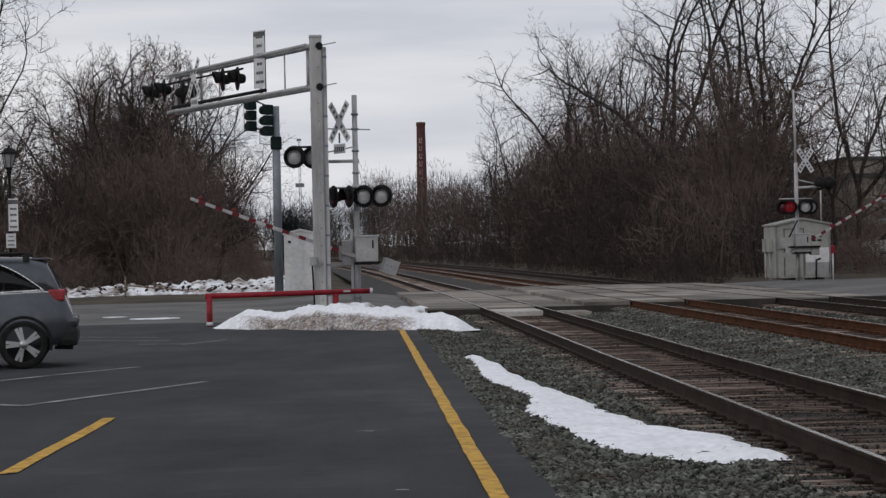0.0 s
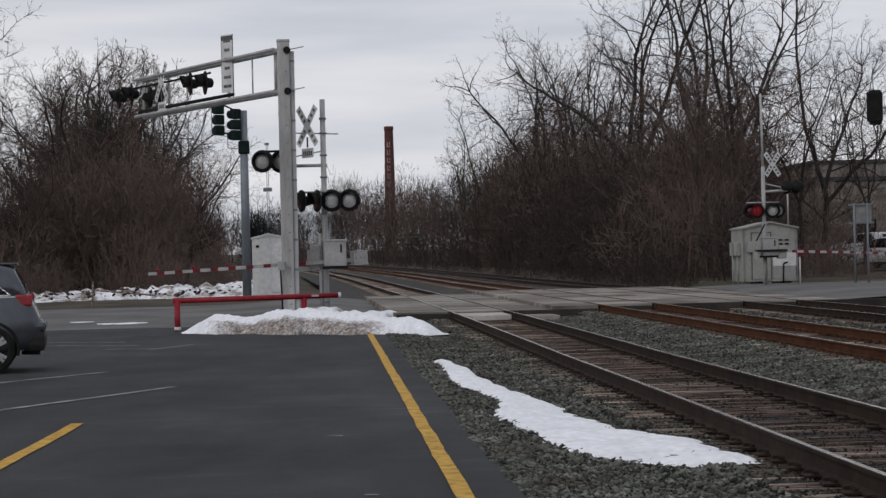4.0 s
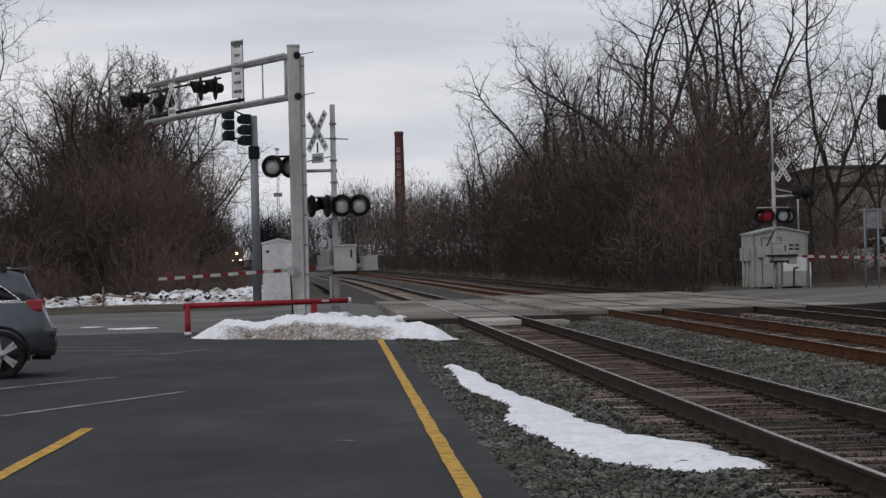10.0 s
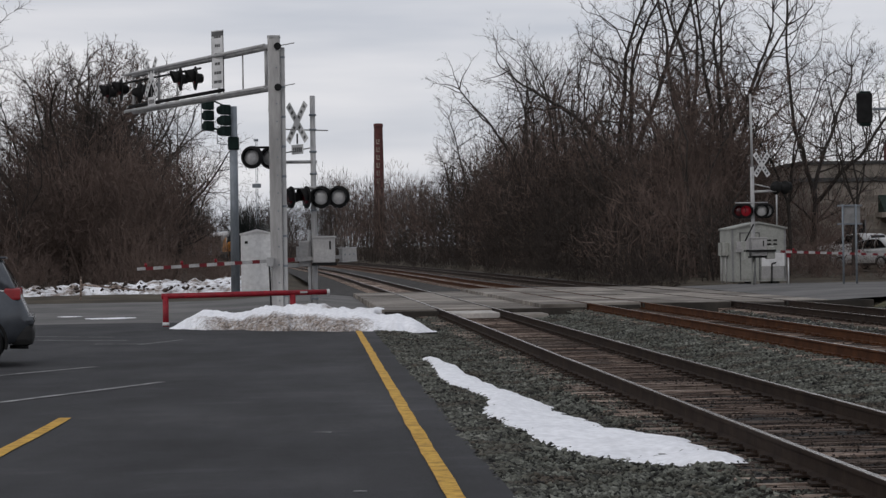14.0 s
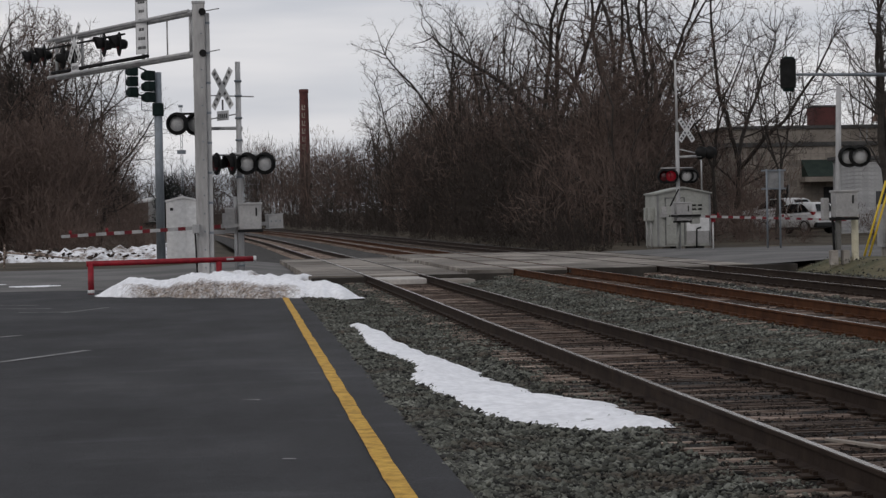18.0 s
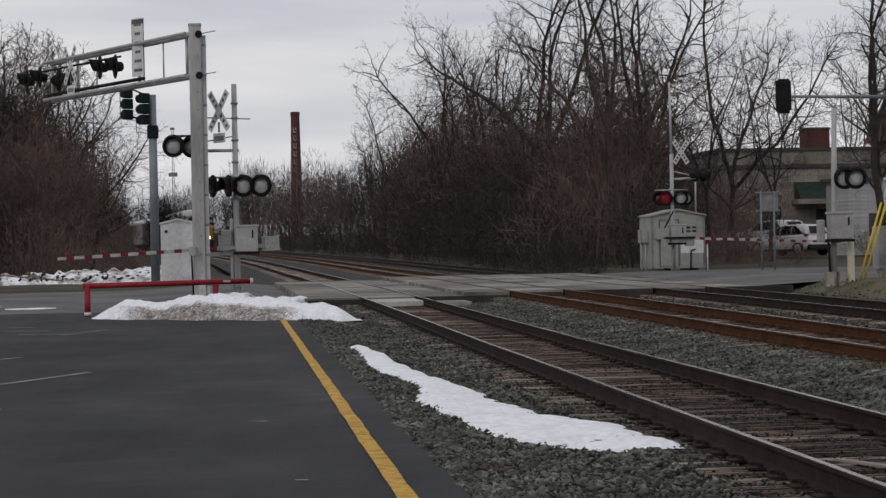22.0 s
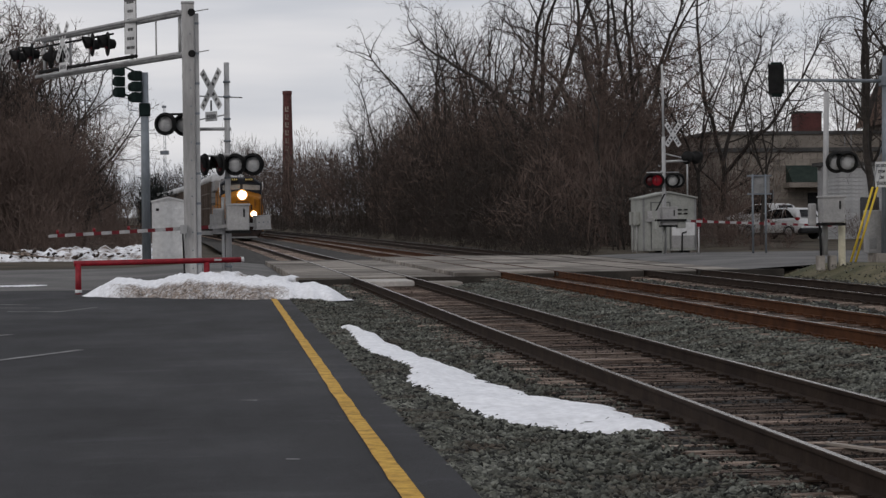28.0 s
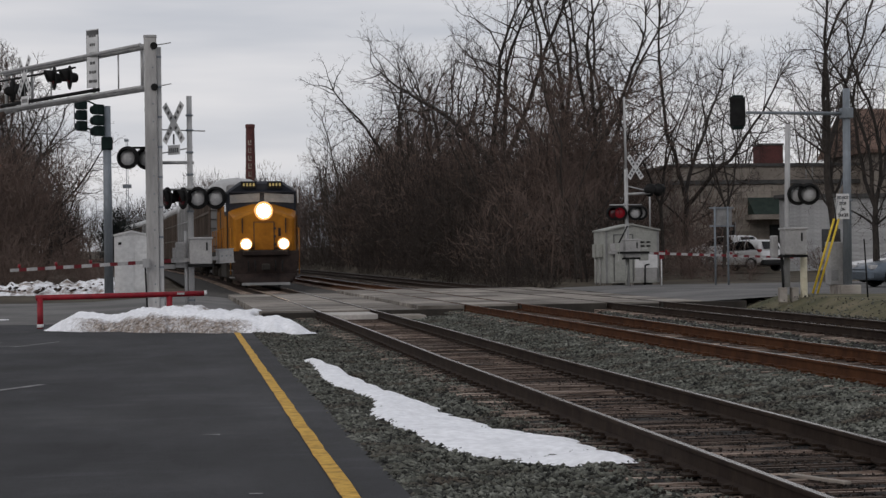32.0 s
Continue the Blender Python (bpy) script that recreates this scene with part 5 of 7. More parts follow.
tp = thing("traffic_signal", -3.09, 75.5, 0.25, 0, "galvanised pole with dark traffic signal heads", "traffic signal", "traffic signals")
tp.matrix_basis = pose(-3.09, 75.5, 0.25) @ Matrix.Scale(1.258, 4)
cylinder_part("pole", (0, 0, -0.05), (0, 0, 5.885), 0.14, 0.12, "galv", tp, 16)
box_part("base_plate", -0.25, 0.25, -0.25, 0.25, -0.06, 0.05, "galv", tp)
traffic_head(tp, (-0.78, -0.05, 5.605), 150)
traffic_head(tp, (-0.27, -0.2, 5.435), 135)
for a, b in (((-0.98, 0, 5.985), (-0.98, 0, 5.185)), ((-0.98, 0, 5.185), (-0.5, 0, 5.085)), ((-0.5, 0, 5.085), (-0.5, 0, 4.735)), ((-0.5, 0, 4.735), (-0.1, 0, 4.685))):
    cylinder_part("wire_frame", a, b, 0.014, None, "galv", tp, 5)
cylinder_part("bracket", (-0.7, 0, 5.235), (0, 0, 5.035), 0.03, None, "darkgreen", tp, 8)
cylinder_part("bracket", (-0.65, 0, 6.085), (0, 0, 5.785), 0.025, None, "darkgreen", tp, 8)
box_part("collar", -0.17, 0.17, -0.17, 0.17, 4.535, 4.935, "darkgreen", tp, 0.04)

rp = thing("traffic_signal", 18.5, 52.5, 0.36, 0, "galvanised mast arm pole with a black signal head", "traffic signal", "traffic signals")
cylinder_part("pole", (0, 0, 0), (0.05, 0, 5.85), 0.13, 0.10, "galv", rp, 16)
cylinder_part("mast_arm", (0.04, 0, 5.14), (-2.9, 0, 5.18), 0.055, 0.04, "galv", rp, 10)
box_part("arm_bracket", -0.12, 0.2, -0.16, 0.16, 5.0, 5.3, "galv", rp, 0.03)
bm = fresh()
box(bm, -3.37, -2.92, -0.03, 0.0, 4.80, 5.62, 0.02)
part("backplate", bm, "black", rp)
traffic_head(rp, (-3.10, 0.17, 5.2), 180)
box_part("cabinet", -0.42, 0.12, 0.2, 0.7, 0.28, 1.5, "box", rp, 0.03)
box_part("cabinet_plate", -0.4, -0.2, 0.18, 0.2, 0.4, 0.7, "signback", rp, 0.004)
box_part("base_block", -0.3, 0.3, -0.3, 0.7, -0.1, 0.28, "panel", rp, 0.03)

# right-hand gate beside the tracks
rg = thing("crossing_gate", 15.98, 50.1, 0.34, 0, "grey crossing gate mast with two lamps and a mechanism case", "crossing gate", "crossing gates")
cylinder_part("mast", (-0.03, 0, 0.3), (0.06, 0, 4.7), 0.085, 0.07, "steel", rg)
gate_mechanism(rg, 1.30, 0.06)
bm = fresh()
box(bm, -0.46, -0.28, -0.12, 0.12, 1.1, 1.7, 0.04)
part("gate_crank", bm, "box", rg)
lamp_unit(rg, (0.28, -0.12, 2.8), 10, "lens", 0.29)
lamp_unit(rg, (0.52, -0.3, 2.8), 10, "lens", 0.29)
cylinder_part("arm", (0, 0, 2.86), (0.6, -0.1, 2.86), 0.03, None, "steel", rg, 8)
for sx in (-0.24, 0.08):
    box_part("foundation", sx - 0.0, sx + 0.18, -0.15, 0.15, -0.1, 0.3, "panel", rg, 0.03)
cylinder_part("conduit", (-0.15, -0.1, 0.0), (-0.2, -0.1, 1.2), 0.035, None, "black", rg, 8)

bol = thing("bollard", 16.46, 50.2, 0.36, 0, "cream painted steel bollard beside the gate", "bollard")
bm = fresh()
lathe(bm, [(0.095, -0.1), (0.095, 1.20), (0.08, 1.27), (0.04, 1.30), (0, 1.305)], 16)
part("post", bm, "bollard", bol)
gw = thing("guy_wire", 18.1, 52.2, 0.36, 0, "two guy wires in yellow plastic guards", "guy wire")
for dx in (-0.07, 0.07):
    cylinder_part("guard", (dx - 0.66, 0, 0.05), (dx, 0, 2.15), 0.032, None, "yellowplastic", gw, 8)
    cylinder_part("wire", (dx, 0, 2.15), (dx + 0.35, 0.25, 3.3), 0.008, None, "galv", gw, 5)
cylinder_part("anchor", (-0.72, 0, -0.2), (-0.66, 0, 0.06), 0.02, None, "galv", gw, 6)

# readable sign on the signal pole
sg = thing("traffic_sign", 18.34, 52.34, 2.86 , 0, "white sign telling drivers not to stop on the tracks", "sign")
box_part("plate", -0.19, 0.19, -0.006, 0.006, -0.36, 0.36, "signwhite", sg, 0.003)
for k, word in enumerate(("DO NOT", "STOP", "ON", "TRACKS")):
    cu = bpy.data.curves.new("lettering", "FONT")
    cu.body, cu.size, cu.align_x, cu.extrude, cu.offset = word, 0.115, "CENTER", 0.001, 0.006
    tmp = bpy.data.objects.new("lettering", cu)
    me = bpy.data.meshes.new_from_object(tmp)
    bpy.data.objects.remove(tmp)
    me.materials.append(M["ink"])
    t = new("lettering", me)
    t.parent = sg
    t.matrix_basis = pose(0, -0.0075, 0.21 - k * 0.165, 90, 0, 0) @ Matrix.Diagonal((0.72, 1, 1, 1))
for z in (-0.2, 0.15):
    box_part("bracket", -0.05, 0.3, 0.007, 0.03, z, z + 0.05, "galv", sg, 0)

# sign frame beyond the road
fs = thing("sign_frame", 20.4, 72.0, 0.3, 0, "two galvanised posts with a sign seen from behind", "sign")
for x in (-0.27, 0.24):
    cylinder_part("post", (x, 0, 0), (x, 0, 3.1), 0.04, None, "galv", fs, 8)
box_part("plate", -0.24, 0.42, 0.05, 0.06, 2.35, 3.05, "signback", fs, 0.003)
for z in (2.35, 3.05):
    box_part("rail", -0.48, 0.48, -0.03, 0.03, z - 0.03, z + 0.03, "galv", fs, 0.005)

rod = thing("marker_rod", 17.42, 48.0, land(17.42, 48) + 0.0, 0, "thin dark steel rod standing in the grass", "rod")
cylinder_part("shaft", (0.03, 0, 0), (-0.05, 0, 1.55), 0.022, 0.018, "black", rod, 6)

# red barrier in front of the masts
bar = thing("pipe_barrier", -3.63, 47.4, 0, 0, "red painted steel pipe barrier with a white end", "barrier")
cylinder_part("post", (0, 0, -0.2), (0, 0, 0.74), 0.075, None, "red", bar, 14)
cylinder_part("post", (3.1, 0.6, -0.2), (3.1, 0.6, 0.72), 0.075, None, "red", bar, 14)
cylinder_part("rail", (-0.1, 0, 0.74), (3.95, 0.76, 0.77), 0.068, None, "red", bar, 14)
cylinder_part("end_cap", (3.95, 0.76, 0.77), (4.02, 0.773, 0.77), 0.075, 0.07, "signwhite", bar, 14)
box_part("label_plate", 3.29, 3.47, 0.562, 0.62, 0.75, 0.80, "armwhite", bar, 0.004)
for x in (0.0, 3.1):
    cylinder_part("collar", (x, 0.6 * x / 3.1, 0.02), (x, 0.6 * x / 3.1, 0.10), 0.09, 0.08, "signwhite" if x == 0 else "red", bar, 14)

# lantern post with signs
lp = thing("lantern_post", -10.17, 57.0, -0.02, 0, "black lantern post carrying two white signs", "street lamp")
cylinder_part("post", (0, 0, 0), (0, 0, 4.35), 0.05, 0.04, "black", lp, 10)
bm = fresh()
lathe(bm, [(0.04, 4.3), (0.09, 4.36), (0.05, 4.42), (0.11, 4.5), (0.12, 4.52)], 12)
part("collar", bm, "black", lp)
bm = fresh()
lathe(bm, [(0.11, 4.52), (0.19, 4.92), (0.0, 4.93)], 6, None, 0, False)
part("glass", bm, "frosted", lp)
bm = fresh()
lathe(bm, [(0.24, 4.91), (0.25, 4.95), (0.12, 5.08), (0.05, 5.1), (0.04, 5.16), (0, 5.2)], 6, None, 0, False)
part("roof", bm, "black", lp)
for k in range(6):
    t = k * math.pi / 3
    cylinder_part("bar", (0.115 * math.cos(t), 0.115 * math.sin(t), 4.5), (0.195 * math.cos(t), 0.195 * math.sin(t), 4.93), 0.012, None, "black", lp, 5)
sign_board(lp, (0.11, -0.07, 3.12), 0.3, 0.95, 0, 5, band=True)
sign_board(lp, (0.03, -0.07, 2.36), 0.3, 0.42, 0, 3)


# ---- parked vehicles ----
def loft(bm, rings, close=True, mat=0):
    """Skins a row of equal rings of points."""
    rows = [[bm.verts.new(p) for p in r] for r in rings]
    n = len(rows[0])
    for a, b in zip(rows, rows[1:]):
        for k in range(n if close else n - 1):
            f = bm.faces.new((a[k], a[(k + 1) % n], b[(k + 1) % n], b[k]))
            f.smooth, f.material_index = True, mat
    if close:
        bm.faces.new(rows[0][::-1])
        bm.faces.new(rows[-1])
    return rows


def arch(stations, key):
    """Value at a place along the car, between given stations."""
    xs = [s[0] for s in stations]
    return lambda x: float(np.interp(x, xs, [s[key] for s in stations]))


def vehicle(name, m, spec, paint, label, group=""):
    """A car that faces -x: lofted body, glasshouse, wheels in dark arches, lamps, bumpers and trim."""
    L, W, wb = spec["length"], spec["width"], spec["wheels"]
    hw = W / 2
    car = new(name)
    car.matrix_basis = m
    tagged(car, label, "car", group)
    low, belt, roof, inset = (arch(spec["line"], k) for k in (1, 2, 3, 4))
    xs = sorted(set([s[0] for s in spec["line"]] + [L * k / 26 for k in range(27)]))
    rings = []
    for x in xs:
        e = min(1.0, (min(x, L - x) + 0.06) / 0.6)
        w = hw * (0.74 + 0.26 * math.sin(e * math.pi / 2))
        zl, zb = low(x), belt(x)
        half = [(w * 0.90, zl), (w * 0.985, zl + 0.14), (w, zl + 0.32 * (zb - zl) + 0.08), (w * 0.995, zb - 0.12), (w * 0.955, zb - 0.02), (w * 0.90, zb + 0.012)]
        rings.append([(x, -y, z) for y, z in half] + [(x, y, z) for y, z in half[::-1]])
    bm = fresh()
    loft(bm, rings)
    body = part("body", bm, paint, car)
    # glasshouse
    g0, g1 = spec["glass"]
    gx = [x for x in xs if g0 <= x <= g1]
    rings = []
    for x in gx:
        zb, zr, w = belt(x) - 0.01, max(roof(x), belt(x) + 0.02), hw * 0.90
        t = (zr - zb)
        wr = w - inset(x) * min(1, t / 0.5)
        rings.append([(x, -w, zb), (x, -(w + wr) / 2 - 0.02, zb + t * 0.55), (x, -wr, zb + t * 0.9), (x, -wr * 0.8, zb + t * 0.985), (x, 0, zr), (x, wr * 0.8, zb + t * 0.985), (x, wr, zb + t * 0.9), (x, (w + wr) / 2 + 0.02, zb + t * 0.55), (x, w, zb)])
    bm = fresh()
    loft(bm, rings)
    part("cabin", bm, paint, car)

    def side_pane(x0, x1, s, taper0=0.0, taper1=0.0, curve=0.0):
        bm = fresh()
        prev = None
        n = 14
        low_edge, top_edge = [], []
        for k in range(n + 1):
            x = x0 + (x1 - x0) * k / n
            zb, zr, w = belt(x) + 0.02, max(roof(x), belt(x) + 0.02), hw * 0.90
            t = zr - zb
            wr = w - inset(x) * min(1, t / 0.5)
            top = 0.86
            u = k / n
            if taper1:
                top *= 1 - 0.97 * max(0.0, (u - 1 + taper1) / taper1) ** 1.7
            if taper0:
                top *= smooth(0, taper0, u) * 0.96 + 0.04
            q = []
            for f in (0.03, 0.55 * top / 0.86, top):
                yy = w + ((w + wr) / 2 + 0.02 - w) * min(1, f / 0.55) if f <= 0.55 else (w + wr) / 2 + 0.02 + (wr - (w + wr) / 2 - 0.02) * (f - 0.55) / 0.35
                q.append(bm.verts.new((x, s * (yy + 0.012), zb + t * f)))
            if prev:
                for i in range(2):
                    bm.faces.new((prev[i], q[i], q[i + 1], prev[i + 1]) if s < 0 else (prev[i], prev[i + 1], q[i + 1], q[i])).smooth = True
            prev = q
            low_edge.append(q[0].co.copy())
            top_edge.append(q[2].co.copy())
        bmesh.ops.solidify(bm, geom=bm.faces[:], thickness=0.008)
        pane = part("window", bm, "glass", car)
        if spec.get("chrome"):
            bm = fresh()
            for edge in (low_edge, top_edge):
                for a, b in zip(edge, edge[1:]):
                    tube(bm, a, b + (b - a) * 0.1, 0.013, None, 6)
            part("window_trim", bm, "chrome", pane)
        return pane

    for s in (-1, 1):
        for w in spec["panes"]:
            side_pane(w[0], w[1], s, w[2], w[3])
    # end panes
    for x, rake, z0, z1, ww in spec["ends"]:
        bm = fresh()
        e = 1 if rake > 0 else -1
        vs = [bm.verts.new(p) for p in ((x, -ww, z0), (x, ww, z0), (x - rake, ww * 0.86, z1), (x - rake, -ww * 0.86, z1))]
        bm.faces.new(vs)
        bmesh.ops.solidify(bm, geom=bm.faces[:], thickness=0.012)
        part("windscreen" if x < L / 2 else "rear_window", bm, "glass", car)
    # wheels
    r = spec["tyre"]
    for x in wb:
        for s in (-1, 1):
            mm = Matrix.Translation((x, s * (hw - 0.005), r)) @ Matrix.Rotation(radians(90 * s), 4, "X") @ Matrix.Rotation(math.pi, 4, "X")
            bm = fresh()
            upv = mm.to_3x3().inverted() @ Vector((0, 0, 1))
            a0 = math.atan2(upv.y, upv.x)
            prev = None
            for k in range(25):
                t = a0 + radians(-104 + 208 * k / 24)
                q = [bm.verts.new(mm @ Vector((rr * math.cos(t), rr * math.sin(t), z))) for rr, z in ((r + 0.06, -0.03), (r + 0.06, 0.008), (r + 0.015, 0.010), (r + 0.015, -0.25), (0.05, -0.25))]
                if prev:
                    for i in range(4):
                        bm.faces.new((prev[i], q[i], q[i + 1], prev[i + 1])).smooth = True
                prev = q
            part("wheel_arch", bm, "tyre", car)
            bm = fresh()
            lathe(bm, [(r * 0.66, -0.2), (r * 0.96, -0.2), (r, -0.16), (r, -0.03), (r * 0.95, 0.008), (r * 0.80, 0.014), (r * 0.74, 0.0)], 30, mm)
            wheel = part("wheel", bm, "tyre", car)
            bm = fresh()
            lathe(bm, [(r * 0.76, 0.0), (r * 0.74, 0.016), (r * 0.71, 0.004), (r * 0.69, -0.09), (0.02, -0.1)], 30, mm, 1)
            for k in range(10):
                sp = mm @ Matrix.Rotation((k // 2) * 2 * math.pi / 5 + 0.3 + (0.13 if k % 2 else -0.13), 4, "Z")
                e = r * 0.715
                vs = [bm.verts.new(sp @ Vector(p)) for p in ((-0.026, 0.03, 0.012), (0.026, 0.03, 0.012), (0.024, e, 0.004), (-0.024, e, 0.004), (-0.026, 0.03, -0.04), (0.026, 0.03, -0.04), (0.024, e, -0.05), (-0.024, e, -0.05))]
                for q in ((0, 1, 2, 3), (4, 7, 6, 5), (0, 4, 5, 1), (1, 5, 6, 2), (2, 6, 7, 3), (3, 7, 4, 0)):
                    bm.faces.new([vs[i] for i in q])
            lathe(bm, [(0.07, -0.03), (0.065, 0.016), (0, 0.018)], 14, mm)
            part("rim", bm, ["alloy", "trimblack"], wheel, "silver five-spoke alloy rim")
    for s in (-1, 1):
        bm = fresh()
        box(bm, L - 0.42, L - 0.17, s * hw * 0.84 - 0.10, s * hw * 0.84 + 0.09, spec["tail"] - 0.09, spec["tail"] + 0.09, 0.03)
        part("tail_light", bm, "taillight", car)
        bm = fresh()
        box(bm, 0.06, 0.42, s * hw * 0.76 - 0.14, s * hw * 0.76 + 0.12, spec["head"] - 0.07, spec["head"] + 0.08, 0.03)
        part("headlight", bm, "lens", car)
        for x in spec["doors"]:
            bm = fresh()
            box(bm, x, x + 0.2, s * (hw + 0.012) - 0.012, s * (hw + 0.012) + 0.012, belt(x) - 0.17, belt(x) - 0.135, 0.006)
            part("door_handle", bm, "chrome", car)
            bm = fresh()
            box(bm, x + 0.3, x + 0.306, s * hw - 0.006, s * hw + 0.004, low(x) + 0.2, belt(x) - 0.05)
            part("door_gap", bm, "trimblack", car)
        bm = fresh()
        z = [belt(L * k / 12) + 0.02 for k in range(13)]
        for k in range(2, 11):
            x = L * k / 12
            if g0 + 0.2 < x < g1 - 0.5:
                box(bm, x, x + L / 12, s * hw * 0.915 - 0.006, s * hw * 0.915 + 0.008, z[k] - 0.014, z[k] + 0.012)
        part("trim", bm, "chrome" if spec.get("chrome") else "trimblack", car)
    bm = fresh()
    box(bm, L - 0.34, L + 0.02, -hw * 0.86, hw * 0.86, 0.32, 0.64, 0.10)
    part("rear_bumper", bm, spec.get("bumper", "trimblack"), car)
    bm = fresh()
    box(bm, -0.03, 0.2, -hw * 0.9, hw * 0.9, 0.26, 0.58, 0.06)
    part("front_bumper", bm, spec.get("bumper", "trimblack"), car)
    bm = fresh()
    box(bm, wb[0] + r + 0.1, wb[1] - r - 0.1, -hw + 0.03, hw - 0.03, 0.24, 0.40, 0.03)
    part("sill", bm, "trimblack", car)
    return car, body


SUV = dict(length=4.85, width=1.99, wheels=(0.93, 4.05), tyre=0.375, tail=1.11, head=0.82, doors=(1.95, 3.0), chrome=True,
           line=[(0, 0.34, 0.72, 0.72, 0), (0.25, 0.28, 0.95, 0.95, 0), (1.35, 0.26, 1.06, 1.07, 0), (1.5, 0.26, 1.08, 1.14, 0.05), (2.15, 0.25, 1.09, 1.58, 0.2), (2.6, 0.25, 1.10, 1.69, 0.22), (3.4, 0.26, 1.12, 1.72, 0.22), (4.15, 0.30, 1.15, 1.70, 0.22), (4.40, 0.34, 1.16, 1.63, 0.2), (4.60, 0.38, 1.13, 1.22, 0.1), (4.68, 0.42, 1.06, 1.07, 0.05), (4.78, 0.46, 0.82, 0.83, 0), (4.85, 0.5, 0.66, 0.67, 0)],
           glass=(1.35, 4.66), panes=((1.75, 2.58, 0.5, 0), (2.62, 3.45, 0, 0.05), (3.47, 4.36, 0, 0.98)), ends=((1.38, -0.75, 1.1, 1.58, 0.72), (4.655, 0.235, 1.2, 1.6, 0.62)))
suv, suv_body = vehicle("suv", pose(-9.18, 29.82, 0.0, 0, 0, 7.5), SUV, "carbody", "blue-grey suv parked on the lot with roof rails")
for s in (-1, 1):
    bm = fresh()
    tube(bm, (2.3, s * 0.68, 1.74), (4.1, s * 0.68, 1.76), 0.022, None, 8)
    for x in (2.35, 3.2, 4.05):
        box(bm, x, x + 0.1, s * 0.68 - 0.02, s * 0.68 + 0.02, 1.64, 1.75)
    part("roof_rail", bm, "trimblack", suv)
for x in (2.7, 3.55):
    bm = fresh()
    box(bm, x, x + 0.07, -0.85, 0.85, 1.80, 1.83, 0.01)
    box(bm, x + 0.01, x + 0.05, -0.7, -0.66, 1.75, 1.81)
    box(bm, x + 0.01, x + 0.05, 0.66, 0.7, 1.75, 1.81)
    part("cross_bar", bm, "trimblack", suv)
bm = fresh()
box(bm, 4.4, 4.88, -0.84, 0.84, 0.63, 0.78, 0.07)
part("bumper_lip", bm, "carbody", suv)
bm = fresh()
box(bm, 4.14, 4.46, -0.62, 0.62, 1.655, 1.685, 0.012)
part("spoiler", bm, "carbody", suv)
bm = fresh()
tube(bm, (4.5, -0.55, 0.30), (4.78, -0.55, 0.29), 0.03, None, 10)
part("exhaust", bm, "trimblack", suv)

VAN = dict(SUV, chrome=False, tail=1.1)
M["whitepaintcar"] = material("white_car_paint", [g(0.55), g(0.62)], 0.8, 0.35, spec=0.5)
M["silverblue"] = material("silver_blue_car_paint", [(0.09, 0.115, 0.14, 1), (0.12, 0.145, 0.175, 1)], 0.8, 0.3, 0.5, spec=0.5)
vehicle("suv", pose(30.0, 102.0, 0.62, 0, 0, -62) @ Matrix.Translation((-2.3, 0, 0)), dict(VAN, length=4.85), "whitepaintcar", "white suv parked beside the brick building", "cars beyond the tracks")
vehicle("suv", pose(31.2, 110.0, 0.95, 0, 0, -62) @ Matrix.Translation((-2.3, 0, 0)), dict(VAN, length=4.85), "whitepaintcar", "white suv parked further back", "cars beyond the tracks")
SEDAN = dict(length=4.5, width=1.78, wheels=(0.9, 3.55), tyre=0.31, tail=0.86, head=0.68, doors=(1.75, 2.75), bumper="silverblue",
             line=[(0, 0.3, 0.62, 0.62, 0), (0.25, 0.24, 0.76, 0.76, 0), (1.3, 0.22, 0.90, 0.91, 0), (1.45, 0.22, 0.92, 0.98, 0.05), (2.1, 0.22, 0.93, 1.38, 0.2), (2.6, 0.22, 0.94, 1.43, 0.22), (3.2, 0.22, 0.95, 1.38, 0.22), (3.75, 0.26, 0.97, 1.08, 0.1), (3.9, 0.28, 0.97, 0.98, 0), (4.3, 0.36, 0.95, 0.95, 0), (4.5, 0.45, 0.75, 0.75, 0)],
             glass=(1.3, 3.92), panes=((1.7, 2.5, 0.5, 0), (2.56, 3.3, 0, 0.5)), ends=((1.34, -0.72, 0.94, 1.34, 0.68), (3.86, 0.5, 1.0, 1.32, 0.64)))
vehicle("sedan", pose(22.45, 62.5, 0.37, 0, 0, 4), SEDAN, "silverblue", "silver-blue sedan parked beyond the grass verge", "cars beyond the tracks")
vehicle("sedan", pose(24.8, 70.0, 0.40, 0, 0, 2), dict(SEDAN, bumper="whitepaintcar"), "whitepaintcar", "pale sedan parked behind the silver-blue one", "cars beyond the tracks")


# ---- buildings ----
def clad(parent, x0, x1, y, z0, z1, w, h, mat, name):
    """Facade courses as separate boards or blocks, a little proud, with narrow joints."""
    r = random.Random(int(x0 * 10 + z1))
    z = z0
    row = 0
    shared = {}
    while z < z1 - 0.02:
        hh = min(h, z1 - z)
        x = x0 - (w / 2 if row % 2 and w < (x1 - x0) else 0)
        while x < x1 - 0.02:
            a, b = max(x, x0), min(x + w, x1)
            if b - a > 0.05:
                key = (round(b - a, 3), round(hh, 3))
                if key not in shared:
                    bm = fresh()
                    box(bm, 0.012, b - a - 0.012, -0.05, 0.0, 0.012, hh - 0.012)
                    me = bpy.data.meshes.new(name)
                    bm.to_mesh(me)
                    bm.free()
                    me.materials.append(M[mat])
                    shared[key] = me
                ob = new(name, shared[key])
                ob.parent = parent
                ob.matrix_basis = pose(a, y + r.uniform(-0.008, 0.0), z)
            x += w
        z += hh
        row += 1


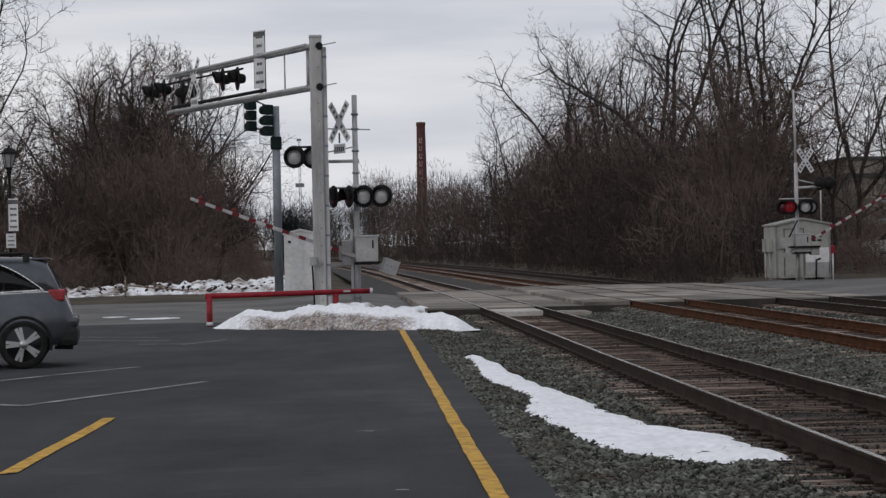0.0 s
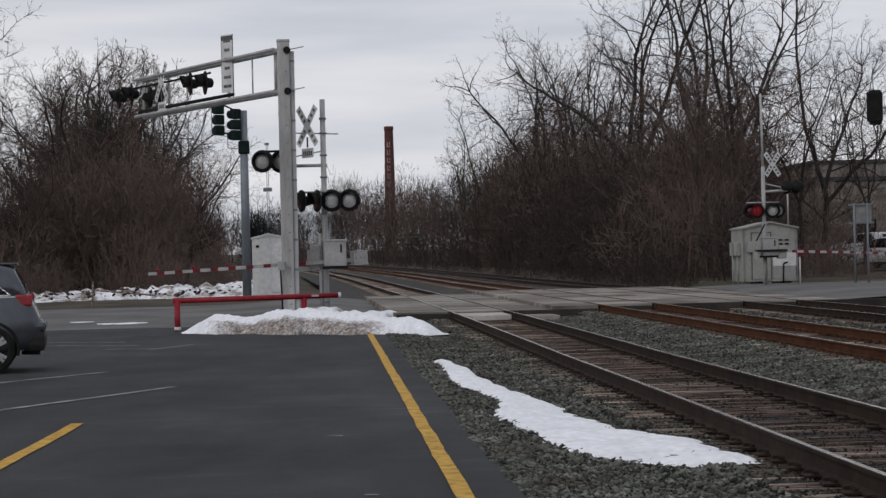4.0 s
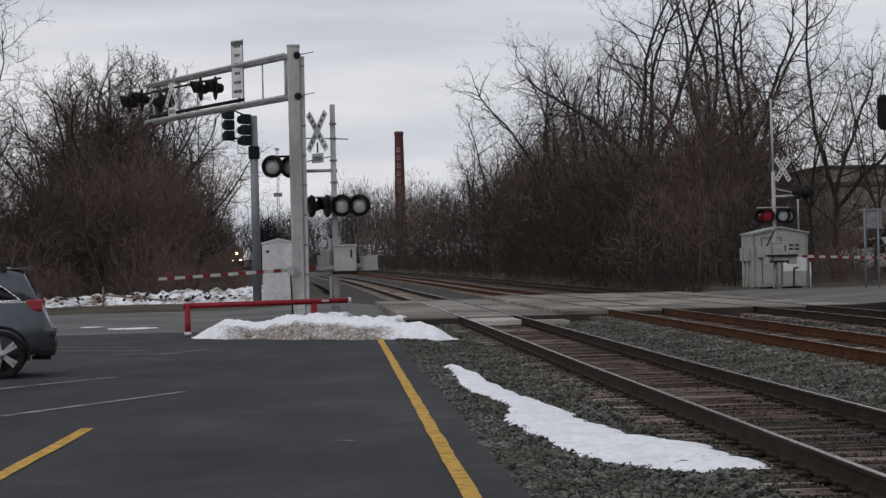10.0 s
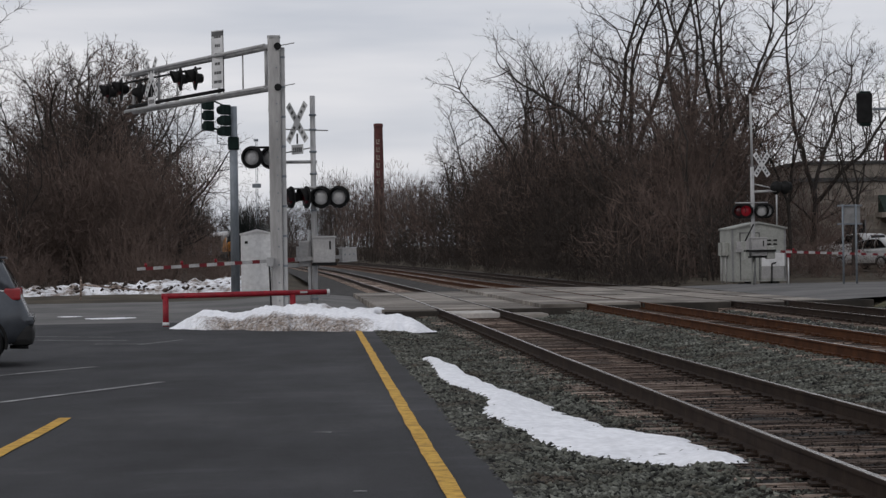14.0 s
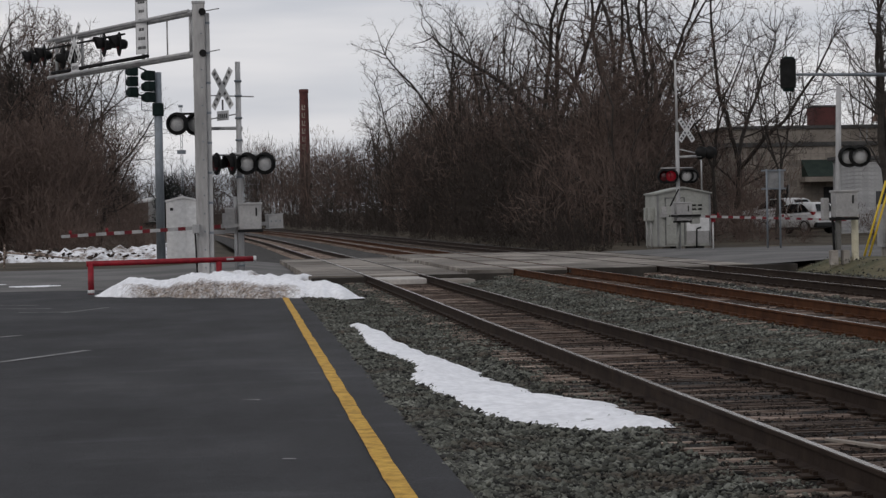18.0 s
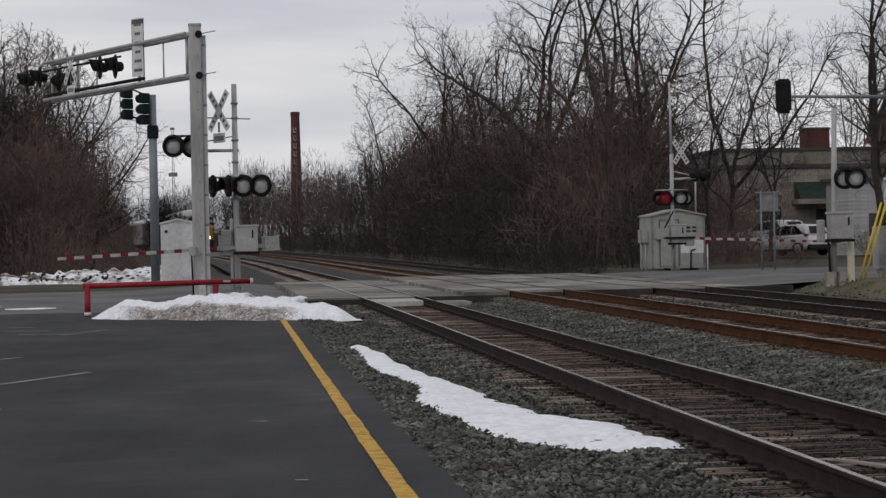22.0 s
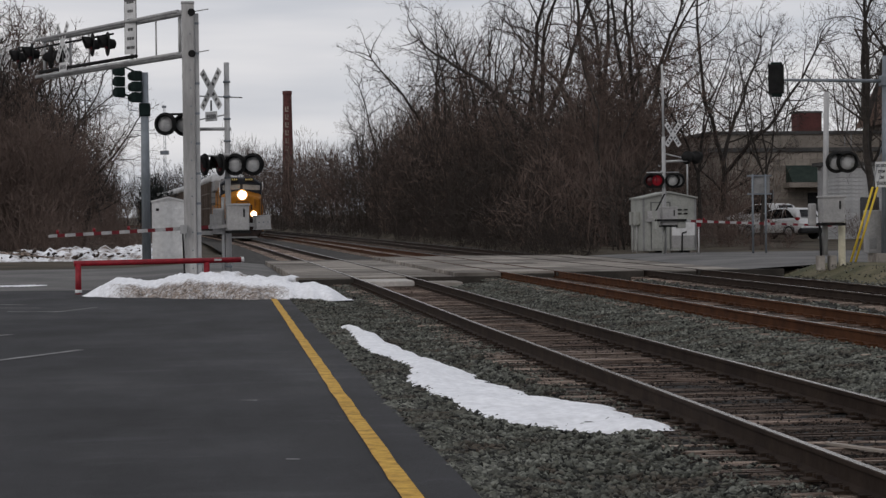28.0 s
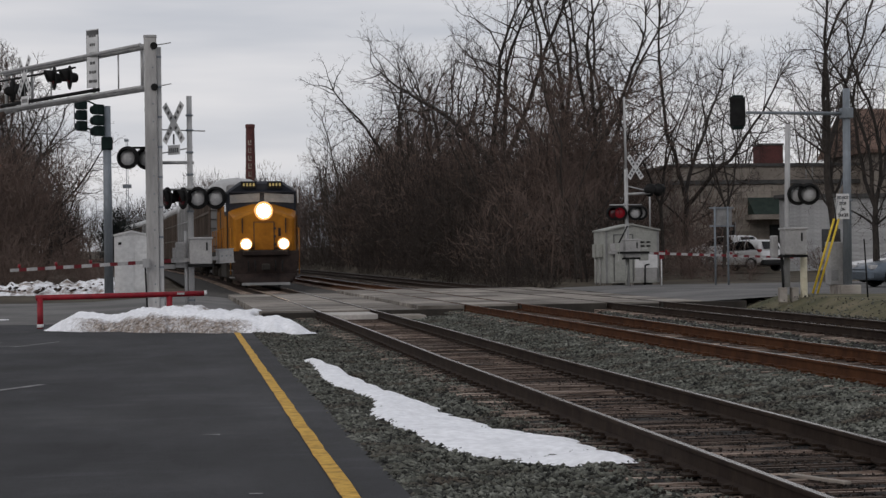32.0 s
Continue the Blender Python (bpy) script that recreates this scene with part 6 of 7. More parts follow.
BY = 118.0
bl = thing("brick_building", 0, 0, 0, 0, "long pale block building with a brick parapet and chimney", "building")
bm = fresh()
box(bm, 30.5, 62, BY, BY + 14, 0.2, 6.6)
part("wall", bm, "wall", bl)
clad(bl, 30.5, 34.4, BY, 0.5, 6.0, 0.95, 0.42, "wall", "block")
clad(bl, 34.4, 46.0, BY, 0.5, 6.0, 0.95, 0.42, "wall", "block")
bm = fresh()
box(bm, 30.3, 62.2, BY - 0.18, BY + 14.2, 6.0, 6.25)
part("cornice", bm, "roofing", bl)
bm = fresh()
box(bm, 30.4, 62.1, BY - 0.1, BY + 14.1, 6.25, 7.1)
part("parapet", bm, "wall", bl)
bm = fresh()
box(bm, 30.2, 62.3, BY - 0.22, BY + 14.3, 7.1, 7.3)
part("coping", bm, "roofing", bl)
bm = fresh()
box(bm, 36.4, 37.9, BY + 1.0, BY + 2.6, 7.2, 8.5)
ch = part("chimney", bm, "brick", bl)
bm = fresh()
box(bm, 36.35, 37.95, BY + 0.95, BY + 2.65, 8.5, 8.62)
part("chimney_cap", bm, "roofing", ch)
for x, z0, z1, w in ((33.0, 2.0, 3.6, 1.4), (40.5, 2.0, 3.6, 1.4), (39.0, 6.3, 7.2, 0.5)):
    bm = fresh()
    box(bm, x, x + w, BY - 0.09, BY - 0.02, z0, z1)
    wd = part("window", bm, "glass", bl)
    for a in (0, w - 0.08):
        box_part("frame", x + a, x + a + 0.08, BY - 0.12, BY - 0.09, z0, z1, "signback", wd, 0)
bm = fresh()
box(bm, 36.6, 38.0, BY - 0.09, BY - 0.02, 0.4, 3.4)
part("door", bm, "trimblack", bl)
bm = fresh()
prism(bm, [(BY - 1.5, 4.05), (BY - 0.02, 5.15), (BY - 0.02, 4.05)], 35.2, 38.3, "x")
part("awning", bm, "canopy", bl, "dark green awning over the door")
bm = fresh()
box(bm, 35.0, 38.4, BY - 1.5, BY - 0.03, 3.72, 4.03)
part("fascia", bm, "wall", bl)

M["siding"] = material("grey_white_siding", [g(0.34), g(0.44)], 0.8, 0.8, vary=0.1)
wb2 = thing("sided_building", 0, 0, 0, 0, "low building clad in pale horizontal boards", "building")
bm = fresh()
box(bm, 33.6, 46.0, 105.0, 106.4, 0.3, 4.7)
part("wall", bm, "siding", wb2)
clad(wb2, 33.6, 46.0, 105.0, 0.5, 4.7, 12.4, 0.22, "siding", "board")
bm = fresh()
box(bm, 33.4, 46.2, 104.7, 106.8, 4.7, 4.9)
part("roof", bm, "roofing", wb2)
for x in (35.6, 40.6):
    box_part("window", x, x + 1.1, 104.92, 104.96, 1.6, 2.9, "glass", wb2, 0)
hb = thing("gabled_house", 0, 0, 0, 0, "brown shingled house with a gabled roof behind the trees", "house")
bm = fresh()
box(bm, 42.6, 52.0, 116.0, 124.0, 0.3, 8.2)
part("wall", bm, "wall", hb)
bm = fresh()
prism(bm, [(115.4, 8.0), (120.0, 10.9), (124.6, 8.0), (124.6, 7.8), (115.4, 7.8)], 42.1, 52.5, "x")
part("roof", bm, "oldbrick", hb)
for z in (2.0, 5.0):
    for x in (43.6, 46.4):
        box_part("window", x, x + 1.0, 115.93, 115.97, z, z + 1.5, "glass", hb, 0)

# tall brick stack with a vertical row of pale marks
stack = thing("brick_chimney_stack", 20.1, 600.0, -2, 0, "tall tapering red brick factory chimney with pale vertical lettering", "chimney")
for k in range(12):
    z0, z1 = k * 46 / 12, (k + 1) * 46 / 12
    bm = fresh()
    lathe(bm, [(2.05 - 0.72 * k / 12, z0), (2.05 - 0.72 * (k + 1) / 12, z1)], 24)
    part("course", bm, "brick", stack)
bm = fresh()
lathe(bm, [(1.36, 45.0), (1.48, 45.2), (1.48, 46.2), (1.1, 46.3), (1.1, 44.0)], 24)
part("rim", bm, "brick", stack)
for k in range(6):
    bm = fresh()
    z = 27.5 + k * 2.45
    rr = 2.05 - 0.72 * (z + 0.8) / 46 + 0.03
    box(bm, -0.52 - 0.25, 0.5 - 0.25, -rr - 0.03, -rr + 0.35, z, z + 0.35)
    box(bm, -0.52 - 0.25, -0.2 - 0.25, -rr - 0.03, -rr + 0.35, z + 0.35, z + 1.6)
    box(bm, 0.2 - 0.25, 0.5 - 0.25, -rr - 0.03, -rr + 0.35, z + 0.7, z + 1.6)
    part("mark", bm, "wall", stack)

mastt = thing("radio_mast", -12.0, 400.0, 0.0, 0, "thin grey lattice radio mast far off", "mast")
for k in range(3):
    t = k * 2.094
    cylinder_part("leg", (0.35 * math.cos(t), 0.35 * math.sin(t), 0), (0.2 * math.cos(t), 0.2 * math.sin(t), 26.5), 0.06, None, "galv", mastt, 5)
for k in range(24):
    t = k * 2.094
    cylinder_part("lattice", (0.33 * math.cos(t), 0.33 * math.sin(t), 1 + k), (0.33 * math.cos(t + 2.094), 0.33 * math.sin(t + 2.094), 2 + k), 0.03, None, "galv", mastt, 4)
for z, w in ((17.0, 0.9), (23.5, 0.5), (26.6, 0.45)):
    box_part("antenna", -w, w, -0.3, 0.3, z, z + (0.8 if z < 20 else 0.5), "galv", mastt, 0.05)

# snow fence post and rail at the roadside
sp = thing("roadside_post", -9.0, 74.6, 0.05, 0, "thin weathered post with a fallen rail at the snow bank", "post")
cylinder_part("post", (0, 0, -0.1), (0.03, 0, 1.05), 0.04, 0.035, "sleeper", sp, 7)
cylinder_part("rail", (0.05, 0.0, 0.72), (2.4, 0.6, 0.45), 0.035, None, "sleeper", sp, 6)
for k, (x, y, w, d) in enumerate(((-7.25, 57.6, 0.36, 0.5), (-5.8, 55.2, 0.72, 0.75), (1.0, 50.6, 1.0, 0.55), (1.05, 53.6, 1.3, 0.7))):
    snow_patch("snow_patch", 3, lambda u, w=w, d=d: d * math.sin(math.pi * u) ** 0.7 + 0.02, lambda u, k=k: 0.014 if k < 2 else (0.17 + 0.14 * noise.noise((u * 7, k, 3))) * math.sin(math.pi * u) ** 0.5, lambda u, v, h, x=x, y=y, w=w, k=k: (x + (u * 2 - 1) * w, y + v, (0.06 if k == 3 else 0.0) + h), ("snow",), "thin leftover patch of snow", 60, 16, 20 + k, None, 2.2)


# ---- the train ----
def wheelset(parent, y, r=0.5, gauge=0.75):
    bm = fresh()
    for s in (-1, 1):
        m = Matrix.Translation((s * gauge, y, r)) @ Matrix.Rotation(radians(90), 4, "Y")
        lathe(bm, [(0, -0.07), (r * 0.3, -0.07), (r * 0.85, -0.05), (r, -0.06), (r, 0.06), (r * 0.85, 0.05), (r * 0.3, 0.08), (0, 0.08)], 20, m)
    tube(bm, (-gauge, y, r), (gauge, y, r), 0.09, None, 8)
    return part("wheelset", bm, "grime", parent)


def truck(parent, y, n, pitch):
    bm = fresh()
    ln = pitch * (n - 1) / 2 + 0.7
    box(bm, -1.0, 1.0, y - 0.25, y + 0.25, 0.5, 0.75)
    for s in (-1, 1):
        box(bm, s * 1.05 - 0.1, s * 1.05 + 0.1, y - ln, y + ln, 0.42, 0.82, 0.05)
        for k in range(n):
            yy = y + (k - (n - 1) / 2) * pitch
            box(bm, s * 1.12 - 0.12, s * 1.12 + 0.12, yy - 0.24, yy + 0.24, 0.3, 0.72, 0.04)
    t = part("bogie", bm, "grime", parent)
    for k in range(n):
        w = wheelset(t, y + (k - (n - 1) / 2) * pitch)


def locomotive():
    """A diesel locomotive that faces -y; its origin is on the rail under the front coupler plate."""
    lo = new("locomotive")
    tagged(lo, "yellow and dark blue diesel freight locomotive with lit headlights", "locomotive")
    # frame and pilot
    box_part("underframe", -1.5, 1.5, 0.5, 21.5, 1.15, 1.62, "grime", lo, 0.03)
    bm = fresh()
    prism(bm, [(-1.36, 0.62), (-1.5, 1.3), (-1.5, 1.62), (1.5, 1.62), (1.5, 1.3), (1.36, 0.62), (1.1, 0.45), (-1.1, 0.45)], 0.42, 0.62, "y")
    part("pilot", bm, "locodark", lo)
    bm = fresh()
    rows = []
    for k in range(13):
        x = -1.42 + 2.84 * k / 12
        o = 0.30 * (1 - (x / 1.42) ** 2)
        rows.append([(x, 0.42 - o * 0.4, 0.62), (x * 0.86, 0.30 - o, 0.30), (x * 0.74, 0.26 - o, 0.14), (x * 0.74, 0.34 - o, 0.14), (x, 0.5 - o * 0.4, 0.62)])
    loft(bm, rows)
    part("plow", bm, "locodark", lo, "dark snow plow blade")
    box_part("coupler", -0.16, 0.16, -0.35, 0.45, 0.78, 1.05, "grime", lo, 0.04)
    box_part("anticlimber", -1.0, 1.0, 0.22, 0.5, 1.42, 1.62, "locodark", lo, 0.04)
    for s in (-1, 1):
        for k in range(4):
            box_part("step", s * 1.40 - 0.14, s * 1.40 + 0.14, 0.55, 1.15, 0.45 + k * 0.3, 0.49 + k * 0.3, "locogrey", lo, 0.01)
        cylinder_part("handrail", (s * 1.5, 0.5, 0.6), (s * 1.5, 0.5, 2.6), 0.022, None, "locoyellow", lo, 6)
        cylinder_part("handrail", (s * 1.5, 0.5, 2.6), (s * 1.5, 2.2, 2.6), 0.022, None, "locoyellow", lo, 6)
        cylinder_part("handrail", (s * 1.52, 5.4, 2.68), (s * 1.52, 20.5, 2.68), 0.022, None, "locoyellow", lo, 6)
        for y in range(6, 21, 2):
            cylinder_part("stanchion", (s * 1.52, y, 1.6), (s * 1.52, y, 2.68), 0.02, None, "locoyellow", lo, 6)
    # nose: wide, chamfered at the edges, dipping towards the front
    bm = fresh()
    rings = []
    for y, w, zt, ch in ((0.95, 1.22, 3.30, 0.8), (1.05, 1.34, 3.40, 0.9), (1.6, 1.44, 3.56, 1.0), (2.3, 1.52, 3.74, 1.05)):
        rings.append([(-w, y, 1.6), (-w, y, zt - 0.34), (-w + 0.12, y, zt - 0.26), (-w + ch, y, zt), (w - ch, y, zt), (w - 0.12, y, zt - 0.26), (w, y, zt - 0.34), (w, y, 1.6)])
    loft(bm, rings)
    nose = part("nose", bm, "locoyellow", lo, "yellow wide nose")
    for f in nose.data.polygons:
        f.use_smooth = False
    bm = fresh()
    box(bm, -0.42, 0.42, 0.90, 0.96, 1.66, 2.86, 0.02)
    part("nose_door", bm, "locoyellow", nose)
    for x0, x1, z0, z1 in ((-0.46, -0.425, 1.62, 2.9), (0.425, 0.46, 1.62, 2.9), (-0.46, 0.46, 2.87, 2.9), (-1.1, 1.1, 1.6, 1.68)):
        box_part("seam", x0, x1, 0.91, 0.955, z0, z1, "grime", nose, 0)
    for z in (1.85, 2.2, 2.55):
        box_part("hinge", 0.44, 0.52, 0.88, 0.955, z, z + 0.1, "grime", nose, 0)
    for x, z in ((-0.95, 2.75), (0.95, 2.75)):
        box_part("grab_iron", x - 0.02, x + 0.02, 0.86, 0.94, z - 0.35, z + 0.3, "grime", nose, 0)
    box_part("access_panel", 0.62, 0.74, 0.925, 0.955, 2.25, 2.62, "locodark", nose, 0)
    box_part("nose_plate", -0.9, 0.9, 0.93, 0.955, 1.70, 1.76, "locodark", nose, 0)
    for x in (-0.75, -0.45, 0.45, 0.75):
        cylinder_part("brake_hose", (x, 0.3, 1.2), (x * 0.96, 0.18, 0.72), 0.03, None, "black", lo, 6)
    box_part("plow_edge", -1.05, 1.05, -0.06, 0.02, 0.12, 0.24, "locogrey", lo, 0.01)
    # cab
    bm = fresh()
    rings = []
    for y, w, zs, zt in ((2.15, 1.5, 4.22, 4.62), (2.45, 1.56, 4.3, 4.74), (4.6, 1.56, 4.3, 4.76), (4.75, 1.54, 4.28, 4.74)):
        rings.append([(-w, y, 1.62), (-w, y, zs - 0.06), (-w * 0.9, y, zs + 0.1), (-w * 0.58, y, zt), (w * 0.58, y, zt), (w * 0.9, y, zs + 0.1), (w, y, zs - 0.06), (w, y, 1.62)])
    loft(bm, rings)
    cab = part("cab", bm, "locoblue", lo, "dark blue cab with a sloping roof")
    for f in cab.data.polygons:
        f.use_smooth = False
    for s in (-1, 1):
        bm = fresh()
        prism(bm, [(s * 0.1, 3.82), (s * 1.42, 3.74), (s * 1.42, 4.12), (s * 0.1, 4.2)], 2.08, 2.14, "y")
        part("windscreen", bm, "screen", cab)
        bm = fresh()
        box(bm, s * 1.565 - 0.012, s * 1.565 + 0.012, 2.7, 3.5, 3.4, 4.15)
        box(bm, s * 1.565 - 0.012, s * 1.565 + 0.012, 3.65, 4.4, 3.4, 4.15)
        part("side_window", bm, "glass", cab)
        bm = fresh()
        box(bm, s * 1.57 - 0.01, s * 1.57 + 0.01, 2.35, 4.6, 1.7, 3.2)
        part("side_panel", bm, "locoyellow", cab)
        bm = fresh()
        box(bm, s * 0.58 - 0.34, s * 0.58 + 0.34, 1.98, 2.2, 4.42, 4.70, 0.02)
        nb = part("number_board", bm, "black", cab)
        bm = fresh()
        for k in range(4):
            x = s * 0.58 - 0.27 + k * 0.145
            box(bm, x + 0.01, x + 0.09, 1.965, 1.982, 4.50, 4.63)
        part("mark", bm, "paleyellow", nb)
        bm = fresh()
        box(bm, s * 1.62 - 0.02, s * 1.62 + 0.02, 2.2, 2.45, 3.75, 4.35, 0.01)
        part("mirror", bm, "signwhite", cab)
    box_part("visor", -1.5, 1.5, 1.98, 2.16, 4.2, 4.27, "locoblue", cab, 0.01)
    # lights: lens discs sized to their glare, glowing rings added as orange halo
    bm = fresh()
    lathe(bm, [(0.31, 0.0), (0.27, 0.04), (0.16, 0.09), (0, 0.11)], 20, facing((0, 0.90, 3.37), 0))
    part("headlight", bm, "headlight", lo, "bright lit twin headlight")
    bm = fresh()
    lathe(bm, [(0.31, 0.0), (0.36, 0.03), (0.40, 0.02), (0.42, -0.12)], 24, facing((0, 0.90, 3.37), 0))
    part("reflector", bm, "warmring", lo, "added glowing ring for the orange halo round the headlight")
    for x in (-0.82, 0.82):
        bm = fresh()
        lathe(bm, [(0.20, 0.0), (0.17, 0.04), (0.1, 0.08), (0, 0.09)], 18, facing((x, 0.40, 1.92), 0))
        part("ditch_light", bm, "headlight", lo, "bright lit ditch light")
        bm = fresh()
        lathe(bm, [(0.20, 0.0), (0.23, 0.03), (0.26, 0.02), (0.27, -0.1)], 22, facing((x, 0.40, 1.92), 0))
        part("reflector", bm, "warmring", lo, "added glowing ring for the orange halo round the ditch light")
        box_part("lamp_housing", x - 0.19, x + 0.19, 0.42, 0.8, 1.6, 2.1, "grime", lo, 0.03)
    # long hood
    bm = fresh()
    rings = []
    for y, w in ((4.75, 1.2), (5.0, 1.22), (20.6, 1.22), (20.9, 1.18)):
        rings.append([(-w, y, 1.6), (-w, y, 4.1), (-w * 0.75, y, 4.5), (w * 0.75, y, 4.5), (w, y, 4.1), (w, y, 1.6)])
    loft(bm, rings)
    hood = part("hood", bm, "locoyellow", lo, "long yellow engine hood")
    for f in hood.data.polygons:
        f.use_smooth = False
    for s in (-1, 1):
        for k in range(12):
            y = 5.4 + k * 1.25
            box_part("hood_door", s * 1.225 - 0.02, s * 1.225 + 0.02, y, y + 1.15, 1.8, 3.7, "locoyellow" if k % 4 else "locoblue", hood, 0.01)
    box_part("radiator", -1.5, 1.5, 15.6, 20.2, 3.9, 4.78, "locogrey", lo, 0.06)
    box_part("exhaust_housing", -0.6, 0.6, 9.0, 11.0, 4.45, 4.8, "grime", lo, 0.04)
    box_part("air_intake", -1.3, 1.3, 5.6, 8.0, 4.3, 4.72, "locogrey", lo, 0.05)
    box_part("fuel_tank", -1.35, 1.35, 8.0, 13.8, 0.35, 1.15, "grime", lo, 0.12)
    truck(lo, 4.2, 3, 1.85)
    truck(lo, 17.8, 3, 1.85)
    for x in (-0.35, 0.0, 0.35):
        cylinder_part("horn", (x * 0.6, 3.2, 4.72), (x * 0.6, 2.75, 4.86), 0.03, 0.06, "locogrey", lo, 8)
    return lo


def wagon(mat, label, ln=26.0, high=5.75):
    """A tall enclosed car carrier: ribbed side screens, pale domed roof, end doors with ladders."""
    wg = new("freight_wagon")
    tagged(wg, label, "freight wagon", "wagons of the train")
    w = 1.52
    bm = fresh()
    prism(bm, [(-w, 1.05), (-w, high - 0.95), (w, high - 0.95), (w, 1.05)], 0.4, ln, "y")
    body = part("body", bm, mat, wg)
    bm = fresh()
    rings = []
    for y, s in ((0.36, 0.0), (0.5, 0.6), (1.1, 0.92), (2.2, 1.0), (ln - 1.8, 1.0), (ln - 0.7, 0.92), (ln - 0.1, 0.6), (ln + 0.04, 0.0)):
        z = high - 0.95
        rings.append([(-w, y, z), (-w * 0.9, y, z + 0.02 + 0.55 * s), (-w * 0.55, y, z + 0.02 + 0.85 * s), (0, y, z + 0.03 + 0.93 * s), (w * 0.55, y, z + 0.02 + 0.85 * s), (w * 0.9, y, z + 0.02 + 0.55 * s), (w, y, z)])
    loft(bm, rings)
    part("roof", bm, "wagonroof", wg, "pale domed roof")
    n = 16
    for k in range(n + 1):
        y = 0.45 + (ln - 0.55) * k / n
        for s in (-1, 1):
            bm = fresh()
            box(bm, s * (w + 0.03) - 0.04, s * (w + 0.03) + 0.04, y - 0.06, y + 0.06, 1.0, high - 0.97)
            part("rib", bm, mat, body)
    for s in (-1, 1):
        for z in (2.45, 3.75):
            box_part("side_rail", s * (w + 0.035) - 0.03, s * (w + 0.035) + 0.03, 0.45, ln, z, z + 0.12, mat, body, 0)
        box_part("end_door", s * 0.75 - 0.70, s * 0.75 + 0.70, 0.33, 0.395, 1.2, high - 1.05, "wagongrey", wg, 0.01)
    box_part("sill", -1.3, 1.3, 0.0, ln + 0.4, 0.95, 1.12, "grime", wg, 0.02)
    for x in (-1.35, 1.35):
        for z in (1.4, 1.9, 2.4, 2.9, 3.4, 3.9, 4.4):
            box_part("ladder_rung", x - 0.18, x + 0.18, 0.26, 0.31, z, z + 0.03, "grime", wg, 0)
    truck(wg, 3.2, 2, 1.75)
    truck(wg, ln - 2.8, 2, 1.75)
    return wg


LOCO = locomotive()
WAGON_A = wagon("wagon", "tall brown enclosed car carrier with a pale roof")
WAGON_B = wagon("wagongrey", "tall weathered grey enclosed car carrier with a pale roof")
TRAIN = [(LOCO, 0.0)]
for k in range(7):
    src = WAGON_B if k % 3 == 1 else WAGON_A
    ob = src if k in (0, 1) else copy_thing(src, Matrix())
    TRAIN.append((ob, 24.2 + k * 28.6))
for ob, behind in TRAIN:
    ob.scale = (1.075, 1.075, 1.075)


# ---- sleepers: the nearest as parts of their track, the rest joined ----
rs = random.Random(8)
for k, (xc, zr) in enumerate(TRACKS):
    tr = track_things[k]
    y0, y1, step = ((8.0, 52.0, 0.52), (14.0, 52.0, 0.52), (20.0, 52.0, 0.52))[k]
    y = y0
    while y < y1:
        ob = new("sleeper", sleeper_meshes[rs.randrange(5)])
        ob.parent = tr
        ob.matrix_basis = pose(xc + bend(y) + rs.uniform(-0.05, 0.05), y + rs.uniform(-0.02, 0.02), zr + rise(y) - 0.172 + rs.uniform(-0.012, 0.006), 0, 0, rs.uniform(-1.2, 1.2) + (180 if rs.random() < 0.5 else 0))
        y += step
    bm = fresh()
    y = 77.4
    while y < 230:
        box(bm, xc + bend(y) - 1.3, xc + bend(y) + 1.3, y - 0.11, y + 0.11, zr + rise(y) - 0.34, zr + rise(y) - 0.165)
        y += 0.52
    o = part("distant_track_timber", bm, "sleeper", tr)
    o["kind"] = "stuff"
    bm = fresh()
    y = y0
    while y < 52:
        for s in (-0.7535, 0.7535):
            x = xc + bend(y) + s
            z = zr + rise(y) - 0.168
            box(bm, x - 0.18, x + 0.18, y - 0.08, y + 0.08, z - 0.004, z + 0.010)
            for e in (-0.09, 0.09):
                box(bm, x + e - 0.016, x + e + 0.016, y - 0.05, y - 0.018, z + 0.01, z + 0.035)
                box(bm, x + e - 0.016, x + e + 0.016, y + 0.018, y + 0.05, z + 0.01, z + 0.035)
                box(bm, x + e - 0.035, x + e + 0.035, y + 0.125, y + 0.175, z - 0.05, z + 0.03)
        y += step
    o = part("tie_plating", bm, "rail_rusty" if k == 1 else "rail", tr)
    o["kind"] = "stuff"


lb = thing("loose_board", 4.33, 13.15, TRACKS[0][1] - 0.165, -68, "pale weathered board lying loose between the rails", "board")
box_part("plank", -0.3, 0.3, -0.03, 0.03, 0.0, 0.02, "wall", lb, 0.003)
box_part("splinter", -0.16, 0.28, 0.034, 0.05, 0.0, 0.012, "wall", lb, 0.002)


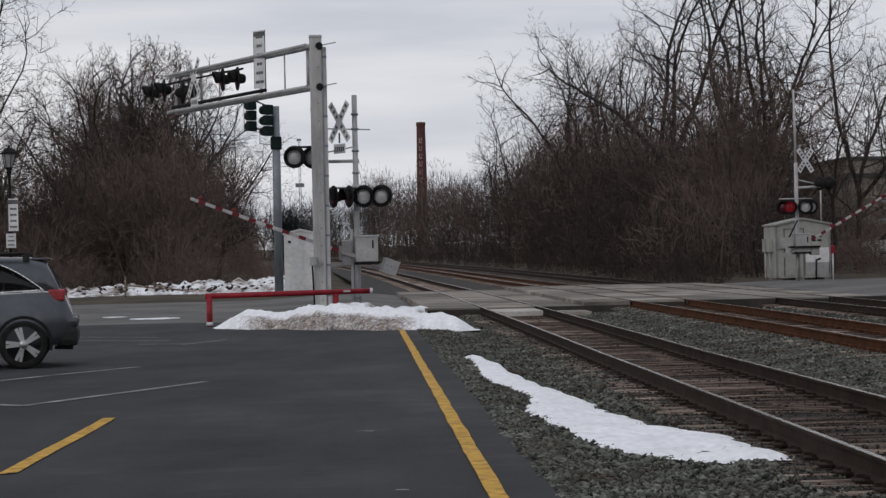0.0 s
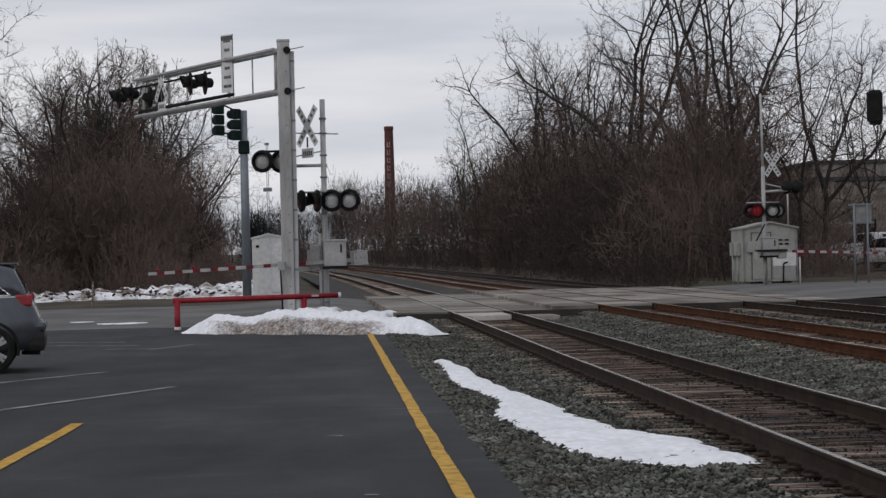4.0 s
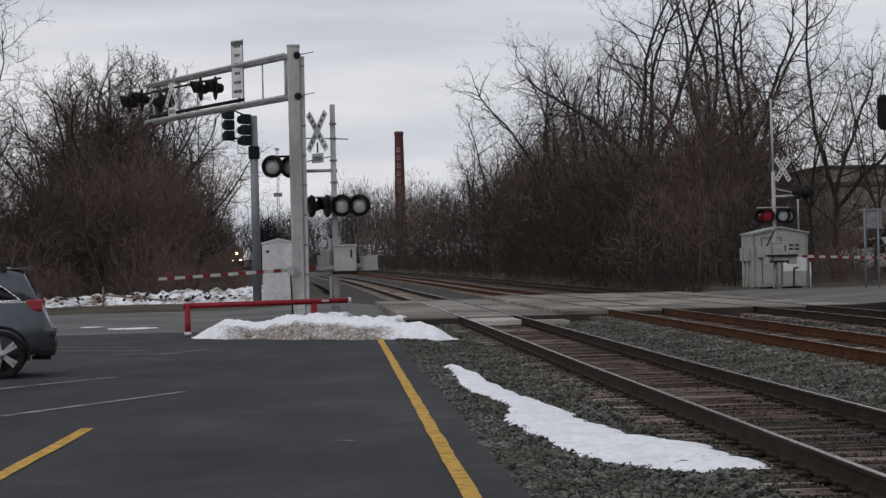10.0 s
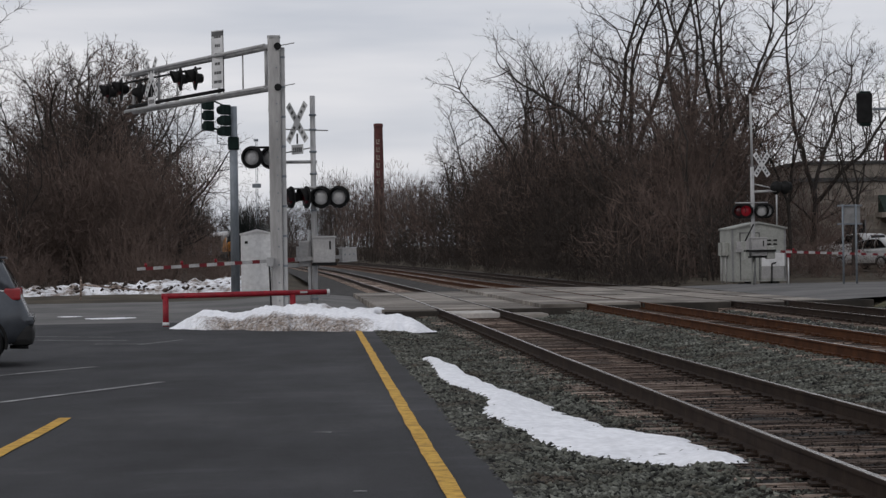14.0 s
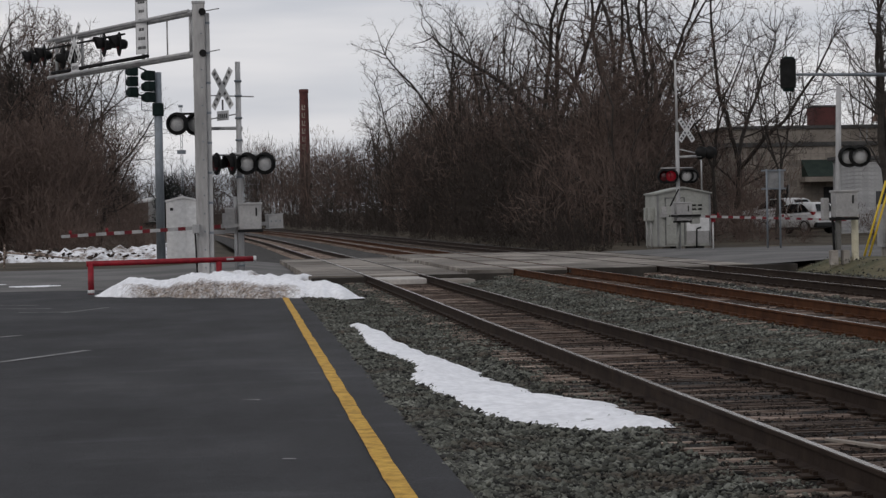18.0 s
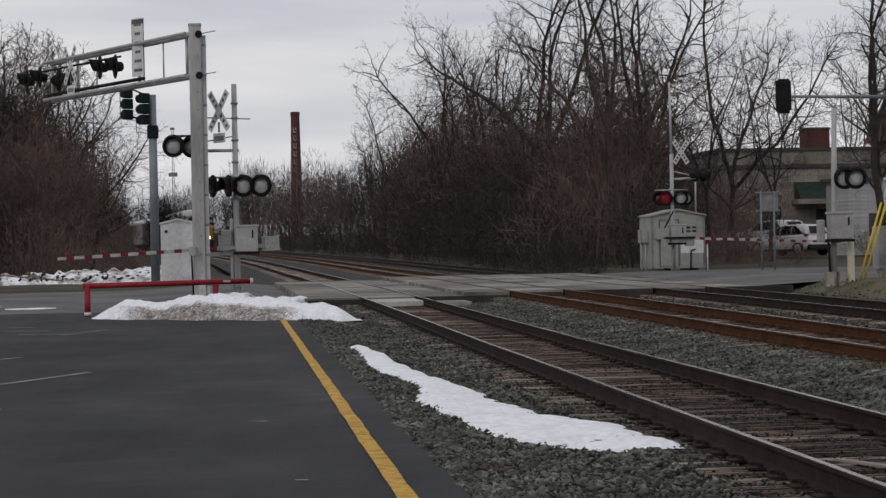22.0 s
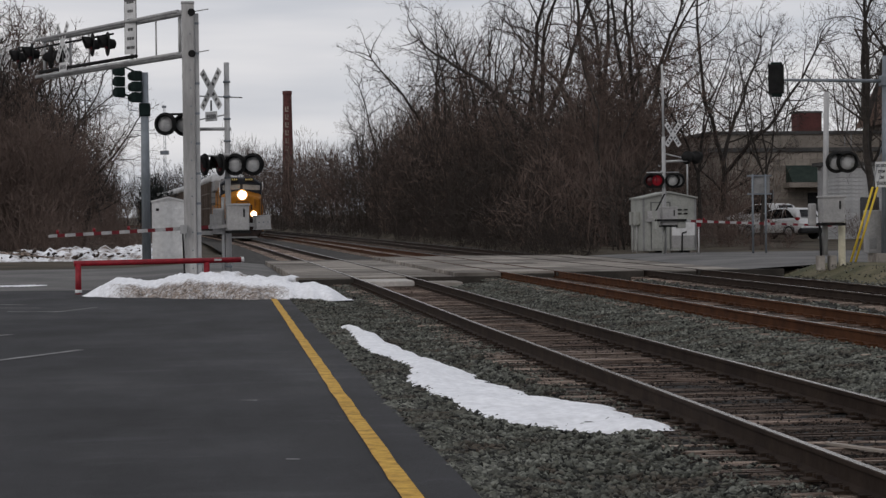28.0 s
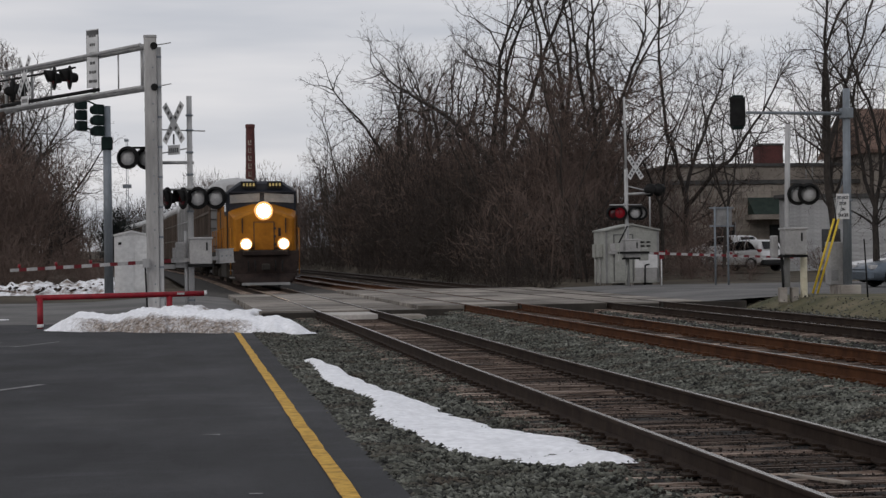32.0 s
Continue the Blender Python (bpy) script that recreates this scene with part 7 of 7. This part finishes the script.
# ---- ballast stones ----
def stones(name, n, place, size, mat, label, seed):
    """Many small angular stones in one mesh, each an uneven six-cornered chip."""
    r = np.random.RandomState(seed)
    base = np.array([(1, 0, 0), (-1, 0, 0), (0, 1, 0), (0, -1, 0), (0, 0, 1), (0, 0, -1)], float) * 0.56
    tris = np.array([(0, 2, 4), (2, 1, 4), (1, 3, 4), (3, 0, 4), (2, 0, 5), (1, 2, 5), (3, 1, 5), (0, 3, 5)])
    c = np.array([place(*p) for p in r.rand(n, 2)])
    s = r.uniform(size[0], size[1], (n, 1, 1)) * r.uniform(0.65, 1.3, (n, 1, 3)) * np.array((1.1, 1.0, 0.72))
    v = base[None] * s + r.uniform(-0.24, 0.24, (n, 6, 3)) * s
    a, b = r.uniform(0, 2 * np.pi, n), r.uniform(-0.8, 0.8, n)
    ca, sa, cb, sb = np.cos(a), np.sin(a), np.cos(b), np.sin(b)
    o, i = np.zeros(n), np.ones(n)
    rz = np.stack([ca, -sa, o, sa, ca, o, o, o, i], 1).reshape(n, 3, 3)
    rx = np.stack([i, o, o, o, cb, -sb, o, sb, cb], 1).reshape(n, 3, 3)
    v = np.einsum("nij,nkj->nki", rz @ rx, v) + c[:, None, :]
    f = (tris[None] + np.arange(n)[:, None, None] * 6).reshape(-1, 3)
    me = bpy.data.meshes.new(name)
    me.vertices.add(n * 6)
    me.vertices.foreach_set("co", v.ravel())
    me.loops.add(len(f) * 3)
    me.loops.foreach_set("vertex_index", f.ravel())
    me.polygons.add(len(f))
    me.polygons.foreach_set("loop_start", np.arange(len(f)) * 3)
    me.update(calc_edges=True)
    me.materials.append(M[mat])
    return tagged(new(name, me), label, "ballast", kind="stuff")


def depth(v, a=10.2, b=52.0):
    """Rows spread so that the near ground gets more stones."""
    return a * (b / a) ** v


def shoulder_spot(u, v):
    y = depth(v)
    x = 1.30 + (3.2 - 1.30) * u ** 0.93 + bend(y) * u
    return (x, y, bed_height(x, y) + 0.002 + (0.036 * (v * 7919 % 1) - 0.01) * smooth(1.4, 2.0, x) - 0.008)


def between_spot(u, v):
    y = depth(v, 15.0)
    x = 5.72 + (7.2 - 5.72) * u + bend(y)
    return (x, y, bed_height(x, y) + 0.006)


def crib_spot(k):
    def spot(u, v):
        y = depth(v, 10.0 if k == 0 else 16.0)
        y = 8.0 + round((y - 8.26) / 0.52) * 0.52 + 0.26 + (random.Random(int(u * 1e6)).random() - 0.5) * 0.24
        xc, zr = TRACKS[k]
        x = xc + bend(y) + (u - 0.5) * 2.7
        return (x, y, zr + rise(y) - 0.194)
    return spot


def right_spot(u, v):
    y = depth(v, 18.0)
    x = (9.8 + 1.5 * u if v * 97 % 1 < 0.6 else 13.9 + 1.6 * u) + bend(y)
    return (x, y, bed_height(x, y) + 0.006)


stones("shoulder_ballast", 44000, shoulder_spot, (0.022, 0.062), "stone", "grey crushed stone on the track shoulder", 1)
stones("middle_ballast", 24000, between_spot, (0.03, 0.062), "stone", "grey crushed stone between the tracks", 2)
stones("crib_ballast", 11000, crib_spot(0), (0.018, 0.045), "crib", "dirty brown stone between the sleepers", 3)
stones("crib_ballast", 3000, crib_spot(1), (0.025, 0.055), "crib", "dirty brown stone between the sleepers", 4)
def end_spot(k, side):
    """Stones heaped over the sleeper ends outside the rails, thinner close to the lot."""
    def spot(u, v):
        y = depth(v, 11.0 if k == 0 else 16.0)
        xc, zr = TRACKS[k]
        x = xc + bend(y) + side * (0.88 + 0.55 * u ** 0.7)
        cover = 0.0 if k else -0.02 * (1 - smooth(18, 30, y))
        return (x, y, zr + rise(y) - 0.172 + cover - 0.05 * u * u)
    return spot


stones("end_ballast", 5000, end_spot(0, -1), (0.022, 0.05), "stone", "grey stone heaped over the sleeper ends", 21)
stones("end_ballast", 2500, end_spot(0, 1), (0.025, 0.055), "stone", "grey stone heaped over the sleeper ends", 22)
stones("end_ballast", 6500, end_spot(1, -1), (0.03, 0.06), "stone", "grey stone heaped over the sleeper ends", 23)
def litter_spot(u, v):
    y = depth(v, 11.5)
    xc, zr = TRACKS[0]
    return (xc + bend(y) + (u - 0.5) * 3.4, y, zr + rise(y) - 0.17 - 0.05 * smooth(1.2, 1.6, abs(u - 0.5) * 3.4))


stones("track_litter", 5500, litter_spot, (0.008, 0.026), "crib", "brown grit and splinters strewn over the sleepers", 6)
def clod_spot(u, v):
    x, y, z = bank_place(u, (v - 0.75) * 2.6, 0)
    return (x, y, z + 0.10 + (0.22 + 0.3 * u) * (1 - abs(v - 0.75) * 1.1))


stones("bank_debris", 250, clod_spot, (0.05, 0.2), "dirt", "dark clods and litter in the dirty snow bank", 12)
def verge_spot(u, v):
    y = 40.0 + 12.0 * v
    x = 14.6 + 1.9 * u * u
    return (x, y, max(land(x, y) + 0.03, bed_height(x, y)) + 0.03)


stones("verge_stones", 900, verge_spot, (0.02, 0.055), "stone", "scattered grey stones at the edge of the verge", 15)
stones("far_ballast", 6000, right_spot, (0.04, 0.09), "stone", "grey crushed stone beside the far tracks", 5)


# ---- movement ----
def on_track(y):
    """Pose of a vehicle whose front stands at y on the nearest track, heading along the bend."""
    back = y + 17.0
    turn = math.degrees(math.atan2(-(bend(back) - bend(y)), 17.0))
    tilt = math.degrees(math.atan2(rise(back) - rise(y), 17.0))
    return pose(TRACKS[0][0] + 0.05 + bend(y), y, TRACKS[0][1] + rise(y), tilt, 0, turn)


def motions():
    for ob, behind in TRAIN:
        walk(ob, [(t, on_track(90.0 + 16.4 * (32.0 - t) + behind)) for t in range(0, 33, 2)])
    fall = ((0.0, 20.5), (0.4, 17.3), (0.8, 14.2), (1.2, 10.8), (1.6, 7.4), (2.0, 4.6), (2.4, 1.8), (2.8, -0.6), (3.2, -2.1), (3.6, -2.6), (4.0, -2.6), (32.0, -2.6))
    walk(GATE_ARM, [(t, pose(0.0, 0.05, 1.62, 0, a, 8.0)) for t, a in fall])
    far = ((0.0, 29.5), (0.4, 26.0), (0.8, 22.0), (1.2, 18.3), (1.6, 14.5), (2.0, 10.5), (2.4, 6.5), (2.8, 2.0), (3.2, -1.8), (3.6, -2.6), (4.0, -2.5), (32.0, -2.5))
    walk(FAR_ARM, [(t, pose(0.0, -0.25, 1.32, 0, -a, 0)) for t, a in far])


motions()
